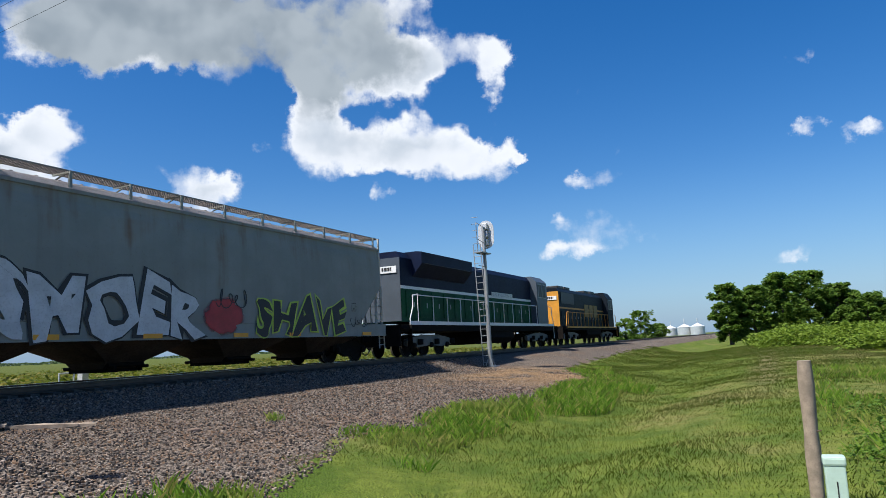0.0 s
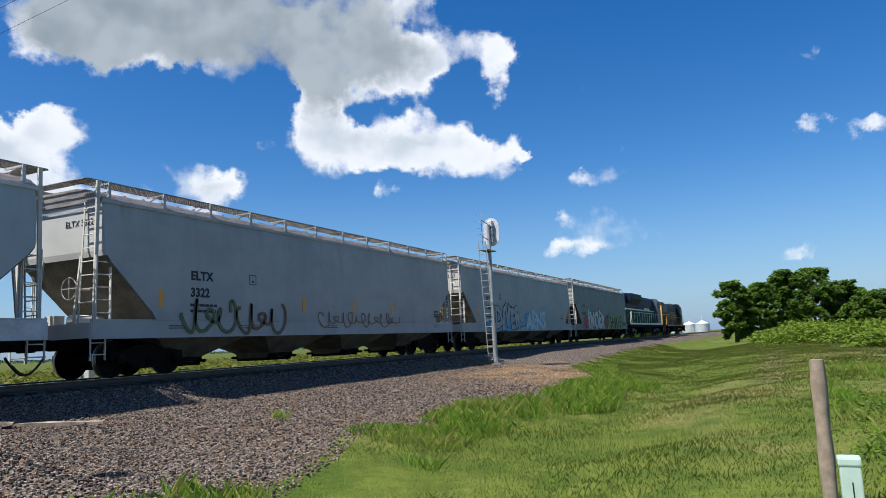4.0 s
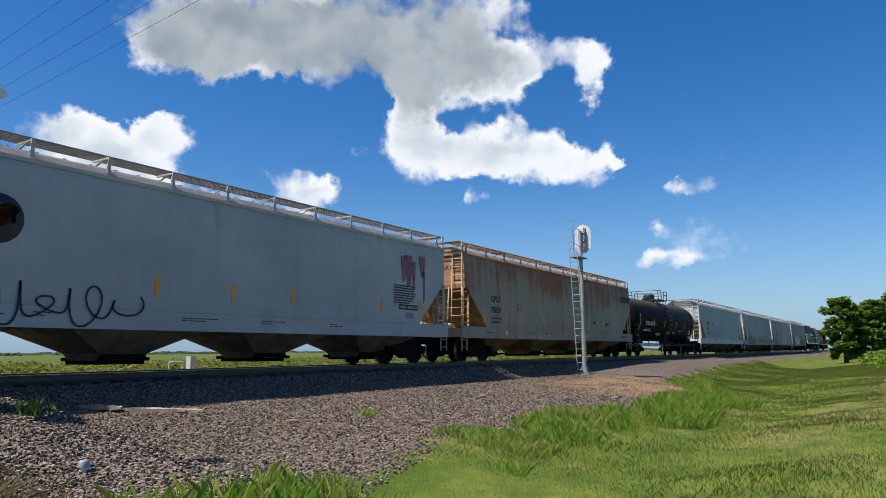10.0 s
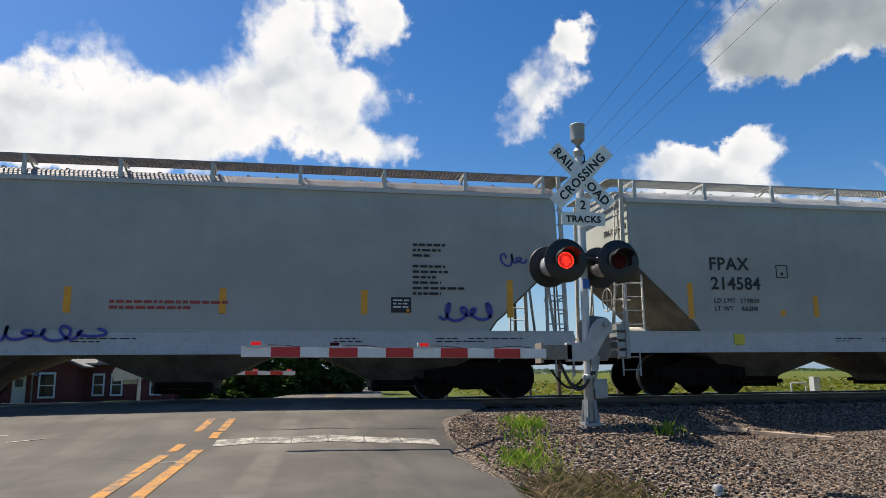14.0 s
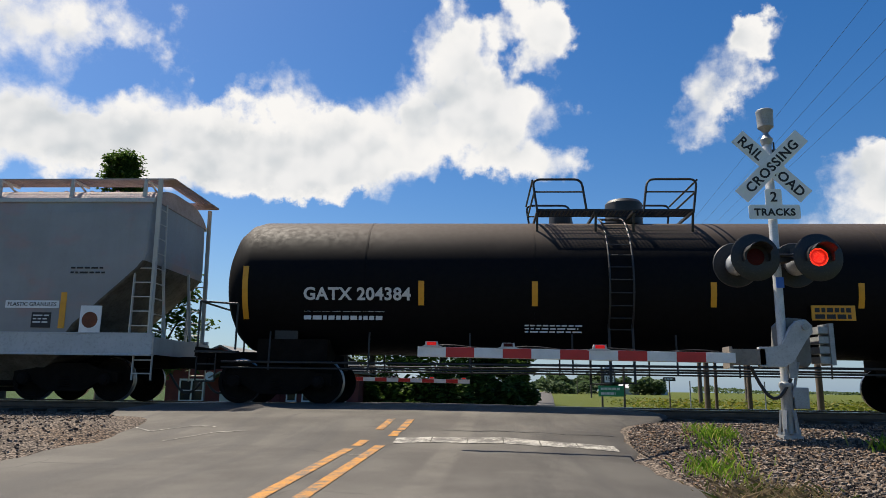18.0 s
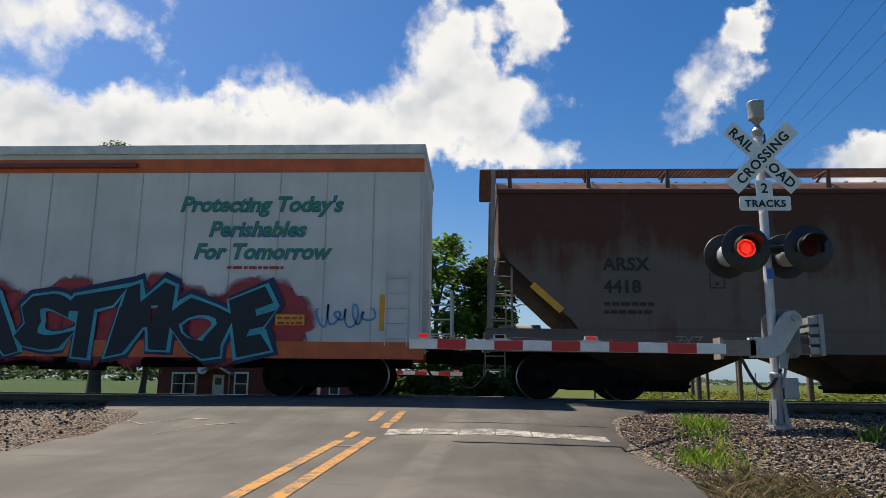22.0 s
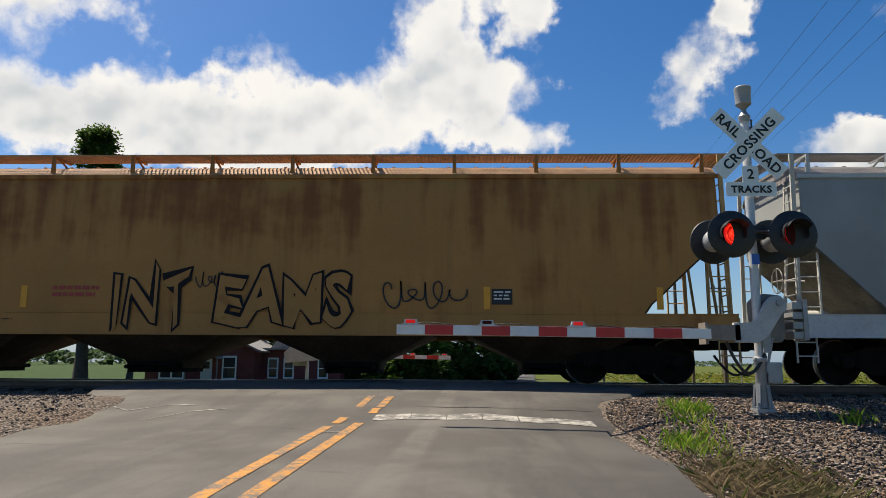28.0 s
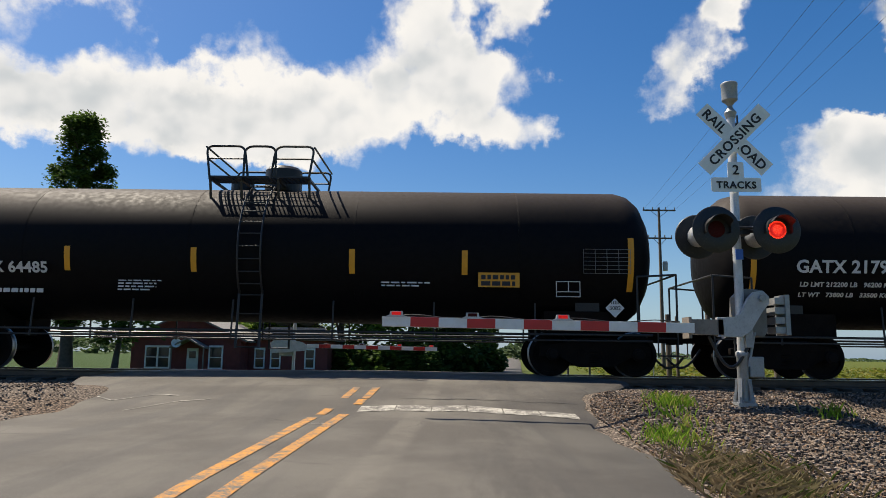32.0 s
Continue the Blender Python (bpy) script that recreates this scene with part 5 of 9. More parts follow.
BLUE_TAG = colour_of("blue_spray", (0.05, 0.06, 0.32))
PURPLE = colour_of("purple_spray", (0.10, 0.015, 0.09))
SILVER = worn("silver_spray", (0.52, 0.53, 0.54), 0.45, 0.0, 2.0, 0.25)
NAVY_SPRAY = colour_of("navy_spray", (0.012, 0.02, 0.07))
TEAL = worn("teal_spray", (0.035, 0.36, 0.42), 0.5, 0.0, 2.5, 0.3)
RED_SPRAY = worn("red_spray", (0.36, 0.025, 0.03), 0.55, 0.0, 3.0, 0.35)
PINK_SPRAY = worn("pink_spray", (0.46, 0.07, 0.12), 0.55, 0.0, 3.0, 0.4)
ORANGE = worn("orange_paint", (0.62, 0.115, 0.02), 0.5, 0.0, 3.0, 0.3)
SKY_SPRAY = worn("sky_blue_spray", (0.06, 0.28, 0.52), 0.5, 0.0, 3.0, 0.3)
LIME = colour_of("lime_spray", (0.40, 0.52, 0.06))
RED_INK = colour_of("red_lettering", (0.34, 0.05, 0.04))
GREY_PATCH = worn("grey_patch", (0.22, 0.23, 0.24), 0.6, 0.0, 4.0)
ROOF_GREY = worn("dusty_roof_steel", (0.27, 0.24, 0.22), 0.7, 0.1, 3.0, 0.3)
WHITE_END = car_paint("pale_end_paint", (0.50, 0.48, 0.43), 0.25, (0.22, 0.12, 0.05), 0.35, seed=77)


# -- locomotives --
def big_truck(loco, x):
    bm = bmesh.new()
    prism(bm, [(-2.35, 0.5), (-2.35, 0.78), (-1.9, 0.85), (-0.6, 0.98), (0.6, 0.98), (1.9, 0.85), (2.35, 0.78), (2.35, 0.5), (1.2, 0.42), (0, 0.5), (-1.2, 0.42)], -0.1, 0.1)
    me = mesh_of(bevelled(bm, 0.02), LOCO_GREY)
    bm = bmesh.new()
    box(bm, -2.2, 2.2, -0.9, 0.9, 0.55, 0.95)
    t = part("truck", bm, M_UNDER, loco, "three-axle locomotive truck")
    t.location = (x, 0, 0)
    for s in (-1, 1):
        f = part("sideframe", me, None, t)
        f.location = (0, s * 1.05, 0)
        for a in (-1.75, 0.0, 1.75):
            w = part("wheel", GEAR["wheel"], None, t)
            w.matrix_basis = pose(a, s * 0.74, 0.5, 0, 0, 0 if s < 0 else 180) @ Matrix.Diagonal((1.08, 1, 1.08, 1))
            b = part("bearing", GEAR["bearing"], None, t)
            b.matrix_basis = pose(a, s * 1.13, 0.04, 0, 0, 0 if s < 0 else 180)
            c = part("brake_cylinder", GEAR["spring"], None, t)
            c.location = (a + 0.6, s * 1.2, 0.25)


LOCO_GREY = worn("truck_grey", (0.11, 0.12, 0.125), 0.6, 0.2, 4.0, 0.3)


def locomotive(label, length, low, high, stripe, rail_mat, end_mat, flare, number, big=None, tall=((0, 1), (0, 1))):
    loco = thing("locomotive", label, "locomotive", "locomotives of the train")
    half = length / 2
    f = half - 0.75
    bm = bmesh.new()
    box(bm, -f, f, -1.5, 1.5, 1.12, 1.42)
    part("frame", bm, M_UNDER, loco)
    for s in (-1, 1):
        bm = bmesh.new()
        box(bm, -f + 0.9, f - 0.9, s * 1.5, s * 1.53, 1.30, 1.42)
        part("walkway_edge", bm, stripe, loco, "bright walkway edge stripe")
    # long hood in two colours
    bm = bmesh.new()
    box(bm, -f + 1.1, f - 4.4, -1.02, 1.02, 1.42, 2.75)
    hood = part("lower_hood", bm, low, loco)
    bm = bmesh.new()
    loft(bm, [[(x, y, z) for y, z in ((-1.02, 2.75), (1.02, 2.75), (1.02, 3.95), (0.8, 4.2), (-0.8, 4.2), (-1.02, 3.95))] for x in (-f + 1.1, f - 4.4)])
    up = part("upper_hood", bm, high, loco)
    bm = bmesh.new()
    box(bm, -f + 1.09, f - 4.4, -1.035, 1.035, 2.72, 2.84)
    part("hood_stripe", bm, stripe, loco)
    # doors along the hood
    n = 13
    for k in range(n):
        x = -f + 1.5 + k * (2 * f - 6.6) / n
        bm = bmesh.new()
        box(bm, x, x + 0.85, -1.05, -1.02, 1.6, 2.65)
        d = part("hood_door", bm, low, loco)
        bm = bmesh.new()
        box(bm, x + 0.72, x + 0.78, -1.07, -1.05, 2.0, 2.2)
        part("latch", bm, M_STEEL, d)
    if flare:
        bm = bmesh.new()
        loft(bm, [[(x, y, z) for y, z in ((-1.05, 3.25), (1.05, 3.25), (1.55, 3.75), (1.55, 4.35), (1.3, 4.52), (-1.3, 4.52), (-1.55, 4.35), (-1.55, 3.75))] for x in (-f + 2.2, -f + 8.2)])
        part("radiator_housing", bm, high, loco)
        bm = bmesh.new()
        for k in range(22):
            z = 3.30 + k * 0.022
            box(bm, -f + 2.5, -f + 7.9, -1.1 - k * 0.022, -1.07 - k * 0.022, z, z + 0.012)
        g = part("radiator_grille", bm, M_BLACK, loco)
        g["kind"] = "stuff"
    else:
        for x in (-f + 2.0, -f + 4.0, 0.2, 2.4):
            bm = bmesh.new()
            box(bm, x, x + 1.5, -0.75, 0.75, 4.2, 4.42)
            bevelled(bm, 0.05)
            part("roof_fan", bm, M_BLACK, loco)
        bm = bmesh.new()
        box(bm, -f + 1.6, -f + 5.4, -1.06, -1.02, 3.1, 3.9)
        part("radiator_grille", bm, M_BLACK, loco)
    bm = bmesh.new()
    box(bm, f - 7.0, f - 5.4, -0.5, 0.5, 4.2, 4.5)
    part("exhaust_stack", bm, M_BLACK, loco)
    # cab and nose
    bm = bmesh.new()
    loft(bm, [[(x, y, z) for y, z in ((-1.5, 1.42), (1.5, 1.42), (1.5, 3.9), (1.1, 4.45), (-1.1, 4.45), (-1.5, 3.9))] for x in (f - 4.4, f - 2.1)])
    cab = part("cab", bm, low if not flare else end_mat, loco)
    bm = bmesh.new()
    loft(bm, [[(f - 2.1, y, z) for y, z in ((-0.95, 1.42), (0.95, 1.42), (0.95, 3.2), (-0.95, 3.2))], [(f - 0.8, y, z) for y, z in ((-0.8, 1.42), (0.8, 1.42), (0.8, 2.9), (-0.8, 2.9))]])
    part("nose", bm, end_mat, loco)
    for x0, x1 in ((f - 4.1, f - 3.4), (f - 3.2, f - 2.5)):
        bm = bmesh.new()
        box(bm, x0, x1, -1.52, -1.5, 3.0, 3.75)
        w = part("cab_window", bm, M_BLACK, cab)
        bm = bmesh.new()
        for a, b, c, d in ((x0 - 0.05, x1 + 0.05, 3.75, 3.8), (x0 - 0.05, x1 + 0.05, 2.95, 3.0), (x0 - 0.05, x0, 3.0, 3.75), (x1, x1 + 0.05, 3.0, 3.75)):
            box(bm, a, b, -1.53, -1.5, c, d)
        bmesh.ops.remove_doubles(bm, verts=bm.verts, dist=0.001)
        part("window_frame", bm, M_STEEL, cab)
    # end wall colour and number boards at the rear
    bm = bmesh.new()
    box(bm, -f + 1.06, -f + 1.1, -1.0, 1.0, 1.45, 3.95)
    e = part("rear_end", bm, end_mat, loco)
    bm = bmesh.new()
    box(bm, -f + 1.02, -f + 1.06, -0.85, 0.15, 3.35, 3.62)
    nb = part("number_board", bm, M_WHITE_SHEET, e)
    text_bars(nb, 0, 0, 0, [0.5], M_INK, 0.16, 0.2, 3).matrix_basis = pose(-f + 1.015, -0.1, 3.57, 0, 0, -90)
    # tank, trucks
    bm = bmesh.new()
    loft(bm, [[(x, y, z) for y, z in ((-1.1, 0.42), (1.1, 0.42), (1.45, 0.75), (1.4, 1.12), (-1.4, 1.12), (-1.45, 0.75))] for x in (-2.6, 2.6)])
    part("fuel_tank", bm, M_UNDER, loco)
    for s in (-1, 1):
        big_truck(loco, s * (f - 3.6))
        bm = bmesh.new()
        box(bm, s * (f - 0.05), s * (f + 0.05), -1.5, 1.5, 0.5, 1.42)
        part("end_plate", bm, M_UNDER, loco)
        for y in (-1.5, 1.5):
            bm = bmesh.new()
            for k in range(4):
                box(bm, s * (f - 0.85), s * (f - 0.1), y - 0.12, y + 0.12, 0.42 + k * 0.27, 0.45 + k * 0.27)
            box(bm, s * (f - 0.88), s * (f - 0.85), y - 0.12, y + 0.12, 0.4, 1.42)
            part("step_well", bm, M_UNDER, loco)
            bm = bmesh.new()
            pts = [(s * (f - 0.95), y, 0.55), (s * (f - 0.95), y, 1.5), (s * (f - 1.25), y, 2.0), (s * (f - 1.25), y, 2.42), (s * (f - 1.8), y, 2.48)]
            for p, q in zip(pts, pts[1:]):
                bar(bm, p, q, 0.026, 8)
            part("grab_rail", bm, rail_mat, loco, "bright grab rail by the steps")
    # side handrails
    x0, x1 = -f + 1.8, f - 4.6
    nst = 11
    for y in (-1.47, 1.47):
        bm = bmesh.new()
        bar(bm, (x0, y, 2.45), (x1, y, 2.45), 0.022, 8)
        part("handrail", bm, rail_mat, loco)
        for k in range(nst + 1):
            bm = bmesh.new()
            x = x0 + (x1 - x0) * k / nst
            bar(bm, (x, y, 1.42), (x, y, 2.45), 0.02, 6)
            part("stanchion", bm, rail_mat, loco)
    lettering(number, 0.5, loco, -1.0 if flare else -2.6, -1.06, 3.0 if flare else 2.6, M_LETTER_WHITE if flare else M_REFLECT_Y, fat=0.02) if number else None
    if big:
        bm = bmesh.new()
        for k, (a, b) in enumerate(((-1.5, -0.1), (0.2, 1.5), (1.8, 3.2))):
            box(bm, a, b, -1.075, -1.05, 2.2, 3.2)
        part("owner_mark", bm, big, loco, "large faded yellow mark as plain blocks")
    # raise the hood and walkway to their true height
    for p in loco.children_recursive:
        if p.parent.name.startswith("truck") or p.name.startswith(("truck", "fuel_tank", "step_well", "end_plate", "coupler", "frame")):
            continue
        if p.location.z > 0.5:
            p.location.z = float(np.interp(p.location.z, tall[0], tall[1]))
        else:
            for v in p.data.vertices:
                v.co.z = float(np.interp(v.co.z, tall[0], tall[1]))
    couplers(loco, half)
    return loco


NAVY = worn("navy_paint", (0.008, 0.013, 0.034), 0.5, 0.0, 1.5, 0.3, 0.1, (0.03, 0.03, 0.03), 0.15, 0.07)
DARK_BLUE = worn("dark_slate_paint", (0.010, 0.014, 0.02), 0.5, 0.0, 1.5, 0.3, 0.1, (0.03, 0.03, 0.03), 0.15, 0.07)
GREEN_PAINT = worn("green_loco_paint", (0.008, 0.066, 0.026), 0.5, 0.0, 1.0, 0.5, 0.1, (0.02, 0.03, 0.03), 0.2, 0.07)
LOCO_YELLOW = worn("loco_yellow", (0.55, 0.24, 0.02), 0.5, 0.0, 2.0, 0.25)
GREY_BLUE = worn("grey_blue_paint", (0.06, 0.075, 0.095), 0.45, 0.0, 1.5, 0.25)
couple(locomotive("dark blue diesel locomotive with yellow end and faded mark", span(0), DARK_BLUE, DARK_BLUE, LOCO_YELLOW, LOCO_YELLOW, LOCO_YELLOW, False, "", big=worn("faded_yellow_mark", (0.26, 0.15, 0.03), 0.6, 0.0, 3.0, 0.5), tall=((0, 1.42, 4.2, 5), (0, 1.42, 4.42, 5.3))))
car = couple(locomotive("navy and green diesel locomotive with white handrails", span(1), GREEN_PAINT, NAVY, M_WHITE_SHEET, M_WHITE_SHEET, GREY_BLUE, True, "", tall=((0, 1.0, 1.42, 4.2, 4.52, 5), (0, 1.0, 1.58, 4.76, 4.82, 5.2))))
text_bars(car, 0.2, -1.06, 3.42, [3.6], M_LETTER_WHITE, 0.3, 0.4, 9, "white maker's lettering as plain bars")

# -- car 3: dirty grey hopper with silver letters --
GREY3 = car_paint("dirty_grey_paint", (0.235, 0.25, 0.228), 0.34, (0.17, 0.075, 0.028), 0.32, seed=3)
car, h = hopper("dirty grey covered hopper car with silver graffiti letters", span(2), GREY3, ROOF_GREY, GREY3, WHITE_END, bay=1.72, eave=4.48, mat_bay=M_BAY_RUST)
couple(car)
graffiti(car, "SMOER", -6.0, 0.0, 1.02, 2.55, SILVER, M_INK, fat=0.05, wob=1.3, seed=1.0)
spray(car, 0.85, 1.6, 0.75, 0.5, RED_SPRAY, 3)
spray(car, -6.5, 1.55, 0.7, 0.5, RED_SPRAY, 31)
spray(car, -7.1, 1.2, 0.5, 0.22, PINK_SPRAY, 32, -1.5655)
lettering("ACFX", 0.36, car, -7.6, side_y(2.9) - 0.004, 2.75, M_INK, spacing=1.3)
lettering("38704", 0.36, car, -7.6, side_y(2.3) - 0.004, 2.15, M_INK, spacing=1.25)
scrawl(car, 0.5, 2.0, 1.8, 2.4, M_INK, 5, 4, 0.014)
graffiti(car, "SHAVE", 2.3, 7.3, 1.05, 2.2, M_INK, LIME, fat=0.04, wob=1.4, seed=2.0)
for x in (-4.66, -1.71, 1.61, 4.24, 8.8):
    stripes(car, [x], 0.99, 1.11, 0.62, y=-1.575)
class_box(car, 7.8, 1.9)
scrawl(car, 7.6, 9.3, 1.3, 1.7, M_INK, 8, 6, 0.01)
nudge(car, -0.3)

# -- cars 4, 5: light grey hoppers --
GREY4 = car_paint("light_grey_paint", (0.37, 0.375, 0.365), 0.08, (0.2, 0.12, 0.06), 0.2, seed=4)
car, h = hopper("light grey covered hopper car with pale blue graffiti", span(3), GREY4, ROOF_GREY, GREY4, WHITE_END, bay=1.72)
couple(car)
marks(car, "ELTX", "3307", -6.95, 2.62)
bolt_on_end(car, h, "ELTX 3307")
spray(car, -4.0, 1.35, 2.7, 0.36, SKY_SPRAY, 6, lobes=9)
spray(car, 0.0, 1.55, 0.7, 0.5, SKY_SPRAY, 7)
graffiti(car, "DIVER", -5.7, -1.5, 1.08, 2.4, worn("pale_grey_spray", (0.33, 0.35, 0.36), 0.5, 0.0, 2.0), M_INK, fat=0.05, wob=1.2, seed=3.0)
graffiti(car, "AENS", -0.5, 3.5, 1.02, 2.2, worn("pale_blue_spray", (0.42, 0.50, 0.53), 0.5, 0.0, 2.0), SKY_SPRAY, fat=0.05, wob=1.0, seed=4.0)
stripes(car, [-8.0, -5.85, -1.2, 4.1, 6.6, 8.9], 1.75, 2.2)
data_block(car, 7.4, 1.9)
class_box(car, -4.9, 2.75)
sill_print(car, h, 40)
car, h = hopper("light grey covered hopper car with faint green graffiti", span(4), GREY4, ROOF_GREY, GREY4, WHITE_END, bay=1.72)
couple(car)
marks(car, "ELTX", "3322", -6.97, 2.52)
bolt_on_end(car, h, "ELTX 3322")
scrawl(car, -7.3, -5.1, 1.0, 2.0, colour_of("olive_spray", (0.10, 0.13, 0.05)), 12, 4, 0.05)
scrawl(car, -5.2, -2.9, 1.0, 1.95, colour_of("brown_spray", (0.16, 0.09, 0.05)), 13, 4, 0.05)
scrawl(car, -1.5, 5.0, 1.2, 1.8, colour_of("rust_spray", (0.28, 0.15, 0.07)), 14, 12, 0.02)
stripes(car, [-8.0, -1.9, 1.2, 4.1, 8.9], 1.75, 2.2)
class_box(car, -4.6, 2.5)
data_block(car, 8.0, 1.8)
sill_print(car, h, 50)

# -- car 6: clean grey hopper with painted-over patches --
GREY6 = car_paint("clean_grey_paint", (0.37, 0.40, 0.40), 0.0, (0.2, 0.14, 0.1), 0.12, seed=6)
car, h = hopper("clean pale grey covered hopper car with white sill", span(5), GREY6, ROOF_GREY, worn("white_sill_paint", (0.50, 0.51, 0.50), 0.5, 0.0, 2.0), WHITE_END, bay=1.72)
couple(car)
marks(car, "AMCX", "4363", -6.9, 2.66)
bolt_on_end(car, h, "AMCX 4363")
class_box(car, -4.9, 2.6)
for x0, x1, z0, z1 in ((-1.2, 0.2, 1.45, 2.35), (0.25, 6.3, 1.45, 2.45), (2.0, 5.0, 2.45, 2.62)):
    bm = bmesh.new()
    box(bm, x0, x1, side_y(2.0) - 0.004, side_y(2.0) + 0.03, z0, z1)
    part("repaint_patch", bm, worn("repaint_grey", (0.33, 0.355, 0.36), 0.5, 0.0, 2.0, 0.08), car, "painted-over patch")
side_print(car, 7.5, 2.55, [1.0, 0.9, 1.0, 0.95, 0.5])
data_block(car, 7.9, 1.85)
bm = bmesh.new()
prism(bm, [(-6.6, 1.02), (-6.25, 1.02), (-6.42, 1.36)], -1.572, -1.56)
part("orange_mark", bm, ORANGE, car)
for x in (-5.0, -2.3, 2.0, 5.0):
    bm = bmesh.new()
    box(bm, x, x + 0.28, -1.57, -1.54, 1.08, 1.26)
    part("sill_plate", bm, M_SIGN_WHITE, car)
sill_print(car, h, 60)
nudge(car, -0.3)

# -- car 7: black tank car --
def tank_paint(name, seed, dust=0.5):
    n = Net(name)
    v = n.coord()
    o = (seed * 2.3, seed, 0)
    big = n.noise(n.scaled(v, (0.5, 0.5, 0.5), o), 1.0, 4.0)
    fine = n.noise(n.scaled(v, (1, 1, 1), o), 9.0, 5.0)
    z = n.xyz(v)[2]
    # dust on top, thickened upward to paint in the sheen of the sky
    dust_sheen = n.math("MULTIPLY", n.ramp(n.math("ADD", z, n.math("MULTIPLY", big, 0.5)), 3.45, 4.2), dust)
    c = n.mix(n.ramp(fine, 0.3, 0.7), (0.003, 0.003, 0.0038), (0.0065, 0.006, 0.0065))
    c = n.mix(dust_sheen, c, (0.10, 0.08, 0.066))
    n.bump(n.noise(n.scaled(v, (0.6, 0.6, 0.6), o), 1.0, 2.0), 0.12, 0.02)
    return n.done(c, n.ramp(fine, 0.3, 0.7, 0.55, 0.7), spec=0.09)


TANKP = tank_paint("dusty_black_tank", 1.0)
RUSTY = worn("rust_spill", (0.16, 0.05, 0.02), 0.8, 0.0, 3.0, 0.4)


def dress_tank(car, h, words, wx, wz, size, strips, bars, owner_bars=False, yellow=None, diamond=False, weights=()):
    tank_words(car, words, size, wx, wz)
    if owner_bars:
        tank_print(car, wx - size * 3.0, wz + size * 0.72, [size * 2.6], None, size * 0.7, 0.4, 3)
    for k, row in enumerate(weights):
        tank_words(car, row, 0.14, wx + 0.1, wz - 0.28 - 0.2 * k)
    if not weights:
        tank_print(car, wx - (size * 3.0 if owner_bars else 0), wz - 0.15, [1.7, 1.65], None, 0.085, 0.17, 5)
    for k, x in enumerate(strips):
        end = k in (0, len(strips) - 1)
        on_tank(car, x - 0.06, x + 0.06, 1.75 if end else 2.05, 2.85 if end else 2.55, M_REFLECT_Y)
    for x, z, rows in bars:
        tank_print(car, x, z, rows, None, 0.03, 0.065, int(abs(x) * 10))
    # wiring table and panel at the front end
    bm = bmesh.new()
    x0 = h - 1.65
    for k in range(5):
        box(bm, x0 + 0.24 * k, x0 + 0.24 * k + 0.006, -1.535, -1.52, 2.1, 2.6)
    for k in range(7):
        box(bm, x0, x0 + 0.97, -1.535, -1.52, 2.1 + k * 0.083, 2.106 + k * 0.083)
    p = part("data_table", bm, GREY_PATCH, car, "printed table of tank data")
    p["kind"] = "stuff"
    bm = bmesh.new()
    x0 = h - 2.2
    for a, b, c, d in ((0, 0.5, 0, 0.015), (0, 0.5, 0.31, 0.325), (0, 0.015, 0, 0.32), (0.485, 0.5, 0, 0.32), (0, 0.5, 0.1, 0.115), (0.25, 0.265, 0.1, 0.32)):
        box(bm, x0 + a, x0 + b, -1.41, -1.39, 1.62 + c, 1.62 + d)
    p = part("test_panel", bm, M_LETTER_WHITE, car, "white outlined test panel")
    p["kind"] = "stuff"
    if yellow is not None:
        bm = bmesh.new()
        box(bm, yellow, yellow + 0.85, -1.47, -1.44, 1.8, 2.1)
        y = part("warning_plate", bm, M_REFLECT_Y, car, "yellow plate with bars of print")
        text_bars(y, yellow + 0.06, -1.475, 2.05, [0.7, 0.7], M_INK, 0.09, 0.13, 4)
    if diamond:
        m = pose(h - 0.95, -1.18, 1.42, 0, 45, 0)
        bm = bmesh.new()
        box(bm, -0.14, 0.14, -0.012, 0.0, -0.14, 0.14, m)
        d = part("placard", bm, M_SIGN_WHITE, car, "white diamond hazard placard")
        lettering("3082", 0.12, d, h - 0.95, -1.2, 1.38, M_INK, align="CENTER")
        bm = bmesh.new()
        for k in range(4):
            box(bm, h - 1.03 + 0.045 * k, h - 1.01 + 0.045 * k, -1.2, -1.19, 1.5, 1.54 + 0.03 * (k in (1, 2)))
        part("placard_bars", bm, M_INK, d)


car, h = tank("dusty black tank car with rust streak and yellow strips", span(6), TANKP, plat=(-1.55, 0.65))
couple(car)
dress_tank(car, h, "TCBX 262110", -6.0, 2.14, 0.36, [-7.0, -3.75, -1.1, 2.05, 4.75, 7.5], [(-2.6, 1.75, [1.3, 1.3, 1.2, 1.2, 0.9]), (1.5, 1.85, [0.8, 0.8, 0.7, 0.8]), (0.0, 1.8, [0.8, 0.8, 0.8]), (3.0, 1.9, [1.2, 0.6])])
class_box(car, -3.5, 2.2, M_LETTER_WHITE, y=-1.47)
on_tank(car, 0.45, 1.05, 1.6, 4.05, RUSTY, "rust_streak", "streak of rust down the tank side")
on_tank(car, 1.6, 1.75, 2.9, 4.05, RUSTY, "rust_streak", "streak of rust down the tank side")
nudge(car, -0.35)

# -- car 8: rusty grey-tan hopper --
TAN8 = car_paint("rust_tan_paint", (0.33, 0.28, 0.205), 0.6, (0.24, 0.10, 0.04), 0.15, seed=8, high=0.17)
ROOF_TAN = worn("rusty_roof", (0.33, 0.20, 0.11), 0.8, 0.0, 3.0, 0.35)
# sun on the ends is painted in: a paler tan than the sides
END_TAN_SUNLIT = worn("sunlit_tan_end", (0.50, 0.34, 0.19), 0.7, 0.0, 1.5, 0.3)
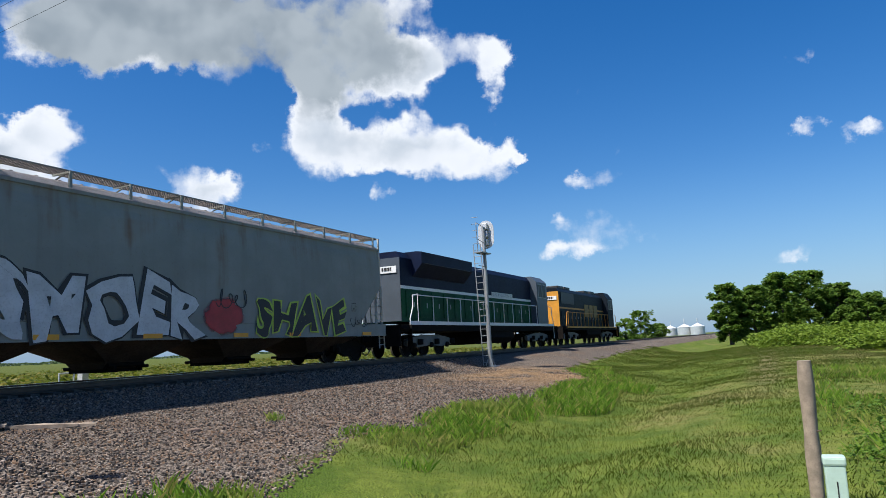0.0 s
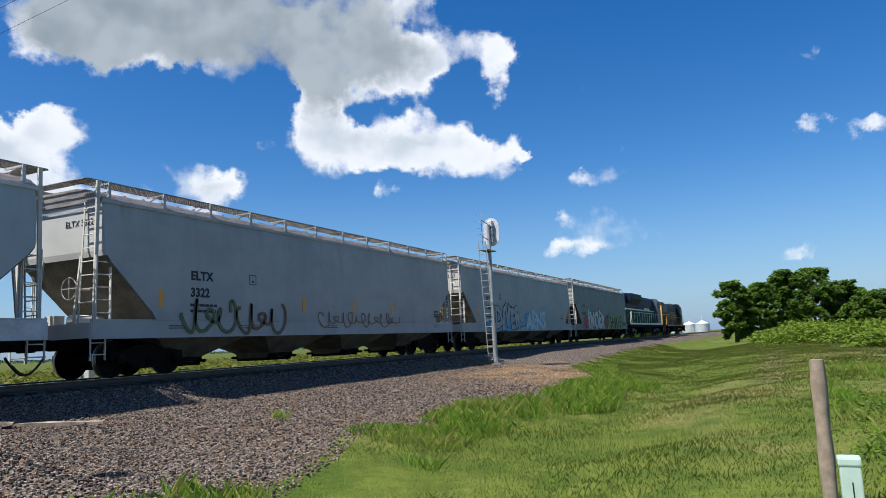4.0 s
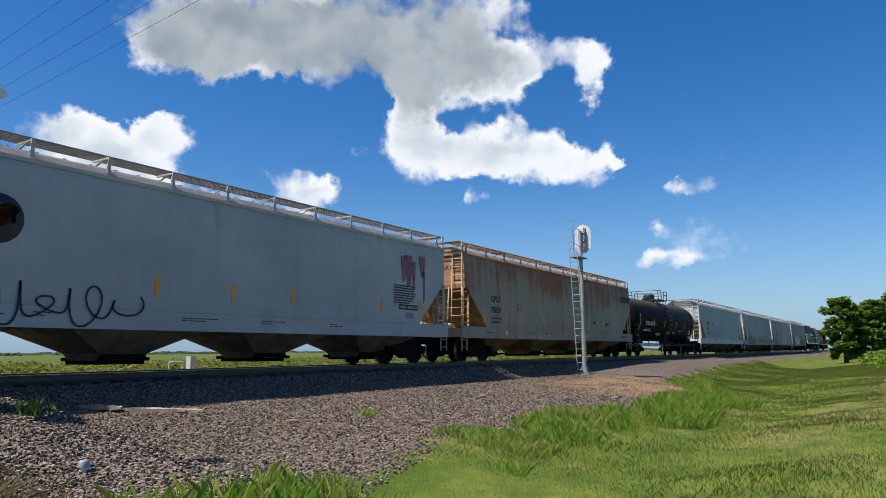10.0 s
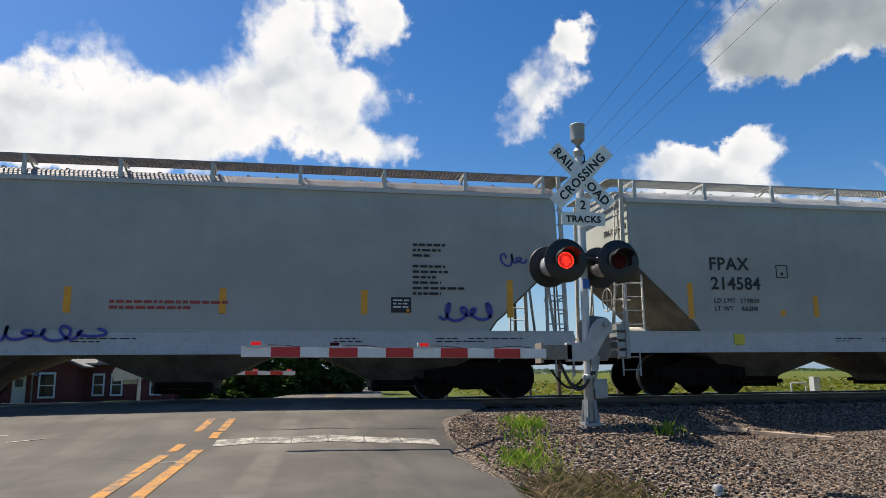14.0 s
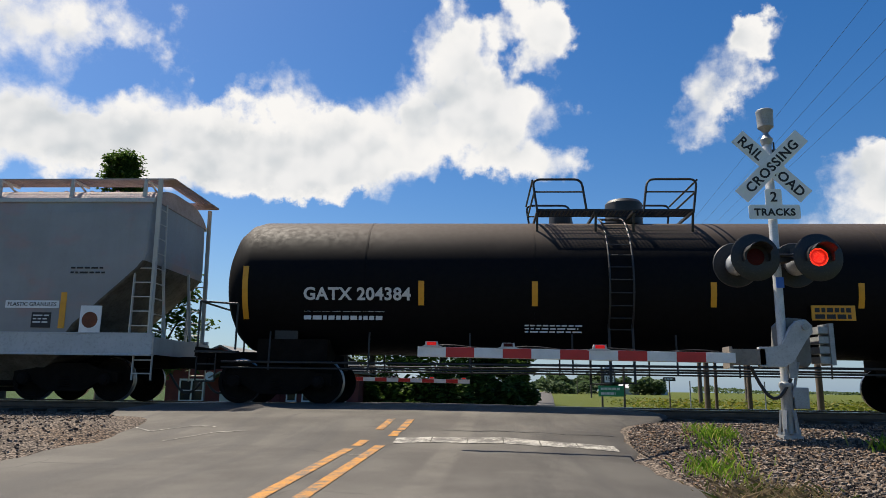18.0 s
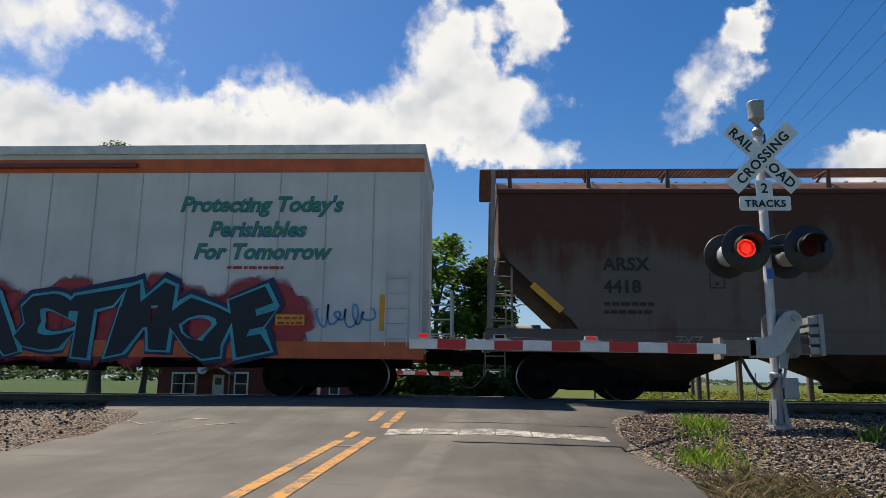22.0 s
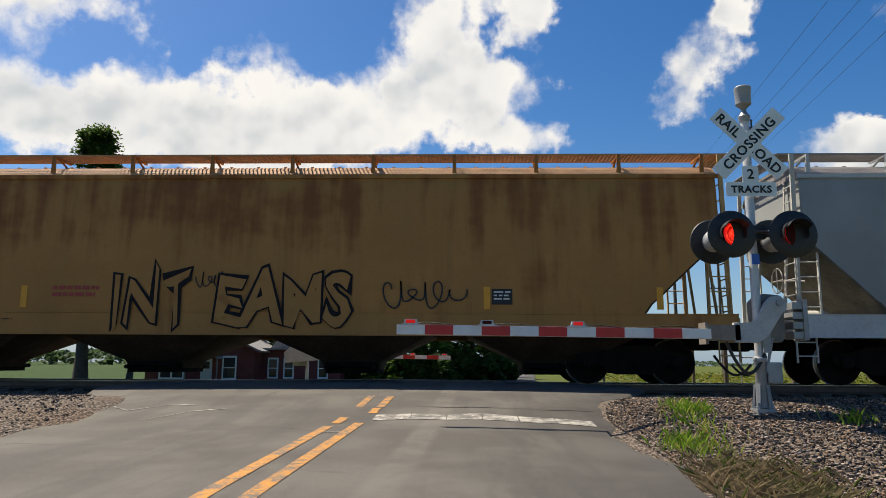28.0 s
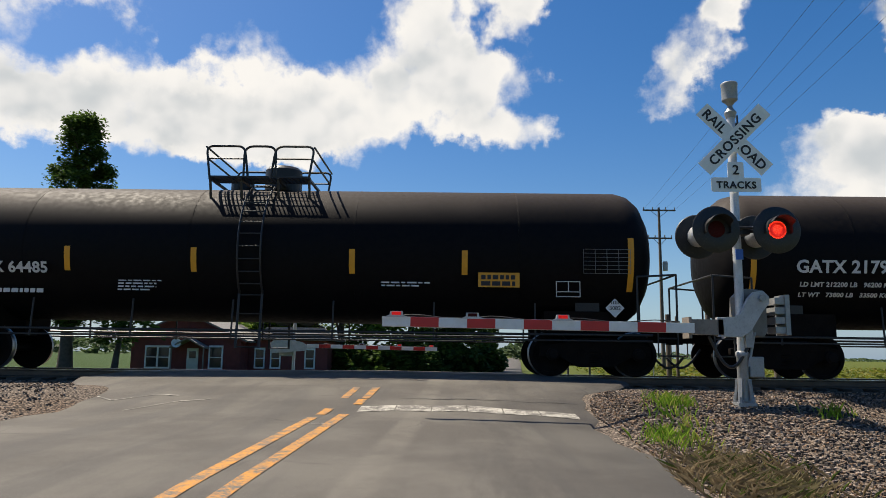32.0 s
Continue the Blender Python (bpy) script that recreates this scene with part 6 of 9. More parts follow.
car, h = hopper("grey covered hopper car with rust along its top", span(7), TAN8, ROOF_TAN, TAN8, END_TAN_SUNLIT, bay=1.72, mat_bay=M_BAY_TAN)
couple(car)
marks(car, "GPLX", "75839", -8.33, 2.5)
bolt_on_end(car, h, "GPLX 75839")
text_bars(car, 8.4, side_y(3.4) - 0.004, 3.72, [1.9], M_INK, 0.36, 0.4, 5, "bold black owner's mark as plain bars")
class_box(car, -5.85, 2.2)
stripes(car, [-8.9, -5.46, -2.99, 0.0, 2.98, 5.27, 9.2], 1.6, 2.15)
data_block(car, 3.65, 2.05)
side_print(car, 5.6, 2.0, [0.7, 0.6, 0.7])
for x in (-6.9, -2.4, 2.6):
    bm = bmesh.new()
    lathe(bm, [(0.08, 0.0), (0.08, 0.01), (0.01, 0.012)], 14, pose(x, -1.538, 1.2, 90))
    part("reflector_disc", bm, M_LETTER_WHITE, car)
sill_print(car, h, 80)

# -- car 9: white-grey hopper with black disc --
GREY9 = car_paint("white_grey_paint", (0.40, 0.415, 0.40), 0.05, (0.2, 0.1, 0.05), 0.22, seed=9)
car, h = hopper("white-grey covered hopper car with reddish paint smears", span(8), GREY9, ROOF_GREY, GREY9, WHITE_END, bay=1.72)
couple(car)
bm = bmesh.new()
box(bm, -8.75, -7.3, side_y(2.8) - 0.004, side_y(2.8) + 0.02, 2.6, 3.02)
part("mark_patch", bm, GREY_PATCH, car, "grey repainted patch")
lettering("BRKX", 0.36, car, -8.62, side_y(2.8) - 0.009, 2.68, M_INK, spacing=1.3)
lettering("66206", 0.38, car, -8.45, side_y(2.3) - 0.004, 2.12, M_INK, fat=0.016, spacing=1.05)
text_bars(car, -8.45, side_y(1.8) - 0.004, 1.92, [1.0, 0.95], M_INK, 0.07, 0.16, 6)
bolt_on_end(car, h, "66206")
class_box(car, -6.75, 2.55)
scrawl(car, -6.0, -2.4, 0.98, 1.9, M_INK, 21, 6, 0.02)
stripes(car, [-6.6, -2.1, 0.17, 2.32, 6.46], 1.75, 2.2)
m = pose(8.9, side_y(1.9) - 0.003, 1.95, 0, 40, 0)
bm = bmesh.new()
box(bm, -0.45, 0.45, -0.004, 0.004, -0.07, 0.07, m)
part("reflector", bm, M_REFLECT_Y, car, "yellow reflective strip")
for x, w, z0, z1 in ((7.7, 0.16, 2.95, 3.75), (8.0, 0.22, 2.8, 3.8), (8.3, 0.13, 2.7, 3.6), (8.85, 0.2, 3.2, 3.85), (8.95, 0.09, 2.3, 3.3)):
    bm = bmesh.new()
    prism(bm, [(x - w, z1), (x + w, z1), (x + w * 0.6, z0), (x - w * 0.4, z0 - 0.15)], side_y(3.2) - 0.003, side_y(3.2) + 0.02)
    part("paint_smear", bm, worn("faded_red_smear", (0.24, 0.10, 0.11), 0.6, 0.0, 5.0, 0.5), car, "faded red paint smear")
side_print(car, 7.1, 2.72, [1.3, 1.25, 1.2, 1.3, 1.3, 1.2, 1.1, 0.9], None, 0.045, 0.085)
bm = bmesh.new()
box(bm, 7.42, 8.6, side_y(1.9) - 0.004, side_y(1.9) + 0.01, 1.87, 2.05)
pl = part("name_plate", bm, M_INK, car, "black plate with white words")
lettering("PLASTIC GRANULES", 0.125, pl, 8.01, side_y(1.9) - 0.008, 1.915, M_LETTER_WHITE, align="CENTER")
side_print(car, 7.8, 1.78, [0.5, 0.5, 0.5], GREY_PATCH, 0.06, 0.07)
sill_print(car, h, 90)

# -- car 10: tan hopper --
TAN10 = car_paint("tan_paint", (0.48, 0.30, 0.125), 0.3, (0.26, 0.115, 0.04), 0.25, (0.22, 0.16, 0.09), seed=10)
car, h = hopper("weathered tan covered hopper car", span(9), TAN10, worn("tan_roof", (0.34, 0.24, 0.15), 0.8, 0.0, 3.0), TAN10, END_TAN_SUNLIT, bay=1.5, mat_bay=M_BAY_TAN)
couple(car)
bm = bmesh.new()
box(bm, -8.0, -6.9, side_y(2.8) - 0.004, side_y(2.8) + 0.02, 2.7, 3.05)
part("mark_patch", bm, worn("blue_grey_patch", (0.24, 0.28, 0.31), 0.6), car, "blue-grey repainted patch")
lettering("BRKX", 0.32, car, -7.9, side_y(2.8) - 0.009, 2.76, M_INK, spacing=1.2)
lettering("66974", 0.36, car, -7.95, side_y(2.4) - 0.004, 2.28, M_INK, fat=0.014)
text_bars(car, -7.9, side_y(2.0) - 0.004, 2.1, [1.0, 0.95], RED_INK, 0.07, 0.16, 8)
class_box(car, -6.3, 2.7)
bm = bmesh.new()
box(bm, 7.3, 8.0, side_y(2.3) - 0.004, side_y(2.3) + 0.01, 2.22, 2.5)
part("notice_patch", bm, worn("pale_green_patch", (0.42, 0.45, 0.36), 0.6), car)
data_block(car, 6.3, 2.0)
scrawl(car, -4.5, -2.5, 1.2, 1.5, M_INK, 31, 7, 0.012)
scrawl(car, 3.4, 4.3, 1.15, 1.45, M_INK, 32, 3, 0.012)
for x in (-8.0, -2.0, 1.2, 5.2, 8.6):
    stripes(car, [x], 1.1, 1.24, 0.55, y=-1.575)
side_print(car, 2.0, 1.95, [1.8, 1.8], RED_INK, 0.06, 0.11)
side_print(car, 7.2, 3.0, [0.7, 0.5], RED_INK, 0.05, 0.1)
sill_print(car, h, 100)

# -- cars 11, 12, 13: pale greenish-grey hoppers in one colour --
PALE = car_paint("pale_sage_paint", (0.35, 0.365, 0.335), 0.0, (0.2, 0.16, 0.1), 0.13, seed=11)
PALE_SILL = worn("pale_sill", (0.44, 0.46, 0.46), 0.5, 0.0, 2.0, 0.12)
for k, (num, tag) in enumerate((("214584", 0), ("215295", 1), ("215091", 2))):
    i = 10 + k
    car, h = hopper(("clean pale grey covered hopper car", "pale grey covered hopper car with purple and black scrawls", "clean pale grey covered hopper car")[k], span(i), PALE, ROOF_GREY if k else worn("pale_roof", (0.40, 0.40, 0.38), 0.7), PALE_SILL, WHITE_END, bay=1.72, eave=4.42)
    couple(car)
    o = -0.2 if k else 0.0
    lettering("FPAX", 0.40, car, -8.1 + o, side_y(2.9) - 0.004, 2.82, M_INK, fat=0.008, spacing=1.1)
    lettering(num, 0.40, car, -8.08 + o, side_y(2.5) - 0.004, 2.37, M_INK, fat=0.008, spacing=1.05)
    lettering("LD LMT  219800", 0.15, car, -8.03 + o, side_y(2.1) - 0.004, 2.06, M_INK, spacing=1.1)
    lettering("LT WT    66200", 0.15, car, -8.03 + o, side_y(2.0) - 0.004, 1.88, M_INK, spacing=1.1)
    class_box(car, -6.4 + o, 2.65)
    stripes(car, [-5.43 + o, -2.64 + o, 0.15, 3.0, 5.8], 1.75, 2.25)
    stripes(car, [-8.6 + o, 8.9], 1.7, 2.5)
    for x in (-6.3, -2.8, 3.2, 6.9):
        bm = bmesh.new()
        lathe(bm, [(0.07, 0.0), (0.07, 0.008), (0.01, 0.01)], 14, pose(x + o, side_y(1.85) + 0.002, 1.84, 90))
        part("yellow_dot", bm, M_REFLECT_Y, car)
    side_print(car, 0.9, 2.0, [2.2, 1.5], RED_INK, 0.06, 0.11)
    data_block(car, 6.35, 1.95)
    side_print(car, 6.8, 3.25, [0.7, 0.6, 0.4, 0.0, 0.7, 0.75, 0.5, 0.6, 1.1, 0.6], None, 0.05, 0.115)
    class_box(car, -1.7, 1.75)
    bolt_on_end(car, h, "FPAX " + num)
    sill_print(car, h, 110 + k * 9)
    bm = bmesh.new()
    box(bm, -7.6, -7.35, -1.57, -1.54, 1.12, 1.36)
    part("sill_plate", bm, colour_of("yellow_green_tag", (0.55, 0.50, 0.05)), car)
    if tag == 1:
        graffiti(car, "COTO", -5.55, -4.15, 1.78, 2.25, PALE, M_INK, y=-1.566, fat=0.012, wob=0.8, seed=5.0)
        scrawl(car, -1.3, 1.0, 1.2, 1.5, BLUE_TAG, 41, 6, 0.028)
        scrawl(car, 7.3, 8.6, 1.6, 2.0, BLUE_TAG, 42, 4, 0.03)
        scrawl(car, 8.7, 9.3, 2.8, 3.1, BLUE_TAG, 43, 3, 0.02)

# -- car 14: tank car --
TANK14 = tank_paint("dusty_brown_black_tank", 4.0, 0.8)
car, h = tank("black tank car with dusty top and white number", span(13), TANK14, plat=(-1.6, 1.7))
couple(car)
dress_tank(car, h, "GATX 204384", -6.5, 2.15, 0.36, [-7.75, -4.04, -1.7, 1.9, 4.8, 7.6], [(-1.9, 1.75, [1.2, 1.2, 1.1, 1.2])], False, 3.8)

# -- car 15: white hopper with blue letters --
PINKISH = car_paint("pinkish_white_paint", (0.29, 0.295, 0.295), 0.05, (0.3, 0.16, 0.12), 0.2, seed=15, pale=0.35)
car, h = hopper("chalky white covered hopper car with blue graffiti letters", span(14), PINKISH, worn("pinkish_roof", (0.40, 0.31, 0.28), 0.8, 0.0, 3.0), PALE_SILL, WHITE_END, bay=1.72)
couple(car)
bm = bmesh.new()
box(bm, -7.98, -6.8, side_y(2.6) - 0.004, side_y(2.6) + 0.02, 2.38, 2.68)
part("mark_patch", bm, GREY_PATCH, car, "grey repainted patch")
lettering("BRKX", 0.28, car, -7.94, side_y(2.5) - 0.009, 2.43, M_INK, spacing=1.3)
lettering("62174", 0.34, car, -7.92, side_y(2.1) - 0.004, 1.98, M_INK, fat=0.016)
lettering("LD LMT  219800", 0.12, car, -7.92, side_y(1.75) - 0.004, 1.68, M_INK, spacing=1.1)
lettering("LT WT    66200", 0.12, car, -7.92, side_y(1.6) - 0.004, 1.53, M_INK, spacing=1.1)
class_box(car, -6.4, 2.3)
stripes(car, [-6.45, -2.65, 2.87, 6.55], 1.9, 2.35)
stripes(car, [-8.25, 8.46], 1.5, 2.35)
scrawl(car, -5.2, -4.2, 1.5, 1.85, M_INK, 51, 6, 0.014)
scrawl(car, -5.1, -4.1, 1.25, 1.45, M_INK, 52, 5, 0.014)
spray(car, 0.5, 1.3, 2.75, 0.36, SKY_SPRAY, 53, lobes=7)
spray(car, 2.6, 1.45, 0.55, 0.42, RED_SPRAY, 54, -1.5645)
spray(car, -1.6, 1.3, 0.5, 0.35, RED_SPRAY, 55, -1.5645)
graffiti(car, "MERK", -1.5, 2.7, 1.0, 1.95, NAVY_SPRAY, M_LETTER_WHITE, fat=0.05, wob=1.0, seed=6.0, block=NAVY_SPRAY)
lettering("NYM.", 0.3, car, 2.9, -1.575, 1.62, M_INK, shear=0.1)
side_print(car, 4.95, 2.0, [0.6, 0.55, 0.5], None, 0.07, 0.1)
bm = bmesh.new()
box(bm, 7.2, 8.37, side_y(2.0) - 0.004, side_y(2.0) + 0.01, 1.92, 2.08)
pl = part("name_plate", bm, M_SIGN_WHITE, car, "white plate with black frame and words")
lettering("PLASTIC GRANULES", 0.12, pl, 7.785, side_y(2.0) - 0.008, 1.96, M_INK, align="CENTER")
data_block(car, 7.8, 1.67)
side_print(car, -0.8, 2.85, [0.9, 1.1, 1.0, 1.3], None, 0.035, 0.12)
side_print(car, 8.55, 2.8, [0.7, 0.75], None, 0.035, 0.1)
bm = bmesh.new()
box(bm, 8.85, 9.3, side_y(1.6) - 0.006, side_y(1.6) + 0.02, 1.42, 1.98)
part("logo_patch", bm, M_SIGN_WHITE, car, "white patch with a brown disc")
bm = bmesh.new()
lathe(bm, [(0.17, 0.0), (0.17, 0.008), (0.01, 0.01)], 18, pose(9.07, side_y(1.6) - 0.006, 1.68, 90))
part("logo_disc", bm, RUSTY, car)
sill_print(car, h, 150)

# -- car 16: brown-grey hopper --
BROWN16 = car_paint("brown_grey_paint", (0.135, 0.112, 0.092), 0.75, (0.085, 0.027, 0.014), 0.25, seed=16, high=0.16)
ROOF16 = worn("rust_red_roof", (0.20, 0.10, 0.07), 0.8, 0.0, 3.0, 0.35)
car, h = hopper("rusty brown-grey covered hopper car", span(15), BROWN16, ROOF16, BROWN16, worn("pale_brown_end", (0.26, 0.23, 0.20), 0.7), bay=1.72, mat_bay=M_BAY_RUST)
couple(car)
marks(car, "ARSX", "4418", -8.05, 2.62, 0.36)
class_box(car, -5.93, 2.25)
data_block(car, 3.75, 2.15)
stripes(car, [-1.9, 1.55, 4.83, 8.7], 1.7, 2.15)
m = pose(-9.2, side_y(2.0) - 0.003, 2.05, 0, 42, 0)
bm = bmesh.new()
box(bm, -0.4, 0.4, -0.004, 0.004, -0.07, 0.07, m)
part("reflector", bm, M_REFLECT_Y, car, "yellow reflective strip")
spray(car, 0.15, 2.1, 0.16, 0.12, PINK_SPRAY, 61)
lettering("ZYZ", 0.3, car, -6.7, -1.572, 1.08, worn("faint_chalk", (0.30, 0.26, 0.22), 0.8), shear=0.1)
side_print(car, -2.2, 2.1, [1.2, 0.9], None, 0.03, 0.07)
side_print(car, 7.3, 2.35, [0.6, 0.55, 0.5], None, 0.05, 0.1)
side_print(car, 1.75, 2.25, [0.6, 0.8], None, 0.03, 0.07)

# -- car 17: white refrigerator car --
def reefer():
    length = span(16)
    car = thing("refrigerator_car", "white refrigerator car with orange bands and bright graffiti", "train car", "cars of the freight train")
    half = length / 2
    h = half - 0.72
    seam = worn("reefer_seam", (0.46, 0.45, 0.42), 0.7)
    rusty_bar = worn("rusty_white_bar", (0.50, 0.46, 0.40), 0.7, 0.0, 6.0, 0.3)
    white = car_paint("reefer_white", (0.63, 0.62, 0.57), 0.04, (0.3, 0.2, 0.12), 0.16, seed=17)
    bm = bmesh.new()
    box(bm, -h, h, -1.5, 1.5, 1.0, 5.14)
    body = part("body", bm, white, car)
    bm = bmesh.new()
    prism(bm, [(-h - 0.03, 5.13), (h + 0.03, 5.13), (h + 0.03, 5.32), (-h - 0.03, 5.32)], -1.56, 1.56)
    part("roof_edge", bm, worn("pale_roof_edge", (0.6, 0.6, 0.58), 0.6), car)
    bm = bmesh.new()
    loft(bm, [[(x, y, z) for y, z in ((-1.5, 5.32), (1.5, 5.32), (0.5, 5.42), (-0.5, 5.42))] for x in (-h, h)])
    part("roof", bm, worn("white_roof", (0.55, 0.55, 0.53), 0.6), car)
    for s in (-1, 1):
        bm = bmesh.new()
        box(bm, -h - 0.01, h + 0.01, s * 1.50, s * 1.515, 4.72, 5.02)
        part("upper_band", bm, ORANGE, car, "orange-red upper band")
        bm = bmesh.new()
        box(bm, -h - 0.05, h + 0.05, s * 1.47, s * 1.56, 0.78, 1.12)
        part("side_sill", bm, ORANGE, car, "orange-red side sill")
    # side posts between sheets
    n = 24
    for k in range(n + 1):
        x = -h + 0.05 + k * (2 * h - 0.1) / n
        if -2.0 < x < 2.5:
            continue
        bm = bmesh.new()
        box(bm, x - 0.011, x + 0.011, -1.512, -1.5, 1.12, 4.72)
        part("sheet_seam", bm, seam, body)
    # plug door with its bars
    bm = bmesh.new()
    box(bm, -1.75, 2.2, -1.56, -1.5, 1.25, 4.75)
    door = part("plug_door", bm, white, car, "white sliding plug door")
    for x in (-1.72, -1.0, -0.85, 0.35, 0.5, 1.3, 1.45, 2.15):
        bm = bmesh.new()
        bar(bm, (x, -1.59, 1.2), (x, -1.59, 4.85), 0.022, 8)
        part("locking_bar", bm, rusty_bar, door)
    for z in (1.35, 2.15, 2.75, 3.4, 3.9):
        bm = bmesh.new()
        box(bm, -1.75, 2.2, -1.578, -1.56, z, z + 0.05)
        part("door_rib", bm, rusty_bar, door)
    bm = bmesh.new()
    box(bm, 0.1, 0.6, -1.63, -1.58, 1.9, 2.7)
    gb = part("gear_box", bm, white, door)
    bm = bmesh.new()
    bar(bm, (0.45, -1.68, 1.8), (0.45, -1.68, 2.45), 0.03, 8)
    part("door_lever", bm, RED_SPRAY, gb, "red door lever")
    for z in (4.82, 1.12):
        bm = bmesh.new()
        box(bm, -2.3, 5.9 if z > 4 else 2.6, -1.62, -1.5, z, z + 0.09)
        part("door_track", bm, worn("dark_red_track", (0.20, 0.045, 0.03), 0.6), car)
    text_bars(car, -0.55, -1.585, 4.52, [1.2], RED_INK, 0.2, 0.3, 3, "red name as plain bars")
    lettering("OPENING", 0.13, car, -0.95, -1.585, 3.72, RED_INK)
    lettering("H  11-3", 0.12, car, -0.85, -1.585, 3.57, RED_INK)
    lettering("W  12-0", 0.12, car, -0.85, -1.585, 3.43, RED_INK)
    lettering("CLOSE AND LOCK DOOR    BEFORE MOVING CAR", 0.10, car, 0.2, -1.585, 2.62, RED_INK, align="CENTER")
    for x, z, w, hh in ((-0.6, 1.85, 0.34, 0.3), (-2.55, 3.35, 0.34, 0.32), (9.1, 1.45, 0.6, 0.22)):
        bm = bmesh.new()
        box(bm, x, x + w, -1.57, -1.5, z, z + hh)
        p = part("warning_plate", bm, M_REFLECT_Y, car, "yellow plate with bars of print")
        text_bars(p, x + 0.04, -1.575, z + hh - 0.05, [w - 0.08] * 2, RED_INK, 0.05, 0.1, 3)
    # slogan
    cols = (colour_of("slogan_green", (0.03, 0.25, 0.10)), colour_of("slogan_blue", (0.03, 0.10, 0.38)), colour_of("slogan_orange", (0.55, 0.17, 0.02)))
    for words, x, z, m in (("Protecting Today's", 6.9, 3.86, 0), ("Perishables", 7.55, 3.32, 0), ("For Tomorrow", 7.26, 2.84, 0)):
        lettering(words, 0.46, car, x, -1.512, z, cols[1], shear=0.25, fat=0.018)
        t = text_mesh(words, 0.46, cols[0], "LEFT", 0.003, 0.006, 0.25)
        o = part("lettering", t, cols[0], car)
        o.matrix_basis = pose(x + 0.01, -1.517, z + 0.012, 90)
    text_bars(car, 8.0, -1.512, 2.68, [1.2], RED_INK, 0.06, 0.1, 8)
    # owner's emblem in plain shapes
    bm = bmesh.new()
    pts = [(-8.93, 4.38), (-9.12, 4.38), (-9.85, 4.38)]
    for k in range(9):
        a = radians(90 + 22.5 * k)
        pts.append((-9.86 + 0.48 * math.cos(a), 3.90 + 0.48 * math.sin(a)))
    pts += [(-9.6, 3.42), (-9.5, 3.9), (-9.35, 3.9), (-9.4, 3.42), (-9.12, 3.42)]
    prism(bm, [(x, z) for x, z in pts], -1.515, -1.5)
    e = part("emblem", bm, ORANGE, car, "orange emblem of plain shapes")
    bm = bmesh.new()
    for k in range(3):
        m = pose(-9.85, -1.52, 3.9, 0, 60 * k, 0)
        box(bm, -0.26, 0.26, -0.004, 0.004, -0.025, 0.025, m)
    part("emblem_star", bm, white, e)
    text_bars(car, -10.85, -1.512, 3.24, [2.85], RED_INK, 0.28, 0.4, 4, "bold red owner's name as plain bars")
    text_bars(car, -10.3, -1.512, 2.84, [1.5], RED_INK, 0.07, 0.1, 5)
    lettering("CRYX", 0.36, car, -10.0, -1.512, 2.33, RED_INK, fat=0.012)
    lettering("5534", 0.36, car, -9.95, -1.512, 1.86, RED_INK, fat=0.012)
    lettering("LD LMT  177200", 0.13, car, -9.9, -1.512, 1.46, RED_INK)
    lettering("LT WT   108800", 0.13, car, -9.9, -1.512, 1.28, RED_INK)
    # graffiti
    rnd = random.Random(9)
    for k in range(15):
        spray(car, -11.0 + 0.22 * k + rnd.uniform(-0.1, 0.1), 1.75 + rnd.uniform(-0.45, 0.5), 0.22, 0.22, PINK_SPRAY if k % 3 else RED_SPRAY, 200 + k, -1.5175 - 0.0004 * k)
    for k in range(11):
        spray(car, -8.9 + 0.62 * k, 1.75 + 0.2 * math.sin(k), 0.72, 0.75, ORANGE if k % 2 else RED_SPRAY, 230 + k, -1.5245 - 0.0004 * k)
    for k in range(6):
        spray(car, -2.2 + 0.3 * k, 1.75 + rnd.uniform(-0.4, 0.4), 0.36, 0.4, PINK_SPRAY if k % 2 else RED_SPRAY, 250 + k, -1.5295 - 0.0004 * k)
    graffiti(car, "THEW", -8.35, -2.85, 0.80, 2.1, TEAL, NAVY_SPRAY, y=-1.568, fat=0.06, wob=0.9, seed=7.0, block=NAVY_SPRAY)
    for k in range(12):
        spray(car, 2.3 + 0.62 * k, 1.5 + 0.18 * math.sin(2 * k), 0.7, 0.72, RED_SPRAY, 270 + k, -1.5245 - 0.0004 * k)
    graffiti(car, "ACTMOE", 2.5, 9.0, 0.82, 2.15, colour_of("black_blue_spray", (0.006, 0.012, 0.02)), TEAL, y=-1.568, fat=0.06, wob=1.2, seed=8.0, block=NAVY_SPRAY)
    scrawl(car, 9.9, 11.2, 1.4, 1.9, SKY_SPRAY, 71, 6, 0.02, -1.52)
    stripes(car, [-11.4, -2.05, 2.35, 11.3], 1.35, 2.1, y=-1.515)
    # end gear: cooling unit and ladders
    bm = bmesh.new()
    box(bm, -h - 0.32, -h, -1.2, 1.2, 2.2, 4.9)
    bevelled(bm, 0.08)
    part("cooling_unit", bm, white, car)
    bm = bmesh.new()
    for k in range(12):
        box(bm, -h - 0.34, -h - 0.32, -0.9, 0.9, 2.5 + k * 0.12, 2.55 + k * 0.12)
    g = part("cooling_grille", bm, M_BLACK, car)
    g["kind"] = "stuff"
    for s in (-1, 1):
        ladder(car, s * (h - 0.75), s * (h - 0.3), -1.54, 1.05, 2.6, white, 5)
        bm = bmesh.new()
        box(bm, s * (h + 0.05), s * (h + 0.62), -1.45, 1.45, 1.0, 1.06)
        part("end_platform", bm, M_UNDER, car)
        bm = bmesh.new()
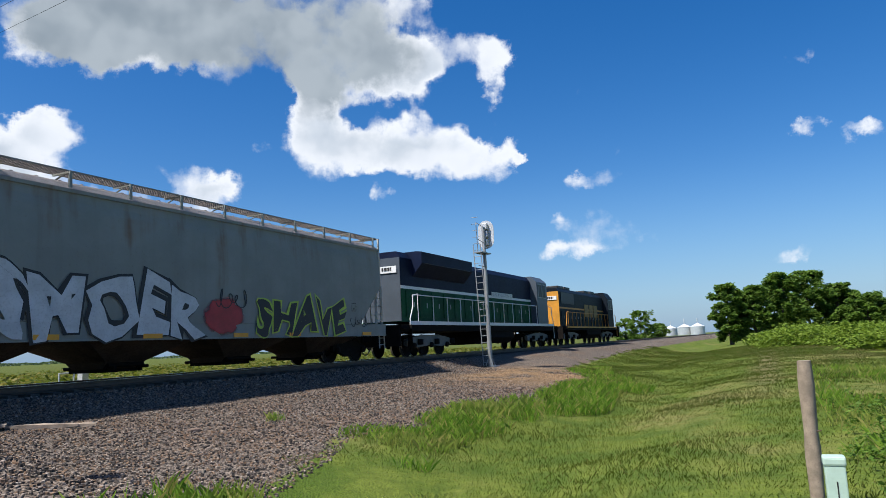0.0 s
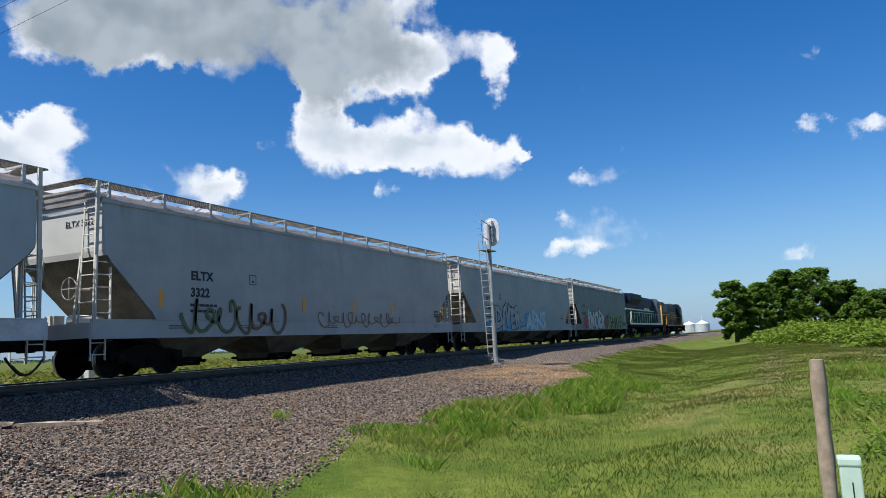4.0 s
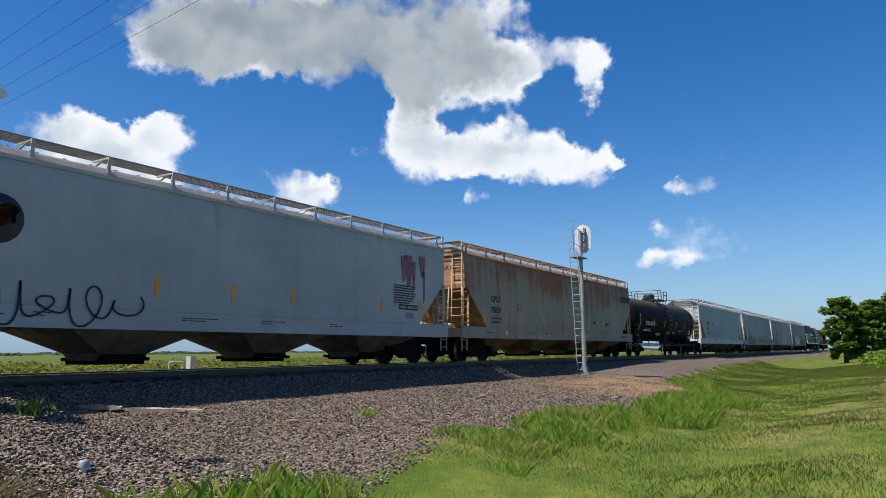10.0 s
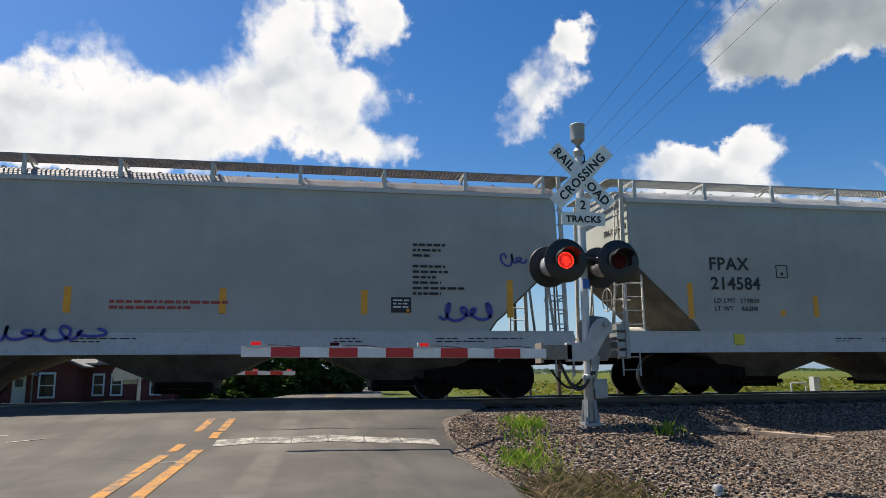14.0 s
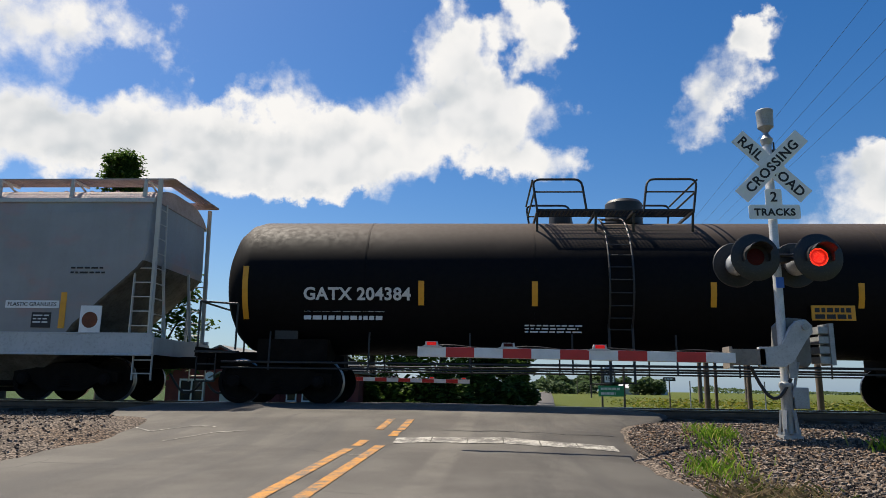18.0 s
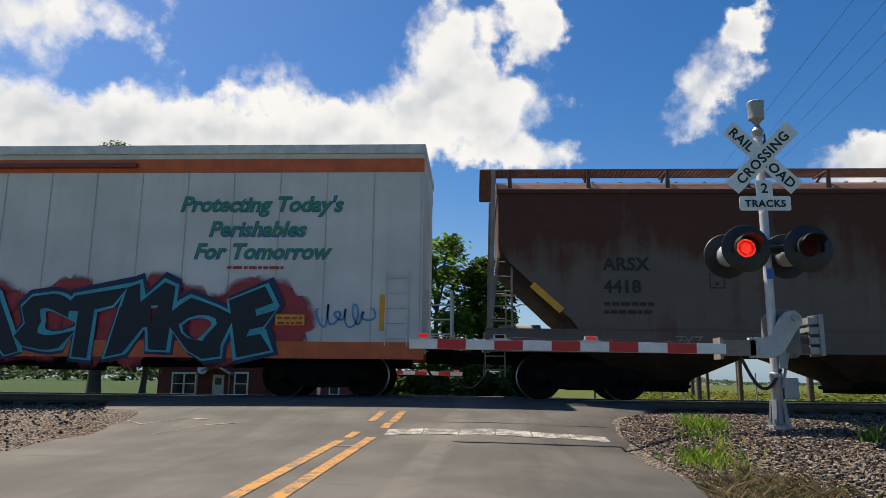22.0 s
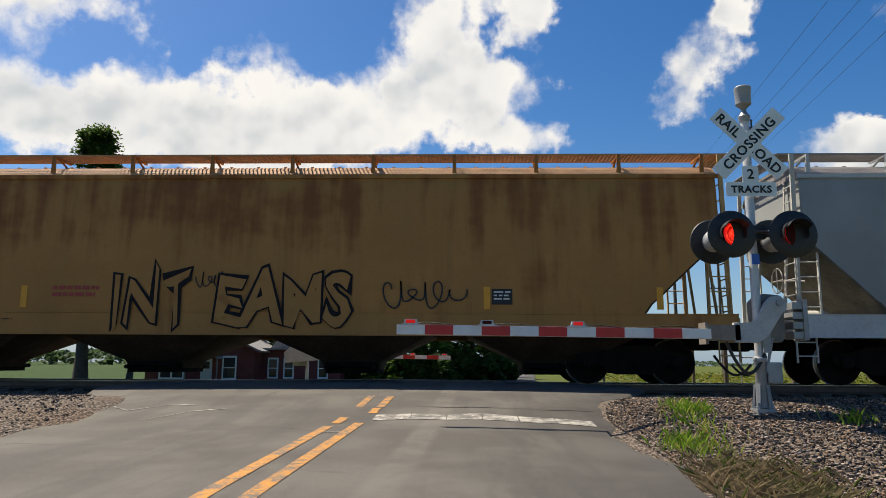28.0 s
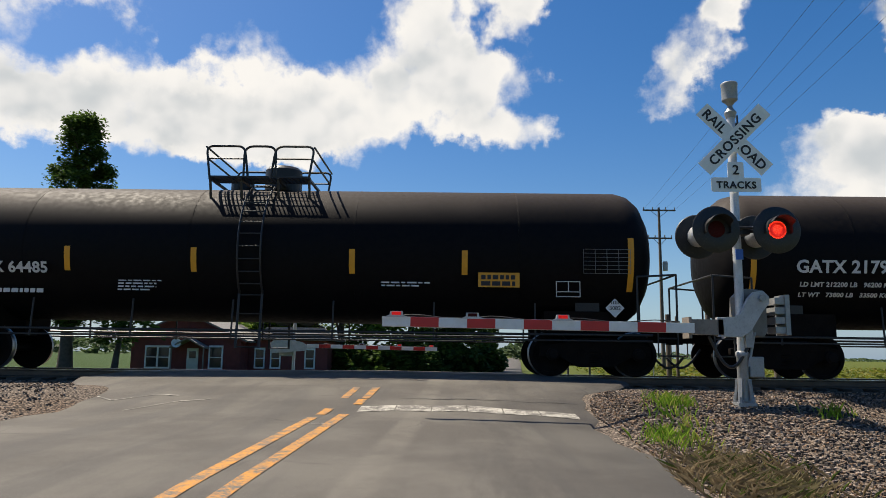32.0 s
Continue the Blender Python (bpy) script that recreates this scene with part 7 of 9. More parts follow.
        for x, y in ((h + 0.6, -1.4), (h + 0.1, -1.4), (h + 0.6, -0.5)):
            bar(bm, (s * x, y, 1.05), (s * x, y, 3.6 if s < 0 else 2.2), 0.03, 8)
        for k in range(8 if s < 0 else 3):
            bar(bm, (s * (h + 0.6), -1.4, 1.3 + 0.3 * k), (s * (h + 0.1), -1.4, 1.3 + 0.3 * k), 0.016, 6)
        part("end_ladder", bm, WHITE_END, car)
        truck(car, s * (h - 2.1))
    bm = bmesh.new()
    box(bm, -h + 0.3, h - 0.3, -0.25, 0.25, 0.62, 1.0)
    part("centre_sill", bm, M_UNDER, car)
    for x0, x1 in ((-1.6, -0.2), (0.9, 2.0), (-4.9, -4.2), (4.0, 5.1)):
        bm = bmesh.new()
        box(bm, x0, x1, -1.2, -0.5, 0.52, 0.8)
        part("underfloor_box", bm, M_UNDER, car)
    bm = bmesh.new()
    bar(bm, (-h + 3.5, -1.1, 0.62), (h - 3.5, -1.1, 0.62), 0.03, 6)
    part("brake_pipe", bm, M_UNDER, car)
    couplers(car, half)
    return car


couple(reefer())

# -- car 18: dark brown hopper --
BROWN18 = car_paint("dark_brown_paint", (0.036, 0.020, 0.012), 0.75, (0.072, 0.023, 0.009), 0.25, (0.06, 0.05, 0.04), seed=18)
ROOF18 = worn("orange_rust_roof", (0.17, 0.085, 0.05), 0.8, 0.0, 3.0, 0.3)
car, h = hopper("dark rust-brown covered hopper car", span(17), BROWN18, ROOF18, BROWN18, worn("dark_brown_end", (0.09, 0.07, 0.06), 0.75), bay=1.72, mat_bay=M_BAY_RUST)
couple(car)
bm = bmesh.new()
box(bm, -8.7, -7.42, side_y(2.8) - 0.004, side_y(2.8) + 0.02, 2.58, 2.97)
bm2 = part("mark_patch", bm, worn("slate_blue_patch", (0.045, 0.06, 0.075), 0.6), car, "slate-blue patch with dark bars")
text_bars(bm2, -8.4, side_y(2.8) - 0.009, 2.9, [0.75], M_INK, 0.22, 0.3, 4)
bm = bmesh.new()
box(bm, -8.67, -7.4, side_y(2.3) - 0.004, side_y(2.3) + 0.02, 2.15, 2.54)
pl = part("number_patch", bm, worn("white_patch", (0.55, 0.55, 0.53), 0.6, 0.0, 4.0), car, "white patch with the car number")
lettering("22054", 0.36, pl, -8.6, side_y(2.3) - 0.009, 2.22, M_INK, fat=0.012, spacing=1.15)
stripes(car, [-8.78], 1.5, 2.45)
stripes(car, [-6.5, -3.5, -1.07, 2.37, 5.2, 8.2], 1.5, 1.97)
for x in (-6.1, -1.9, 2.2):
    bm = bmesh.new()
    lathe(bm, [(0.07, 0.0), (0.07, 0.008), (0.01, 0.01)], 12, pose(x, -1.538, 1.25, 90))
    part("yellow_dot", bm, M_REFLECT_Y, car)

# -- car 19: light grey hopper with purple scrawl --
GREY19 = car_paint("cool_grey_paint", (0.28, 0.295, 0.29), 0.03, (0.2, 0.12, 0.08), 0.2, seed=19)
car, h = hopper("light grey covered hopper car with purple scrawl", span(18), GREY19, ROOF_GREY, PALE_SILL, WHITE_END, bay=1.72)
couple(car)
marks(car, "ELTX", "7283", -8.2, 2.78, 0.36)
class_box(car, -4.9, 2.6)
stripes(car, [-8.3, 7.68], 1.5, 2.45)
stripes(car, [-4.8, -1.2, 2.0, 5.22], 1.5, 1.95)
scrawl(car, 4.9, 7.4, 1.05, 2.35, PURPLE, 81, 4, 0.03)
bm = bmesh.new()
lathe(bm, [(0.08, 0.0), (0.08, 0.008), (0.01, 0.01)], 12, pose(-4.8, side_y(2.1), 2.1, 90))
part("blue_dot", bm, BLUE_TAG, car)
side_print(car, 5.6, 2.55, [1.1, 1.2, 1.2, 1.1], None, 0.06, 0.1)
side_print(car, 6.3, 1.95, [0.55, 0.55, 0.55, 0.55], GREY_PATCH, 0.06, 0.09)
scrawl(car, 8.0, 8.6, 1.15, 1.32, BLUE_TAG, 83, 4, 0.014)
sill_print(car, h, 190)

# -- car 20: rusty yellow-brown hopper --
RUST20 = car_paint("rusty_ochre_paint", (0.40, 0.20, 0.06), 0.7, (0.20, 0.07, 0.02), 0.3, (0.18, 0.11, 0.05), seed=20)
ROOF20 = worn("bright_rust_roof", (0.44, 0.24, 0.11), 0.8, 0.0, 3.0, 0.3)
car, h = hopper("rusty ochre covered hopper car with outlined graffiti", span(19), RUST20, ROOF20, RUST20, worn("ochre_end", (0.46, 0.28, 0.11), 0.7, 0.0, 2.0, 0.35), bay=1.72, mat_bay=M_BAY_RUST)
couple(car)
marks(car, "ROIX", "57357", -8.2, 2.38, 0.38, gap=0.5)
class_box(car, -6.3, 2.05)
DULL_INK = worn("dull_dark_spray", (0.016, 0.015, 0.018), 0.8, 0.0, 6.0, 0.4, spec=0.1)
graffiti(car, "INT", -2.7, -1.1, 1.1, 2.2, RUST20, DULL_INK, fat=0.0, wob=1.5, seed=9.0, y=-1.566)
graffiti(car, "EAMS", -0.55, 2.2, 1.15, 2.2, RUST20, DULL_INK, fat=0.03, wob=1.0, seed=10.0, y=-1.566)
scrawl(car, 2.8, 4.6, 1.5, 2.1, M_INK, 91, 6, 0.016)
scrawl(car, -1.0, -0.4, 1.9, 2.25, M_INK, 92, 4, 0.01)
scrawl(car, -6.9, -5.0, 1.35, 1.7, worn("faint_rust_scrawl", (0.16, 0.09, 0.04), 0.8), 93, 8, 0.016)
side_print(car, -4.0, 1.95, [1.0, 0.9], RED_INK, 0.08, 0.14)
data_block(car, 5.1, 1.75)
stripes(car, [-8.9, -4.6, -1.9, 0.6, 5.0, 8.5], 1.5, 1.95)
sill_print(car, h, 200)

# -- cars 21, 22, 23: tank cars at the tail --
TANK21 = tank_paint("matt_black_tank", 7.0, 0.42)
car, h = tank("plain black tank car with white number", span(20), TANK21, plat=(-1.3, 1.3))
couple(car)
dress_tank(car, h, "FURX 120537", -5.13, 1.88, 0.34, [-6.7, -3.7, -0.6, 2.8, 6.75], [(3.4, 1.5, [1.0, 0.9]), (-1.0, 1.5, [1.2])], False, 1.7, True, ("LD LMT  191400 LBS   86 800 KG", "LT WT    71600 LBS"))
car, h = tank("black tank car with white number and yellow strips", span(21), TANK21, plat=(-1.6, 0.45))
couple(car)
dress_tank(car, h, "GATX 217931", -5.75, 2.18, 0.36, [-6.6, -2.7, 1.2, 3.65, 6.75], [(-2.6, 1.8, [0.9, 0.9, 0.8, 0.9, 0.8]), (1.25, 1.75, [0.8, 0.8, 0.8]), (3.7, 2.0, [1.2])], False, 2.75, True, ("LD LMT 212200 LB   96200 KG", "LT WT   73800 LB   33500 KG"))
class_box(car, -3.2, 2.2, M_LETTER_WHITE, y=-1.47)
car, h = tank("black tank car with curved platform railing", span(22), TANK21, plat=(-1.4, 0.75), arched=True)
couple(car)
dress_tank(car, h, "GATX 64485", -6.35, 2.0, 0.32, [-7.2, -4.14, -1.5, 1.79, 4.12, 7.54], [(-3.1, 1.95, [0.9, 0.9, 0.8, 0.8, 0.7]), (2.4, 1.9, [1.0, 0.8])], False, 4.4, True)

# ---- beside the crossing ----
def gz(x, y):
    return float(ground_z(np.array([x]), np.array([y]))[0])


def crossbuck(parent, x, y, z, size=1.22, front=True):
    """Two crossed blades with their words; the sign looks towards -y."""
    half = size / 2
    for k, (ang, words, dy) in enumerate(((-45, ("RAIL", "ROAD"), 0.0), (45, ("CROS", "SING"), -0.012))):
        bm = bmesh.new()
        box(bm, -half, half, -0.004, 0.004, -0.115, 0.115)
        b = part("crossbuck_blade", bm, M_SIGN_WHITE, parent, "white blade with black capital letters")
        b.matrix_basis = pose(x, y + dy, z, 0, -ang, 0)
        if front:
            if k == 0:
                spots = ((words[0], -half + 0.05, "LEFT"), (words[1], half - 0.05, "RIGHT"))
                for w, px, al in spots:
                    lettering(w, 0.185, b, px, -0.008, -0.066, M_INK, align=al, fat=0.004, spacing=1.05)
            else:
                lettering("CROSSING", 0.185, b, 0, -0.008, -0.066, M_INK, align="CENTER", fat=0.004, spacing=1.12)


FLASHING = []


def flash_lens(bg, x, y, z, lit):
    """A lamp insert with a lit face of many small diodes and a dark face; it turns over at each flash."""
    bm = bmesh.new()
    m = pose(0, 0, 0, 90)
    lathe(bm, [(0.01, 0.022), (0.09, 0.018), (0.145, 0.006), (0.147, 0.0), (0.145, -0.006), (0.09, -0.018), (0.01, -0.022)], 32, m)
    for f in bm.faces:
        f.material_index = 0 if f.calc_center_median().y < 0 else 1
    for ring in range(9):
        n = max(1, 6 * ring)
        for k in range(n):
            a, r = 2 * math.pi * k / n, 0.0145 * ring
            c = Vector((r * math.cos(a), -0.0235 + 0.11 * max(0.0, r - 0.03), r * math.sin(a)))
            vs = [bm.verts.new(c + Vector((0.0048 * math.cos(b), 0, 0.0048 * math.sin(b)))) for b in (0, 1.26, 2.51, 3.77, 5.03)]
            bm.faces.new(vs).material_index = 2
    ob = part("lens", mesh_of(bm, [M_RED_LIT, M_RED_DARK, M_DIODE]), None, bg, "red diode lens flashing in turn with its twin")
    FLASHING.append((ob, (x, y - 0.012, z), lit))


def flasher(parent, x, y, z, lit, way=-1):
    """A flashing lamp with its round black background and hood."""
    m = pose(x, y, z, 90 if way < 0 else -90)
    bm = bmesh.new()
    lathe(bm, [(0.155, 0.0), (0.305, 0.0), (0.315, 0.012), (0.305, 0.02), (0.155, 0.025)], 36, m)
    bg = part("background_disc", bm, M_BLACK, parent, "round black background", smooth=True)
    bm = bmesh.new()
    lathe(bm, [(0.01, 0.03), (0.09, 0.026), (0.148, 0.012), (0.15, -0.01), (0.01, -0.01)], 32, m)
    part("lens", bm, M_RED_DARK, bg, "dark red lens") if lit is None else flash_lens(bg, x, y, z, lit)
    bm = bmesh.new()
    # hood: an open half tube over the lens
    inner, outer = [], []
    for k in range(19):
        a = radians(-20 + k * 220 / 18)
        d = 0.26 if 20 < -20 + k * 220 / 18 < 160 else 0.12
        for lst, r in ((outer, 0.17), (inner, 0.160)):
            lst.append((r * math.cos(a), r * math.sin(a), d))
    rows = []
    for lst, zz in ((outer, None), (outer, 0.0), (inner, 0.0), (inner, None)):
        rows.append([bm.verts.new(m @ Vector((p[0], p[1], p[2] if zz is None else zz))) for p in lst])
    for a, b in ((0, 1), (2, 3), (3, 0)):
        for p, q, r, s in zip(rows[a], rows[a][1:], rows[b][1:], rows[b]):
            bm.faces.new((p, q, r, s))
    part("hood", bm, M_BLACK, bg)
    bm = bmesh.new()
    lathe(bm, [(0.15, 0.0), (0.16, -0.1), (0.13, -0.2), (0.07, -0.25), (0.01, -0.26)], 24, m)
    part("housing", bm, M_STEEL, bg, "grey lamp housing", smooth=True)


def gate_arm(parent, x0, x1, y, z0, z1, n, lit=(0,)):
    """A striped arm from its base x0 to its tip x1."""
    for i in range(n):
        a, b = i / n, (i + 1) / n
        xa, xb, za, zb = x0 + a * (x1 - x0), x0 + b * (x1 - x0), z0 + a * (z1 - z0), z0 + b * (z1 - z0)
        bm = bmesh.new()
        flat(bm, (xa, y, za), (xb, y, zb), 0.03, 0.125)
        part("arm_stripe", bm, M_RED_SHEET if i % 2 else M_WHITE_SHEET, parent, "red reflective band" if i % 2 else "white reflective band")
    bm = bmesh.new()
    flat(bm, (x0, y + 0.03, z0), (x1, y + 0.03, z1), 0.035, 0.135)
    part("arm_core", bm, M_ALU, parent)
    for k, f in enumerate((0.955, 0.71, 0.42)):
        x, z = x0 + f * (x1 - x0), z0 + f * (z1 - z0) + 0.085
        bm = bmesh.new()
        prism(bm, [(x - 0.17, z - 0.03), (x + 0.17, z - 0.03), (x + 0.09, z + 0.0), (x + 0.08, z + 0.05), (x - 0.08, z + 0.05), (x - 0.09, z + 0.0)], y - 0.03, y + 0.03)
        lamp = part("arm_lamp", bm, M_ALU, parent)
        bm = bmesh.new()
        box(bm, x - 0.06, x + 0.06, y - 0.037, y - 0.03, z, z + 0.042)
        part("lamp_lens", bm, M_RED_LIT if k in lit else M_RED_DARK, lamp, "small red lens")
    bm = bmesh.new()
    last = None
    for k in range(25):
        f = 0.05 + 0.9 * k / 24
        p = (x0 + f * (x1 - x0), y, z0 + f * (z1 - z0) + 0.075 + 0.02 * math.sin(k * 0.9))
        if last:
            bar(bm, last, p, 0.007, 5)
        last = p
    part("arm_cable", bm, M_BLACK, parent)


def near_signal():
    x, y = 3.9, 9.6
    z = gz(x, y) + 0.01
    sig = thing("crossing_signal", "silver railroad crossing mast with flashing red lamps and lowered gate", "crossing signal", "crossing signals", at=(x, y, z))
    bm = bmesh.new()
    bar(bm, (0, 0, 0.3), (0, 0, 3.97), 0.058, 20)
    part("mast", bm, M_ALU, sig, "peeling silver mast", True)
    bm = bmesh.new()
    lathe(bm, [(0.075, 0.05), (0.072, 0.62), (0.085, 0.64), (0.085, 0.68), (0.07, 0.7)], 20)
    part("junction_base", bm, M_STEEL, sig, smooth=True)
    bm = bmesh.new()
    for a in range(4):
        m = pose(0, 0, 0, 0, 0, 45 + 90 * a)
        box(bm, 0.05, 0.14, -0.02, 0.02, 0.0, 0.06, m)
        flat(bm, m @ Vector((0.115, 0, 0.03)), m @ Vector((0.08, 0, 0.34)), 0.05, 0.03)
        bar(bm, m @ Vector((0.13, 0, -0.03)), m @ Vector((0.13, 0, 0.11)), 0.014, 8)
    box(bm, -0.12, 0.12, -0.12, 0.12, -0.03, 0.03)
    part("base_casting", bm, M_STEEL, sig, "cast base on anchor bolts")
    bm = bmesh.new()
    box(bm, -0.2, 0.2, -0.2, 0.2, -0.4, -0.03)
    part("foundation", bm, M_STEEL, sig)
    bm = bmesh.new()
    box(bm, 0.07, 0.26, -0.07, 0.07, 0.36, 0.63)
    bevelled(bm, 0.015)
    part("junction_box", bm, M_STEEL, sig)
    # bell
    bm = bmesh.new()
    lathe(bm, [(0.065, 3.92), (0.085, 4.00), (0.05, 4.05), (0.03, 4.10), (0.07, 4.15), (0.095, 4.17), (0.105, 4.18), (0.11, 4.38), (0.115, 4.39), (0.115, 4.42), (0.10, 4.435), (0.01, 4.44)], 24)
    part("bell", bm, M_STEEL, sig, "grey electronic bell", True)
    bm = bmesh.new()
    box(bm, -0.12, 0.3, 0.0, 0.1, 3.79, 3.86)
    bar(bm, (0.1, 0.02, 3.86), (0.1, 0.02, 3.97), 0.012, 6)
    part("sign_bracket", bm, M_BLACK, sig)
    crossbuck(sig, 0.0, -0.09, 3.59)
    # number and word plates
    bm = bmesh.new()
    prism(bm, [(-0.34, 2.87), (-0.32, 2.85), (0.32, 2.85), (0.34, 2.87), (0.34, 3.03), (0.32, 3.05), (0.11, 3.05), (0.11, 3.25), (0.09, 3.27), (-0.09, 3.27), (-0.11, 3.25), (-0.11, 3.05), (-0.32, 3.05), (-0.34, 3.03)], -0.085, -0.078)
    plate = part("track_plate", bm, M_SIGN_WHITE, sig, "white plate reading 2 tracks")
    lettering("2", 0.19, plate, 0, -0.092, 3.095, M_INK, align="CENTER", fat=0.003)
    lettering("TRACKS", 0.135, plate, 0, -0.092, 2.90, M_INK, align="CENTER", fat=0.004, spacing=1.12)
    bm = bmesh.new()
    box(bm, -0.05, 0.05, -0.08, -0.07, 1.92, 2.06)
    part("notice", bm, colour_of("blue_notice", (0.03, 0.13, 0.5)), sig, "small blue and white notice")
    # lamp arms
    bm = bmesh.new()
    bar(bm, (-0.45, -0.03, 2.32), (0.45, -0.03, 2.32), 0.03, 10)
    box(bm, -0.14, 0.14, -0.12, 0.1, 2.26, 2.44)
    bar(bm, (-0.4, -0.16, 2.34), (0.4, -0.16, 2.34), 0.02, 8)
    part("lamp_arm", bm, M_BLACK, sig)
    for sx in (-1, 1):
        flasher(sig, sx * 0.40 + 0.02, -0.28, 2.29, sx > 0)
        flasher(sig, sx * 0.40 - 0.02, 0.30, 2.29, None, 1)
    # gate machine
    bm = bmesh.new()
    prism(bm, [(0.02, 0.97), (0.38, 0.95), (0.43, 1.02), (0.43, 1.48), (0.38, 1.58), (0.16, 1.60), (0.06, 1.5)], 0.02, 0.34)
    bevelled(bm, 0.02)
    part("gate_machine", bm, worn("weathered_machine", (0.17, 0.165, 0.15), 0.6, 0.1, 5.0, 0.35), sig, "weathered grey gate machine box")
    bm = bmesh.new()
    for k in range(4):
        box(bm, 0.47, 0.62, 0.0, 0.28, 1.0 + k * 0.13, 1.09 + k * 0.13)
    box(bm, 0.60, 0.66, -0.02, 0.3, 0.98, 1.52)
    part("counterweight", bm, M_STEEL, sig)
    bm = bmesh.new()
    prism(bm, [(-0.30, 0.94), (0.02, 0.94), (0.14, 1.02), (0.30, 1.30), (0.40, 1.38), (0.40, 1.48), (0.32, 1.56), (0.20, 1.54), (0.12, 1.46), (0.02, 1.24), (-0.04, 1.20), (-0.30, 1.20)], -0.14, -0.06)
    bevelled(bm, 0.012)
    part("arm_crank", bm, worn("crank_paint", (0.40, 0.41, 0.41), 0.5, 0.1, 5.0, 0.25), sig, "curved silver arm crank")
    bm = bmesh.new()
    bar(bm, (0.30, -0.18, 1.46), (0.30, 0.0, 1.46), 0.045, 12)
    part("crank_pivot", bm, M_STEEL, sig)
    bm = bmesh.new()
    box(bm, -0.72, -0.28, -0.14, 0.10, 0.97, 1.17)
    box(bm, -0.74, -0.70, -0.15, 0.12, 0.92, 1.2)
    part("arm_adapter", bm, worn("rusty_adapter", (0.22, 0.19, 0.16), 0.7, 0.3), sig)
    gate_arm(sig, -0.68, -4.78, -0.18, 1.05, 1.09, 11, (0, 2))
    bm = bmesh.new()
    tube(bm, [(-0.45 + 0.5 * a, -0.06, 0.95 - 0.35 * math.sin(a * 3.0) - 0.1 * a) for a in np.linspace(0, 1, 11)], 0.022, 8)
    part("cable_hose", bm, M_BLACK, sig, smooth=True)
    bm = bmesh.new()
    box(bm, 0.02, 0.12, -0.1, 0.0, 0.75, 1.0)
    bar(bm, (0.06, -0.05, 0.5), (0.16, -0.05, 0.95), 0.02, 8)
    part("mast_bracket", bm, M_STEEL, sig)
    for p in sig.children:
        if p.name.startswith(("gate_machine", "counterweight", "arm_", "crank_pivot", "cable_hose")):
            p.location.z -= 0.06
            if p.name.startswith(("gate_machine", "crank", "arm_crank")):
                p.location.x -= 0.06


near_signal()


def far_signal():
    x, y = -5.5, 25.2
    z = gz(x, y)
    sig = thing("crossing_signal", "crossing mast on the far side of the track with lowered gate", "crossing signal", "crossing signals", at=(x, y, z))
    bm = bmesh.new()
    bar(bm, (0, 0, 0.0), (0, 0, 4.3), 0.058, 14)
    part("mast", bm, M_ALU, sig, smooth=True)
    bm = bmesh.new()
    lathe(bm, [(0.15, -0.1), (0.14, 0.1), (0.09, 0.3), (0.09, 0.7)], 14)
    part("base_casting", bm, M_STEEL, sig)
    bm = bmesh.new()
    lathe(bm, [(0.06, 4.3), (0.1, 4.36), (0.1, 4.55), (0.01, 4.58)], 16)
    part("bell", bm, M_STEEL, sig)
    crossbuck(sig, 0, -0.1, 3.95)
    bm = bmesh.new()
    box(bm, -0.34, 0.34, -0.085, -0.078, 3.1, 3.3)
    part("track_plate", bm, M_SIGN_WHITE, sig)
    bm = bmesh.new()
    bar(bm, (-0.5, 0, 2.75), (0.5, 0, 2.75), 0.03, 8)
    part("lamp_arm", bm, M_BLACK, sig)
    for sx in (-1, 1):
        flasher(sig, sx * 0.42, -0.26, 2.72, sx < 0)
        flasher(sig, sx * 0.42, 0.26, 2.72, None, 1)
    bm = bmesh.new()
    box(bm, -0.5, -0.05, -0.1, 0.25, 1.35, 1.95)
    bevelled(bm, 0.02)
    part("gate_machine", bm, M_STEEL, sig)
    bm = bmesh.new()
    prism(bm, [(-0.75, 1.45), (0.45, 1.55), (0.55, 1.7), (0.3, 1.85), (-0.6, 2.0), (-0.8, 1.8)], -0.2, -0.14)
    part("arm_crank", bm, M_ALU, sig, "pale silver crank with counterweights")
    gate_arm(sig, 0.5, 5.05, -0.2, 1.72, 1.66, 11, (0, 1))


far_signal()


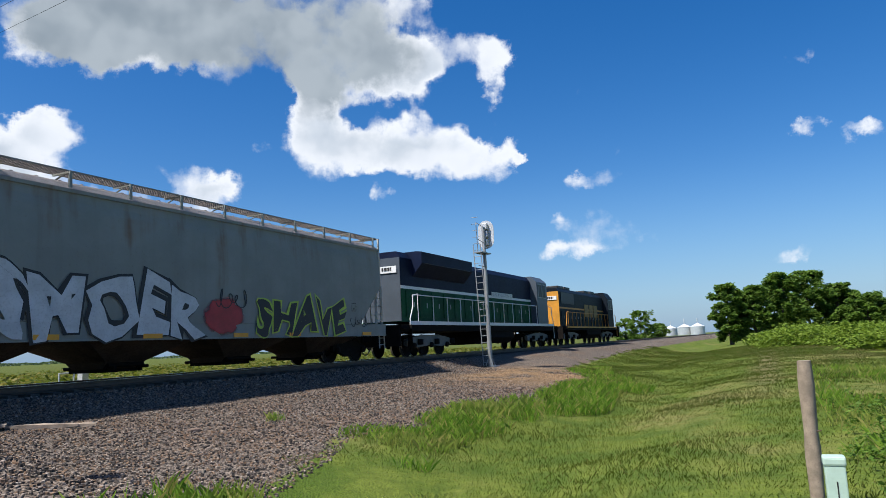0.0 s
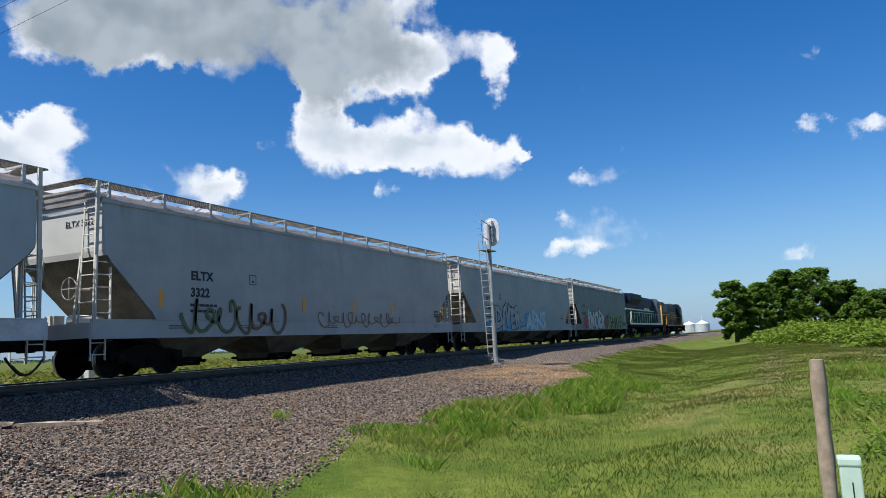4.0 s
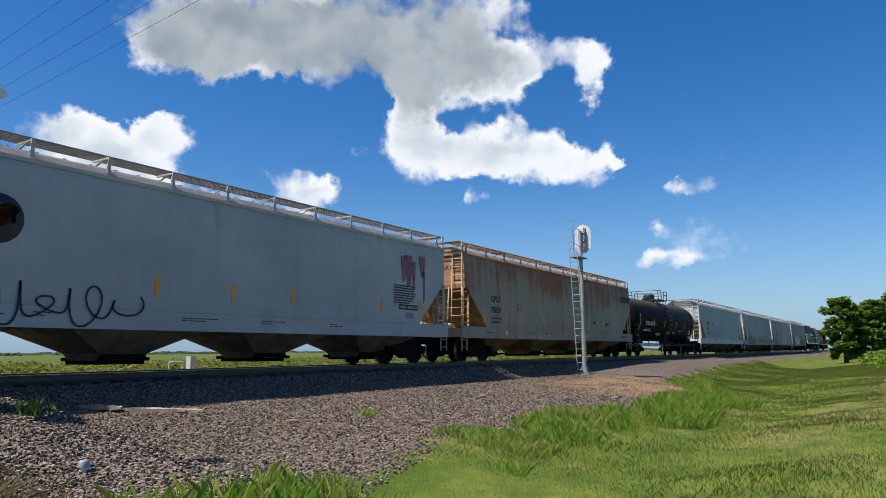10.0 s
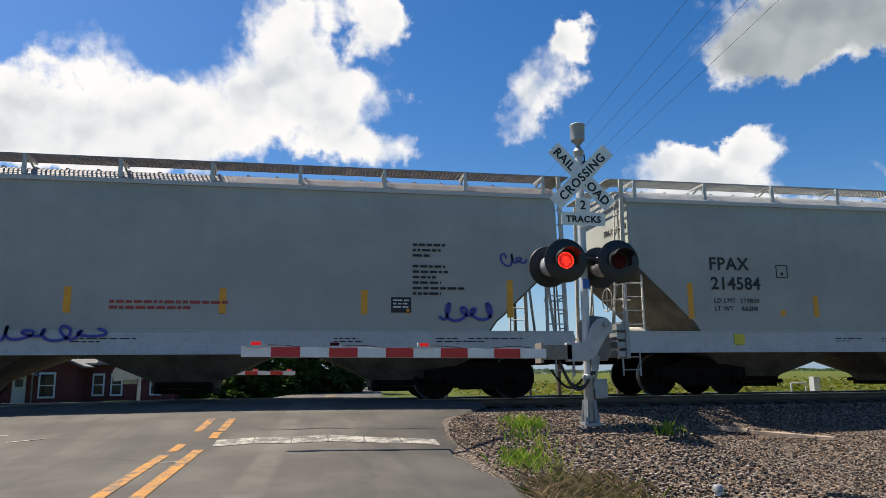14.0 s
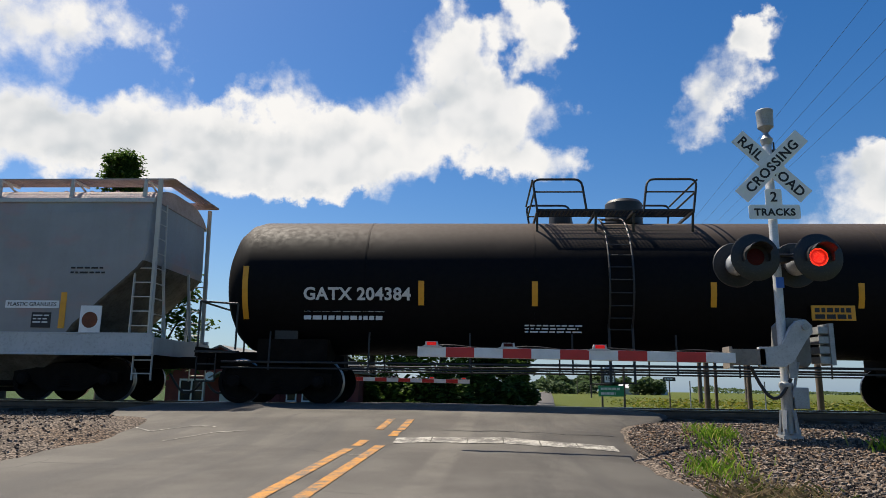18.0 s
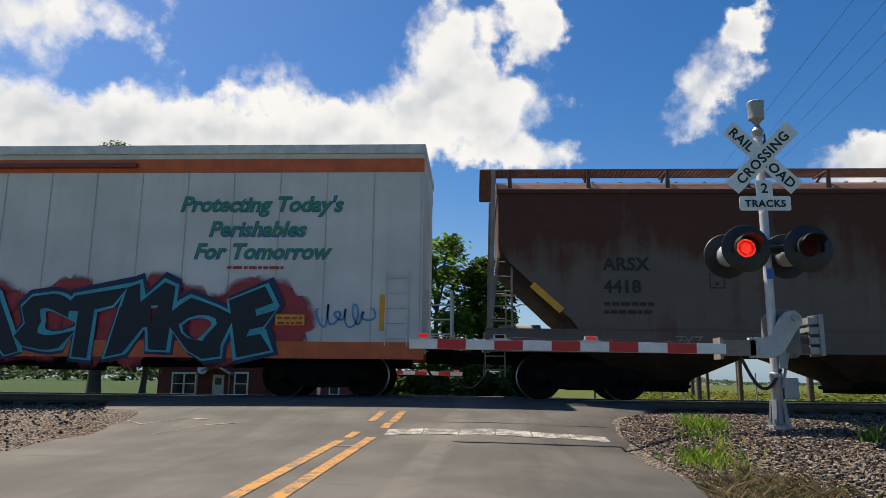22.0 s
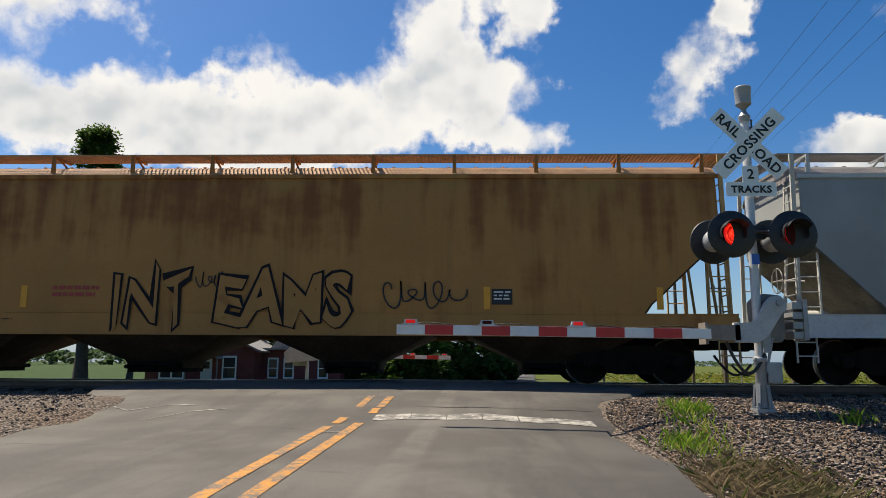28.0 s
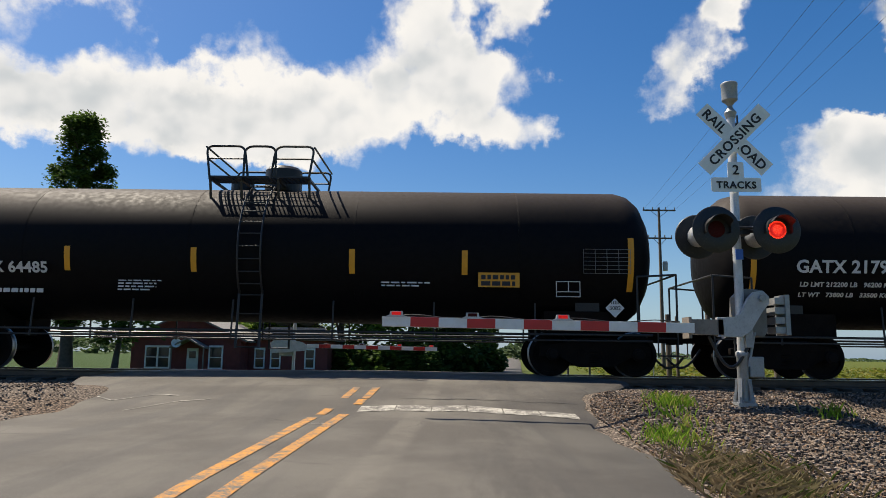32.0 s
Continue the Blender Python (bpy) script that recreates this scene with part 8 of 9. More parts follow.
def block_signal():
    x, y = 32.6, 12.8
    z = gz(x, y) - 0.02
    sig = thing("block_signal", "grey railway block signal mast with ladder and rounded signal head", "railway signal", at=(x, y, z))
    bm = bmesh.new()
    bar(bm, (0, 0, 0.0), (0, 0, 2.0), 0.11, 16)
    bar(bm, (0, 0, 2.0), (0, 0, 6.9), 0.085, 16)
    part("mast", bm, M_STEEL, sig, smooth=True)
    bm = bmesh.new()
    box(bm, -0.35, 0.35, -0.35, 0.35, -0.3, 0.03)
    for a in range(4):
        m = pose(0, 0, 0, 0, 0, 45 + 90 * a)
        flat(bm, m @ Vector((0.25, 0, 0.03)), m @ Vector((0.12, 0, 0.35)), 0.05, 0.03)
    part("base_casting", bm, M_STEEL, sig)
    # the head looks along the track, its oval background seen from the back
    bm = bmesh.new()
    pts = []
    for k in range(28):
        a = 2 * math.pi * k / 28
        pts.append((0.42 * math.cos(a), 6.55 + 0.42 * math.sin(a) + (0.30 if math.sin(a) > 0 else -0.30)))
    loft(bm, [[(0.30, -0.02 + u, w) for u, w in pts], [(0.32, -0.02 + u, w) for u, w in pts]])
    part("signal_background", bm, M_ALU, sig, "oval pale background plate")
    for k in range(3):
        bm = bmesh.new()
        zc = 6.15 + 0.4 * k
        box(bm, 0.06, 0.30, -0.16, 0.12, zc - 0.16, zc + 0.16)
        bevelled(bm, 0.03)
        part("lamp_housing", bm, M_ALU, sig)
        bm = bmesh.new()
        bar(bm, (0.32, -0.02, zc), (0.55, -0.02, zc), 0.13, 16)
        part("lamp_hood", bm, M_BLACK, sig)
    # work platform and ladder
    bm = bmesh.new()
    box(bm, -0.95, 0.25, -0.25, 0.2, 5.52, 5.57)
    part("platform", bm, M_STEEL, sig)
    bm = bmesh.new()
    bar(bm, (-0.9, -0.02, 5.55), (-0.98, -0.02, 7.0), 0.02, 6)
    bar(bm, (-0.1, -0.02, 6.9), (-0.98, -0.02, 7.0), 0.018, 6)
    bar(bm, (-0.1, -0.02, 6.1), (-0.94, -0.02, 6.2), 0.018, 6)
    part("platform_rail", bm, M_STEEL, sig)
    bm = bmesh.new()
    p0, p1 = Vector((-0.42, 0, 0.05)), Vector((-1.1, 0, 7.4))
    side = Vector((0.0, 0.19, 0))
    for s in (-1, 1):
        flat(bm, p0 + s * side, (p0 + (p1 - p0) * 0.80) + s * side, 0.04, 0.02)
    n = 23
    for k in range(n):
        q = p0 + (p1 - p0) * ((k + 0.5) / n)
        bar(bm, q - side, q + side, 0.013, 6)
    part("ladder", bm, M_STEEL, sig, "thin steel ladder leaning on the mast")
    bm = bmesh.new()
    for zz in (0.9, 3.0, 4.9):
        bar(bm, (0, 0, zz), (-0.42 - 0.0925 * zz, 0, zz), 0.018, 6)
    part("ladder_stay", bm, M_STEEL, sig)


block_signal()


def wood_post():
    x, y = 7.05, -0.27
    z = gz(x, y)
    post = thing("fence_post", "weathered grey wooden post standing in grass", "post", at=(x, y, z))
    bm = bmesh.new()
    rings = []
    for k in range(9):
        h = -0.3 + 1.62 * k / 8
        w = 0.062 + 0.006 * math.sin(k * 2.1)
        rings.append([(w * math.cos(a) * (1 + 0.08 * math.sin(3 * a + k)) - 0.03 * h, w * math.sin(a), h) for a in np.linspace(0, 2 * math.pi, 14, endpoint=False)])
    loft(bm, rings)
    ob = part("timber", bm, M_WOOD_GREY, post, smooth=True)
    ob.rotation_euler = (0.0, 0.0, 0.3)
    bm = bmesh.new()
    bar(bm, (-0.05, 0.0, 0.7), (-0.05, -0.09, 0.72), 0.006, 6)
    part("staple", bm, M_RAIL, post)
    x, y = 5.55, -0.36
    z = gz(x, y)
    ped = thing("utility_pedestal", "pale green plastic utility pedestal beside the wooden post", "pedestal", at=(x, y, z))
    bm = bmesh.new()
    box(bm, -0.065, 0.065, -0.065, 0.065, -0.2, 0.62)
    bevelled(bm, 0.012)
    part("pedestal_body", bm, M_GREEN_BOX, ped)
    bm = bmesh.new()
    box(bm, -0.072, 0.072, -0.072, 0.072, 0.60, 0.66)
    bevelled(bm, 0.015)
    part("pedestal_cap", bm, M_GREEN_BOX, ped)
    bm = bmesh.new()
    box(bm, -0.068, -0.064, -0.008, 0.0, 0.1, 0.5)
    part("pedestal_seam", bm, M_BLACK, ped)


wood_post()


def debris():
    rnd = random.Random(8)
    for i, (x, y, a, n) in enumerate(((8.8, 12.65, -43, 1.6), (9.3, 12.3, -40, 1.0), (8.15, 13.05, -48, 0.8))):
        z = gz(x, y) + 0.05
        bm = bmesh.new()
        rings = []
        for k in range(7):
            u = -n / 2 + n * k / 6
            w = 0.07 + rnd.uniform(-0.02, 0.02)
            h = 0.045 * (1 - 0.5 * (k == 6))
            rings.append([(u, -w, -h), (u, w, -h), (u, w * 0.9, h * rnd.uniform(0.5, 1.1)), (u, -w * 0.8, h * rnd.uniform(0.5, 1.1))])
        loft(bm, rings)
        t = part("splintered_tie", bm, M_WOOD_GREY, None)
        t.matrix_basis = pose(x, y, z, 3, 2, a)
        tagged(t, "broken weathered railway tie lying on the ballast", "wood scrap", "tie scraps on the ballast")
    for x, y, s in ((6.5, 5.15, 0.13), (9.9, 9.7, 0.09), (18.0, 10.2, 0.12), (12.2, 8.3, 0.08), (21.5, 7.5, 0.12)):
        bm = bmesh.new()
        bmesh.ops.create_icosphere(bm, subdivisions=2, radius=s)
        for v in bm.verts:
            v.co = Vector((v.co.x * 1.5, v.co.y, v.co.z * 0.6)) * (1 + 0.25 * noise.noise(v.co * 9 + Vector((x, y, 0))))
        t = part("rock", bm, worn("brown_rock", (0.16, 0.11, 0.08), 0.9, 0.0, 8.0, 0.5, 0.5), None)
        t.location = (x, y, gz(x, y) + s * 0.2)
        tagged(t, "dark brown block of stone lying on gravel", "rock", "rocks on the gravel")


debris()


def pipe_stub():
    x, y = 3.75, 6.2
    p = thing("pipe_stub", "short white plastic pipe stub with cap in roadside grass", "pipe", at=(x, y, gz(x, y)))
    bm = bmesh.new()
    bar(bm, (0, 0, -0.15), (0.01, 0, 0.06), 0.042, 14)
    part("pipe", bm, M_WHITE_SHEET, p, smooth=True)
    bm = bmesh.new()
    lathe(bm, [(0.048, 0.03), (0.048, 0.075), (0.038, 0.09), (0.01, 0.095)], 14)
    part("cap", bm, M_STEEL, p, "grey cap", True)


pipe_stub()


# ---- beyond the track ----
def house():
    gy = 52.0
    z0 = -1.05
    h = thing("red_house", "low red farmhouse with white window frames and grey roof", "house", at=(-19.3, gy, z0))
    red = worn("red_siding", (0.145, 0.026, 0.024), 0.75, 0.0, 2.0, 0.3, 0.2)
    white = plain("white_trim", (0.66, 0.67, 0.66), 0.5)
    roofm = worn("grey_shingles", (0.19, 0.185, 0.18), 0.9, 0.0, 5.0, 0.35, 0.5)
    glass = plain("window_glass", (0.02, 0.025, 0.03), 0.08)
    bm = bmesh.new()
    prism(bm, [(-4.0, -0.2), (4.0, -0.2), (4.0, 2.5), (0.0, 4.2), (-4.0, 2.5)], 0.0, 9.0)
    wall = part("wall", bm, red, h)
    bm = bmesh.new()
    box(bm, 4.0, 10.0, 2.0, 8.5, -0.2, 2.45)
    part("wing_wall", bm, red, h)
    # clapboards as thin proud courses on the front
    for k in range(16):
        bm = bmesh.new()
        zz = 0.0 + k * 0.16
        box(bm, -4.0, 4.0, -0.02, -0.004, zz, zz + 0.13)
        part("clapboard", bm, red, wall)
    bm = bmesh.new()
    for s in (-1, 1):
        flat(bm, (s * 4.6, 4.5, 2.25), (0.0, 4.5, 4.32), 9.8, 0.12)
    part("roof", bm, roofm, h)
    bm = bmesh.new()
    prism(bm, [(3.6, 2.42), (10.4, 2.42), (10.4, 2.55), (3.6, 2.55)], 1.5, 9.0)
    prism(bm, [(3.8, 2.5), (10.2, 2.5), (9.2, 3.5), (4.6, 3.5)], 4.8, 5.4)
    part("wing_roof", bm, roofm, h)
    bm = bmesh.new()
    for s in (-1, 1):
        flat(bm, (s * 4.55, -0.36, 2.2), (0.0, -0.36, 4.26), 0.06, 0.2)
    part("bargeboard", bm, red, h)

    def window(x0, x1, zb, zt, y=-0.02, split=1):
        bm = bmesh.new()
        for a, b, c, d in ((x0 - 0.1, x1 + 0.1, zt, zt + 0.14), (x0 - 0.1, x1 + 0.1, zb - 0.12, zb), (x0 - 0.1, x0, zb, zt), (x1, x1 + 0.1, zb, zt), (x0, x1, (zb + zt) / 2 - 0.03, (zb + zt) / 2 + 0.03)):
            box(bm, a, b, y - 0.08, y, c, d)
        for k in range(1, split):
            xm = x0 + (x1 - x0) * k / split
            box(bm, xm - 0.06, xm + 0.06, y - 0.08, y, zb, zt)
        f = part("window_frame", bm, white, h, "white window frame")
        for k in range(split):
            bm = bmesh.new()
            a, b = x0 + (x1 - x0) * k / split, x0 + (x1 - x0) * (k + 1) / split
            box(bm, a, b, y - 0.03, y - 0.02, zb, zt)
            part("pane", bm, glass, f)

    window(-2.85, -1.2, 0.35, 1.75, split=2)
    window(1.8, 2.65, 0.35, 1.8)
    window(4.6, 5.2, 0.4, 1.7, 1.97)
    window(5.8, 6.4, 0.4, 1.7, 1.97)
    window(8.4, 9.0, 0.4, 1.7, 1.97)
    bm = bmesh.new()
    box(bm, 0.12, 0.95, -0.09, -0.03, -0.05, 1.72)
    door = part("door", bm, plain("pale_door", (0.55, 0.57, 0.53), 0.5), h, "pale panelled front door")
    bm = bmesh.new()
    box(bm, 0.3, 0.78, -0.1, -0.085, 1.0, 1.5)
    part("door_light", bm, glass, door)
    bm = bmesh.new()
    for s in (-1, 1):
        flat(bm, (0.5 + s * 1.25, -0.6, 1.75), (0.5, -0.6, 2.42), 1.3, 0.1)
    box(bm, -0.7, -0.62, -1.1, -1.02, 0.0, 1.8)
    box(bm, 1.62, 1.7, -1.1, -1.02, 0.0, 1.8)
    part("porch_roof", bm, roofm, h)
    bm = bmesh.new()
    lathe(bm, [(0.01, 0.0), (0.2, 0.03), (0.33, 0.1), (0.34, 0.11), (0.2, 0.05), (0.01, 0.02)], 20, pose(-0.3, -1.15, 2.05, 75, 0, 20))
    part("satellite_dish", bm, white, h, "small grey satellite dish")


house()


def sign_on_posts():
    y = 38.0
    z = gz(6.65, y)
    s = thing("route_sign", "route marker above a green guide sign on dark posts", "road sign", at=(6.65, y, z))
    for px in (-0.42, 0.72):
        bm = bmesh.new()
        box(bm, px - 0.05, px + 0.05, -0.03, 0.03, -0.3, 2.75)
        part("post", bm, M_POLE_WOOD, s)
    bm = bmesh.new()
    box(bm, -0.36, 0.28, -0.05, -0.04, 1.78, 2.38)
    p = part("route_plate", bm, M_BLACK, s, "black plate with a white route shield")
    bm = bmesh.new()
    prism(bm, [(-0.29, 1.85), (0.21, 1.85), (0.21, 2.28), (0.1, 2.31), (-0.04, 2.28), (-0.18, 2.31), (-0.29, 2.28)], -0.056, -0.05)
    part("shield", bm, M_SIGN_WHITE, p)
    lettering("152", 0.27, p, -0.04, -0.062, 1.95, M_INK, align="CENTER", fat=0.006)
    bm = bmesh.new()
    box(bm, -0.3, 0.22, -0.05, -0.04, 2.42, 2.66)
    e = part("direction_plate", bm, M_SIGN_WHITE, s, "white plate reading east")
    lettering("EAST", 0.17, e, -0.04, -0.055, 2.48, M_INK, align="CENTER")
    bm = bmesh.new()
    box(bm, -0.62, 0.68, -0.07, -0.055, 1.13, 1.68)
    g = part("guide_plate", bm, plain("green_sign_sheet", (0.01, 0.22, 0.10), 0.4), s, "green guide sign with small white lettering")
    text_bars(g, -0.5, -0.075, 1.58, [1.0, 0.75], M_LETTER_WHITE, 0.12, 0.24, 5)
    y = 40.0
    z = gz(10.2, y)
    s = thing("street_sign", "thin street name sign on a metal pole", "road sign", at=(10.2, y, z))
    bm = bmesh.new()
    bar(bm, (0, 0, -0.2), (0, 0, 2.1), 0.035, 8)
    part("pole", bm, M_POLE_WOOD, s)
    bm = bmesh.new()
    box(bm, -0.32, 0.34, -0.02, 0.02, 2.0, 2.2)
    pl = part("name_plate", bm, M_BLACK, s, "dark blank-looking name plate")
    text_bars(pl, -0.24, -0.025, 2.14, [0.45], M_LETTER_WHITE, 0.07, 0.1, 3)


sign_on_posts()


def dark_posts():
    for x, y, r, top in ((6.75, 22.2, 0.085, 1.75), (7.05, 22.3, 0.05, 1.7), (8.0, 22.2, 0.075, 1.75), (10.15, 22.4, 0.10, 1.8)):
        z = gz(x, y)
        p = thing("timber_post", "dark creosoted timber post beyond the track", "post", "dark posts by the field", at=(x, y, z))
        bm = bmesh.new()
        bar(bm, (0, 0, -0.3), (0.01, 0, top - z), r, 12, r * 0.93)
        part("shaft", bm, M_POLE_WOOD, p, smooth=True)
    for x, y in ((9.6, 34.0), (12.6, 33.0)):
        z = gz(x, y)
        p = thing("marker_post", "thin pale marker post at the field edge", "post", "marker posts", at=(x, y, z))
        bm = bmesh.new()
        bar(bm, (0, 0, -0.2), (0, 0, 1.9), 0.03, 8)
        part("shaft", bm, M_STEEL, p)
    # a small relay box and pipe frame seen under the cars
    p = thing("relay_case", "small pale metal relay case on legs beyond the track", "equipment box", at=(16.9, 21.6, gz(16.9, 21.6)))
    bm = bmesh.new()
    box(bm, -0.12, 0.12, -0.12, 0.12, 0.0, 1.3)
    part("case_post", bm, M_ALU, p)
    bm = bmesh.new()
    for a, b in (((-0.9, 0, 0), (-0.9, 0, 1.1)), ((-0.35, 0, 0), (-0.35, 0, 1.1)), ((-0.9, 0, 1.1), (-0.35, 0, 1.1)), ((-0.9, 0, 0.3), (-0.35, 0, 0.3))):
        bar(bm, a, b, 0.03, 8)
    part("pipe_frame", bm, M_ALU, p)


dark_posts()


WIRE_A, WIRE_B = Vector((17.2, 58.0, 12.6)), Vector((4.4, -40.0, 10.4))


def utility_pole(x, y, top, arms, label="brown wooden utility pole with crossarms and insulators"):
    z = gz(x, y)
    p = thing("utility_pole", label, "utility pole", "utility poles", at=(x, y, z))
    hgt = top - z
    bm = bmesh.new()
    bar(bm, (0, 0, -0.5), (0, 0, hgt), 0.17, 14, 0.10)
    part("pole", bm, M_POLE_WOOD, p, smooth=True)
    for down, half in arms:
        bm = bmesh.new()
        box(bm, -half, half, -0.14, -0.03, hgt - down - 0.06, hgt - down + 0.06)
        for s in (-1, 1):
            flat(bm, (s * half * 0.55, -0.06, hgt - down), (0, -0.1, hgt - down - 0.6), 0.03, 0.03)
        arm = part("crossarm", bm, M_POLE_WOOD, p)
        for u in (-0.95, -0.4, 0.4, 0.95):
            bm = bmesh.new()
            bar(bm, (u * half, -0.08, hgt - down + 0.06), (u * half, -0.08, hgt - down + 0.26), 0.05, 8)
            part("insulator", bm, M_STEEL, arm)
    return p


def transformer(p, x, y, z):
    bm = bmesh.new()
    lathe(bm, [(0.2, z), (0.21, z + 0.65), (0.14, z + 0.75), (0.01, z + 0.77)], 14, pose(x, y, 0))
    part("transformer", bm, M_STEEL, p)


transformer(utility_pole(17.2, 58.0, 12.8, ((0.25, 1.35), (2.6, 1.0))), 0.35, -0.1, 8.6)
utility_pole(25.8, 72.0, 11.5, ((0.2, 1.3), (3.4, 1.2)))
utility_pole(22.5, 150.0, 11.0, ((0.2, 1.3),))
utility_pole(38.0, 290.0, 11.0, ((0.2, 1.3),))


def wires():
    for u, sag in ((-1.3, 0.5), (-0.45, 0.6), (0.45, 0.55), (1.3, 0.6)):
        bm = bmesh.new()
        last = None
        for k in range(41):
            f = k / 40
            q = WIRE_A.lerp(WIRE_B, f) + Vector((u, 0, -4 * sag * f * (1 - f)))
            if last is not None:
                bar(bm, last, q, 0.006, 5)
            last = q
        w = part("overhead_wire", bm, M_BLACK, None)
        tagged(w, "thin black overhead power line wire", "wire", "overhead wires")


wires()


def bins():
    galv = worn("bin_steel", (0.55, 0.57, 0.58), 0.45, 0.5, 0.3, 0.2, 0.1)
    for az, d, r, hgt in ((82.5, 600, 5.0, 8.0), (83.5, 590, 5.4, 8.6), (84.45, 585, 5.4, 8.8)):
        x, y = d * math.sin(radians(az)), d * math.cos(radians(az))
        b = thing("grain_bin", "round galvanized steel grain bin with conical roof", "grain bin", "grain bins", at=(x, y, -1.1))
        bm = bmesh.new()
        lathe(bm, [(r, -0.5), (r, hgt * 0.72)], 24)
        part("bin_wall", bm, galv, b, smooth=True)
        bm = bmesh.new()
        lathe(bm, [(r * 1.03, hgt * 0.71), (r * 0.12, hgt), (0.05, hgt + 0.2)], 24)
        part("bin_roof", bm, plain("bright_bin_roof", (0.7, 0.71, 0.72), 0.4, 0.3), b)
        bm = bmesh.new()
        bar(bm, (0.4, 0, hgt), (0.4, 0, hgt + 4.0), 0.25, 6)
        part("filling_pipe", bm, galv, b)
    for x, y, w, d, hgt, roof in ((16.5, 300.0, 7.5, 6.0, 2.9, (0.75, 0.76, 0.76)), (66.0, 330.0, 8.0, 7.0, 4.5, (0.5, 0.5, 0.5)), (80.0, 330.0, 6.0, 5.0, 3.0, (0.3, 0.3, 0.3))):
        b = thing("farm_building", "small white farm building far across the fields", "building", "far farm buildings", at=(x, y, -1.1))
        bm = bmesh.new()
        prism(bm, [(-w / 2, -0.2), (w / 2, -0.2), (w / 2, hgt * 0.65), (-w / 2, hgt * 0.65)], -d / 2, d / 2)
        part("wall", bm, plain("white_farm_wall", (0.65, 0.66, 0.65), 0.6), b)
        bm = bmesh.new()
        loft(bm, [[(sx * w * 0.53, sy * d * 0.55, hgt * 0.65) for sx, sy in ((-1, -1), (1, -1), (1, 1), (-1, 1))], [(sx * w * 0.5, sy * 0.05, hgt) for sx, sy in ((-1, -1), (1, -1), (1, 1), (-1, 1))]])
        part("roof", bm, plain("farm_roof", roof, 0.5), b)


bins()


# ---- plants ----
def leaf_cards(rng, centres, size, flatten=0.6):
    """Small bent leaves (two triangles each) about the given centres."""
    n = len(centres)
    a = rng.uniform(0, 2 * math.pi, n)
    tilt = rng.normal(0, 0.7, n)
    s = size * rng.uniform(0.6, 1.4, n)
    u = np.stack([np.cos(a), np.sin(a), 0.4 * np.sin(tilt)], -1)
    v = np.stack([-np.sin(a) * np.cos(tilt), np.cos(a) * np.cos(tilt), np.sin(tilt)], -1)
    p = np.stack([centres - u * s[:, None], centres + v * s[:, None] * flatten, centres + u * s[:, None], centres - v * s[:, None] * flatten], 1)
    p[:, 1, 2] += 0.15 * s
    p[:, 3, 2] += 0.15 * s
    faces = np.arange(4 * n).reshape(n, 4)
    return p.reshape(-1, 3), faces


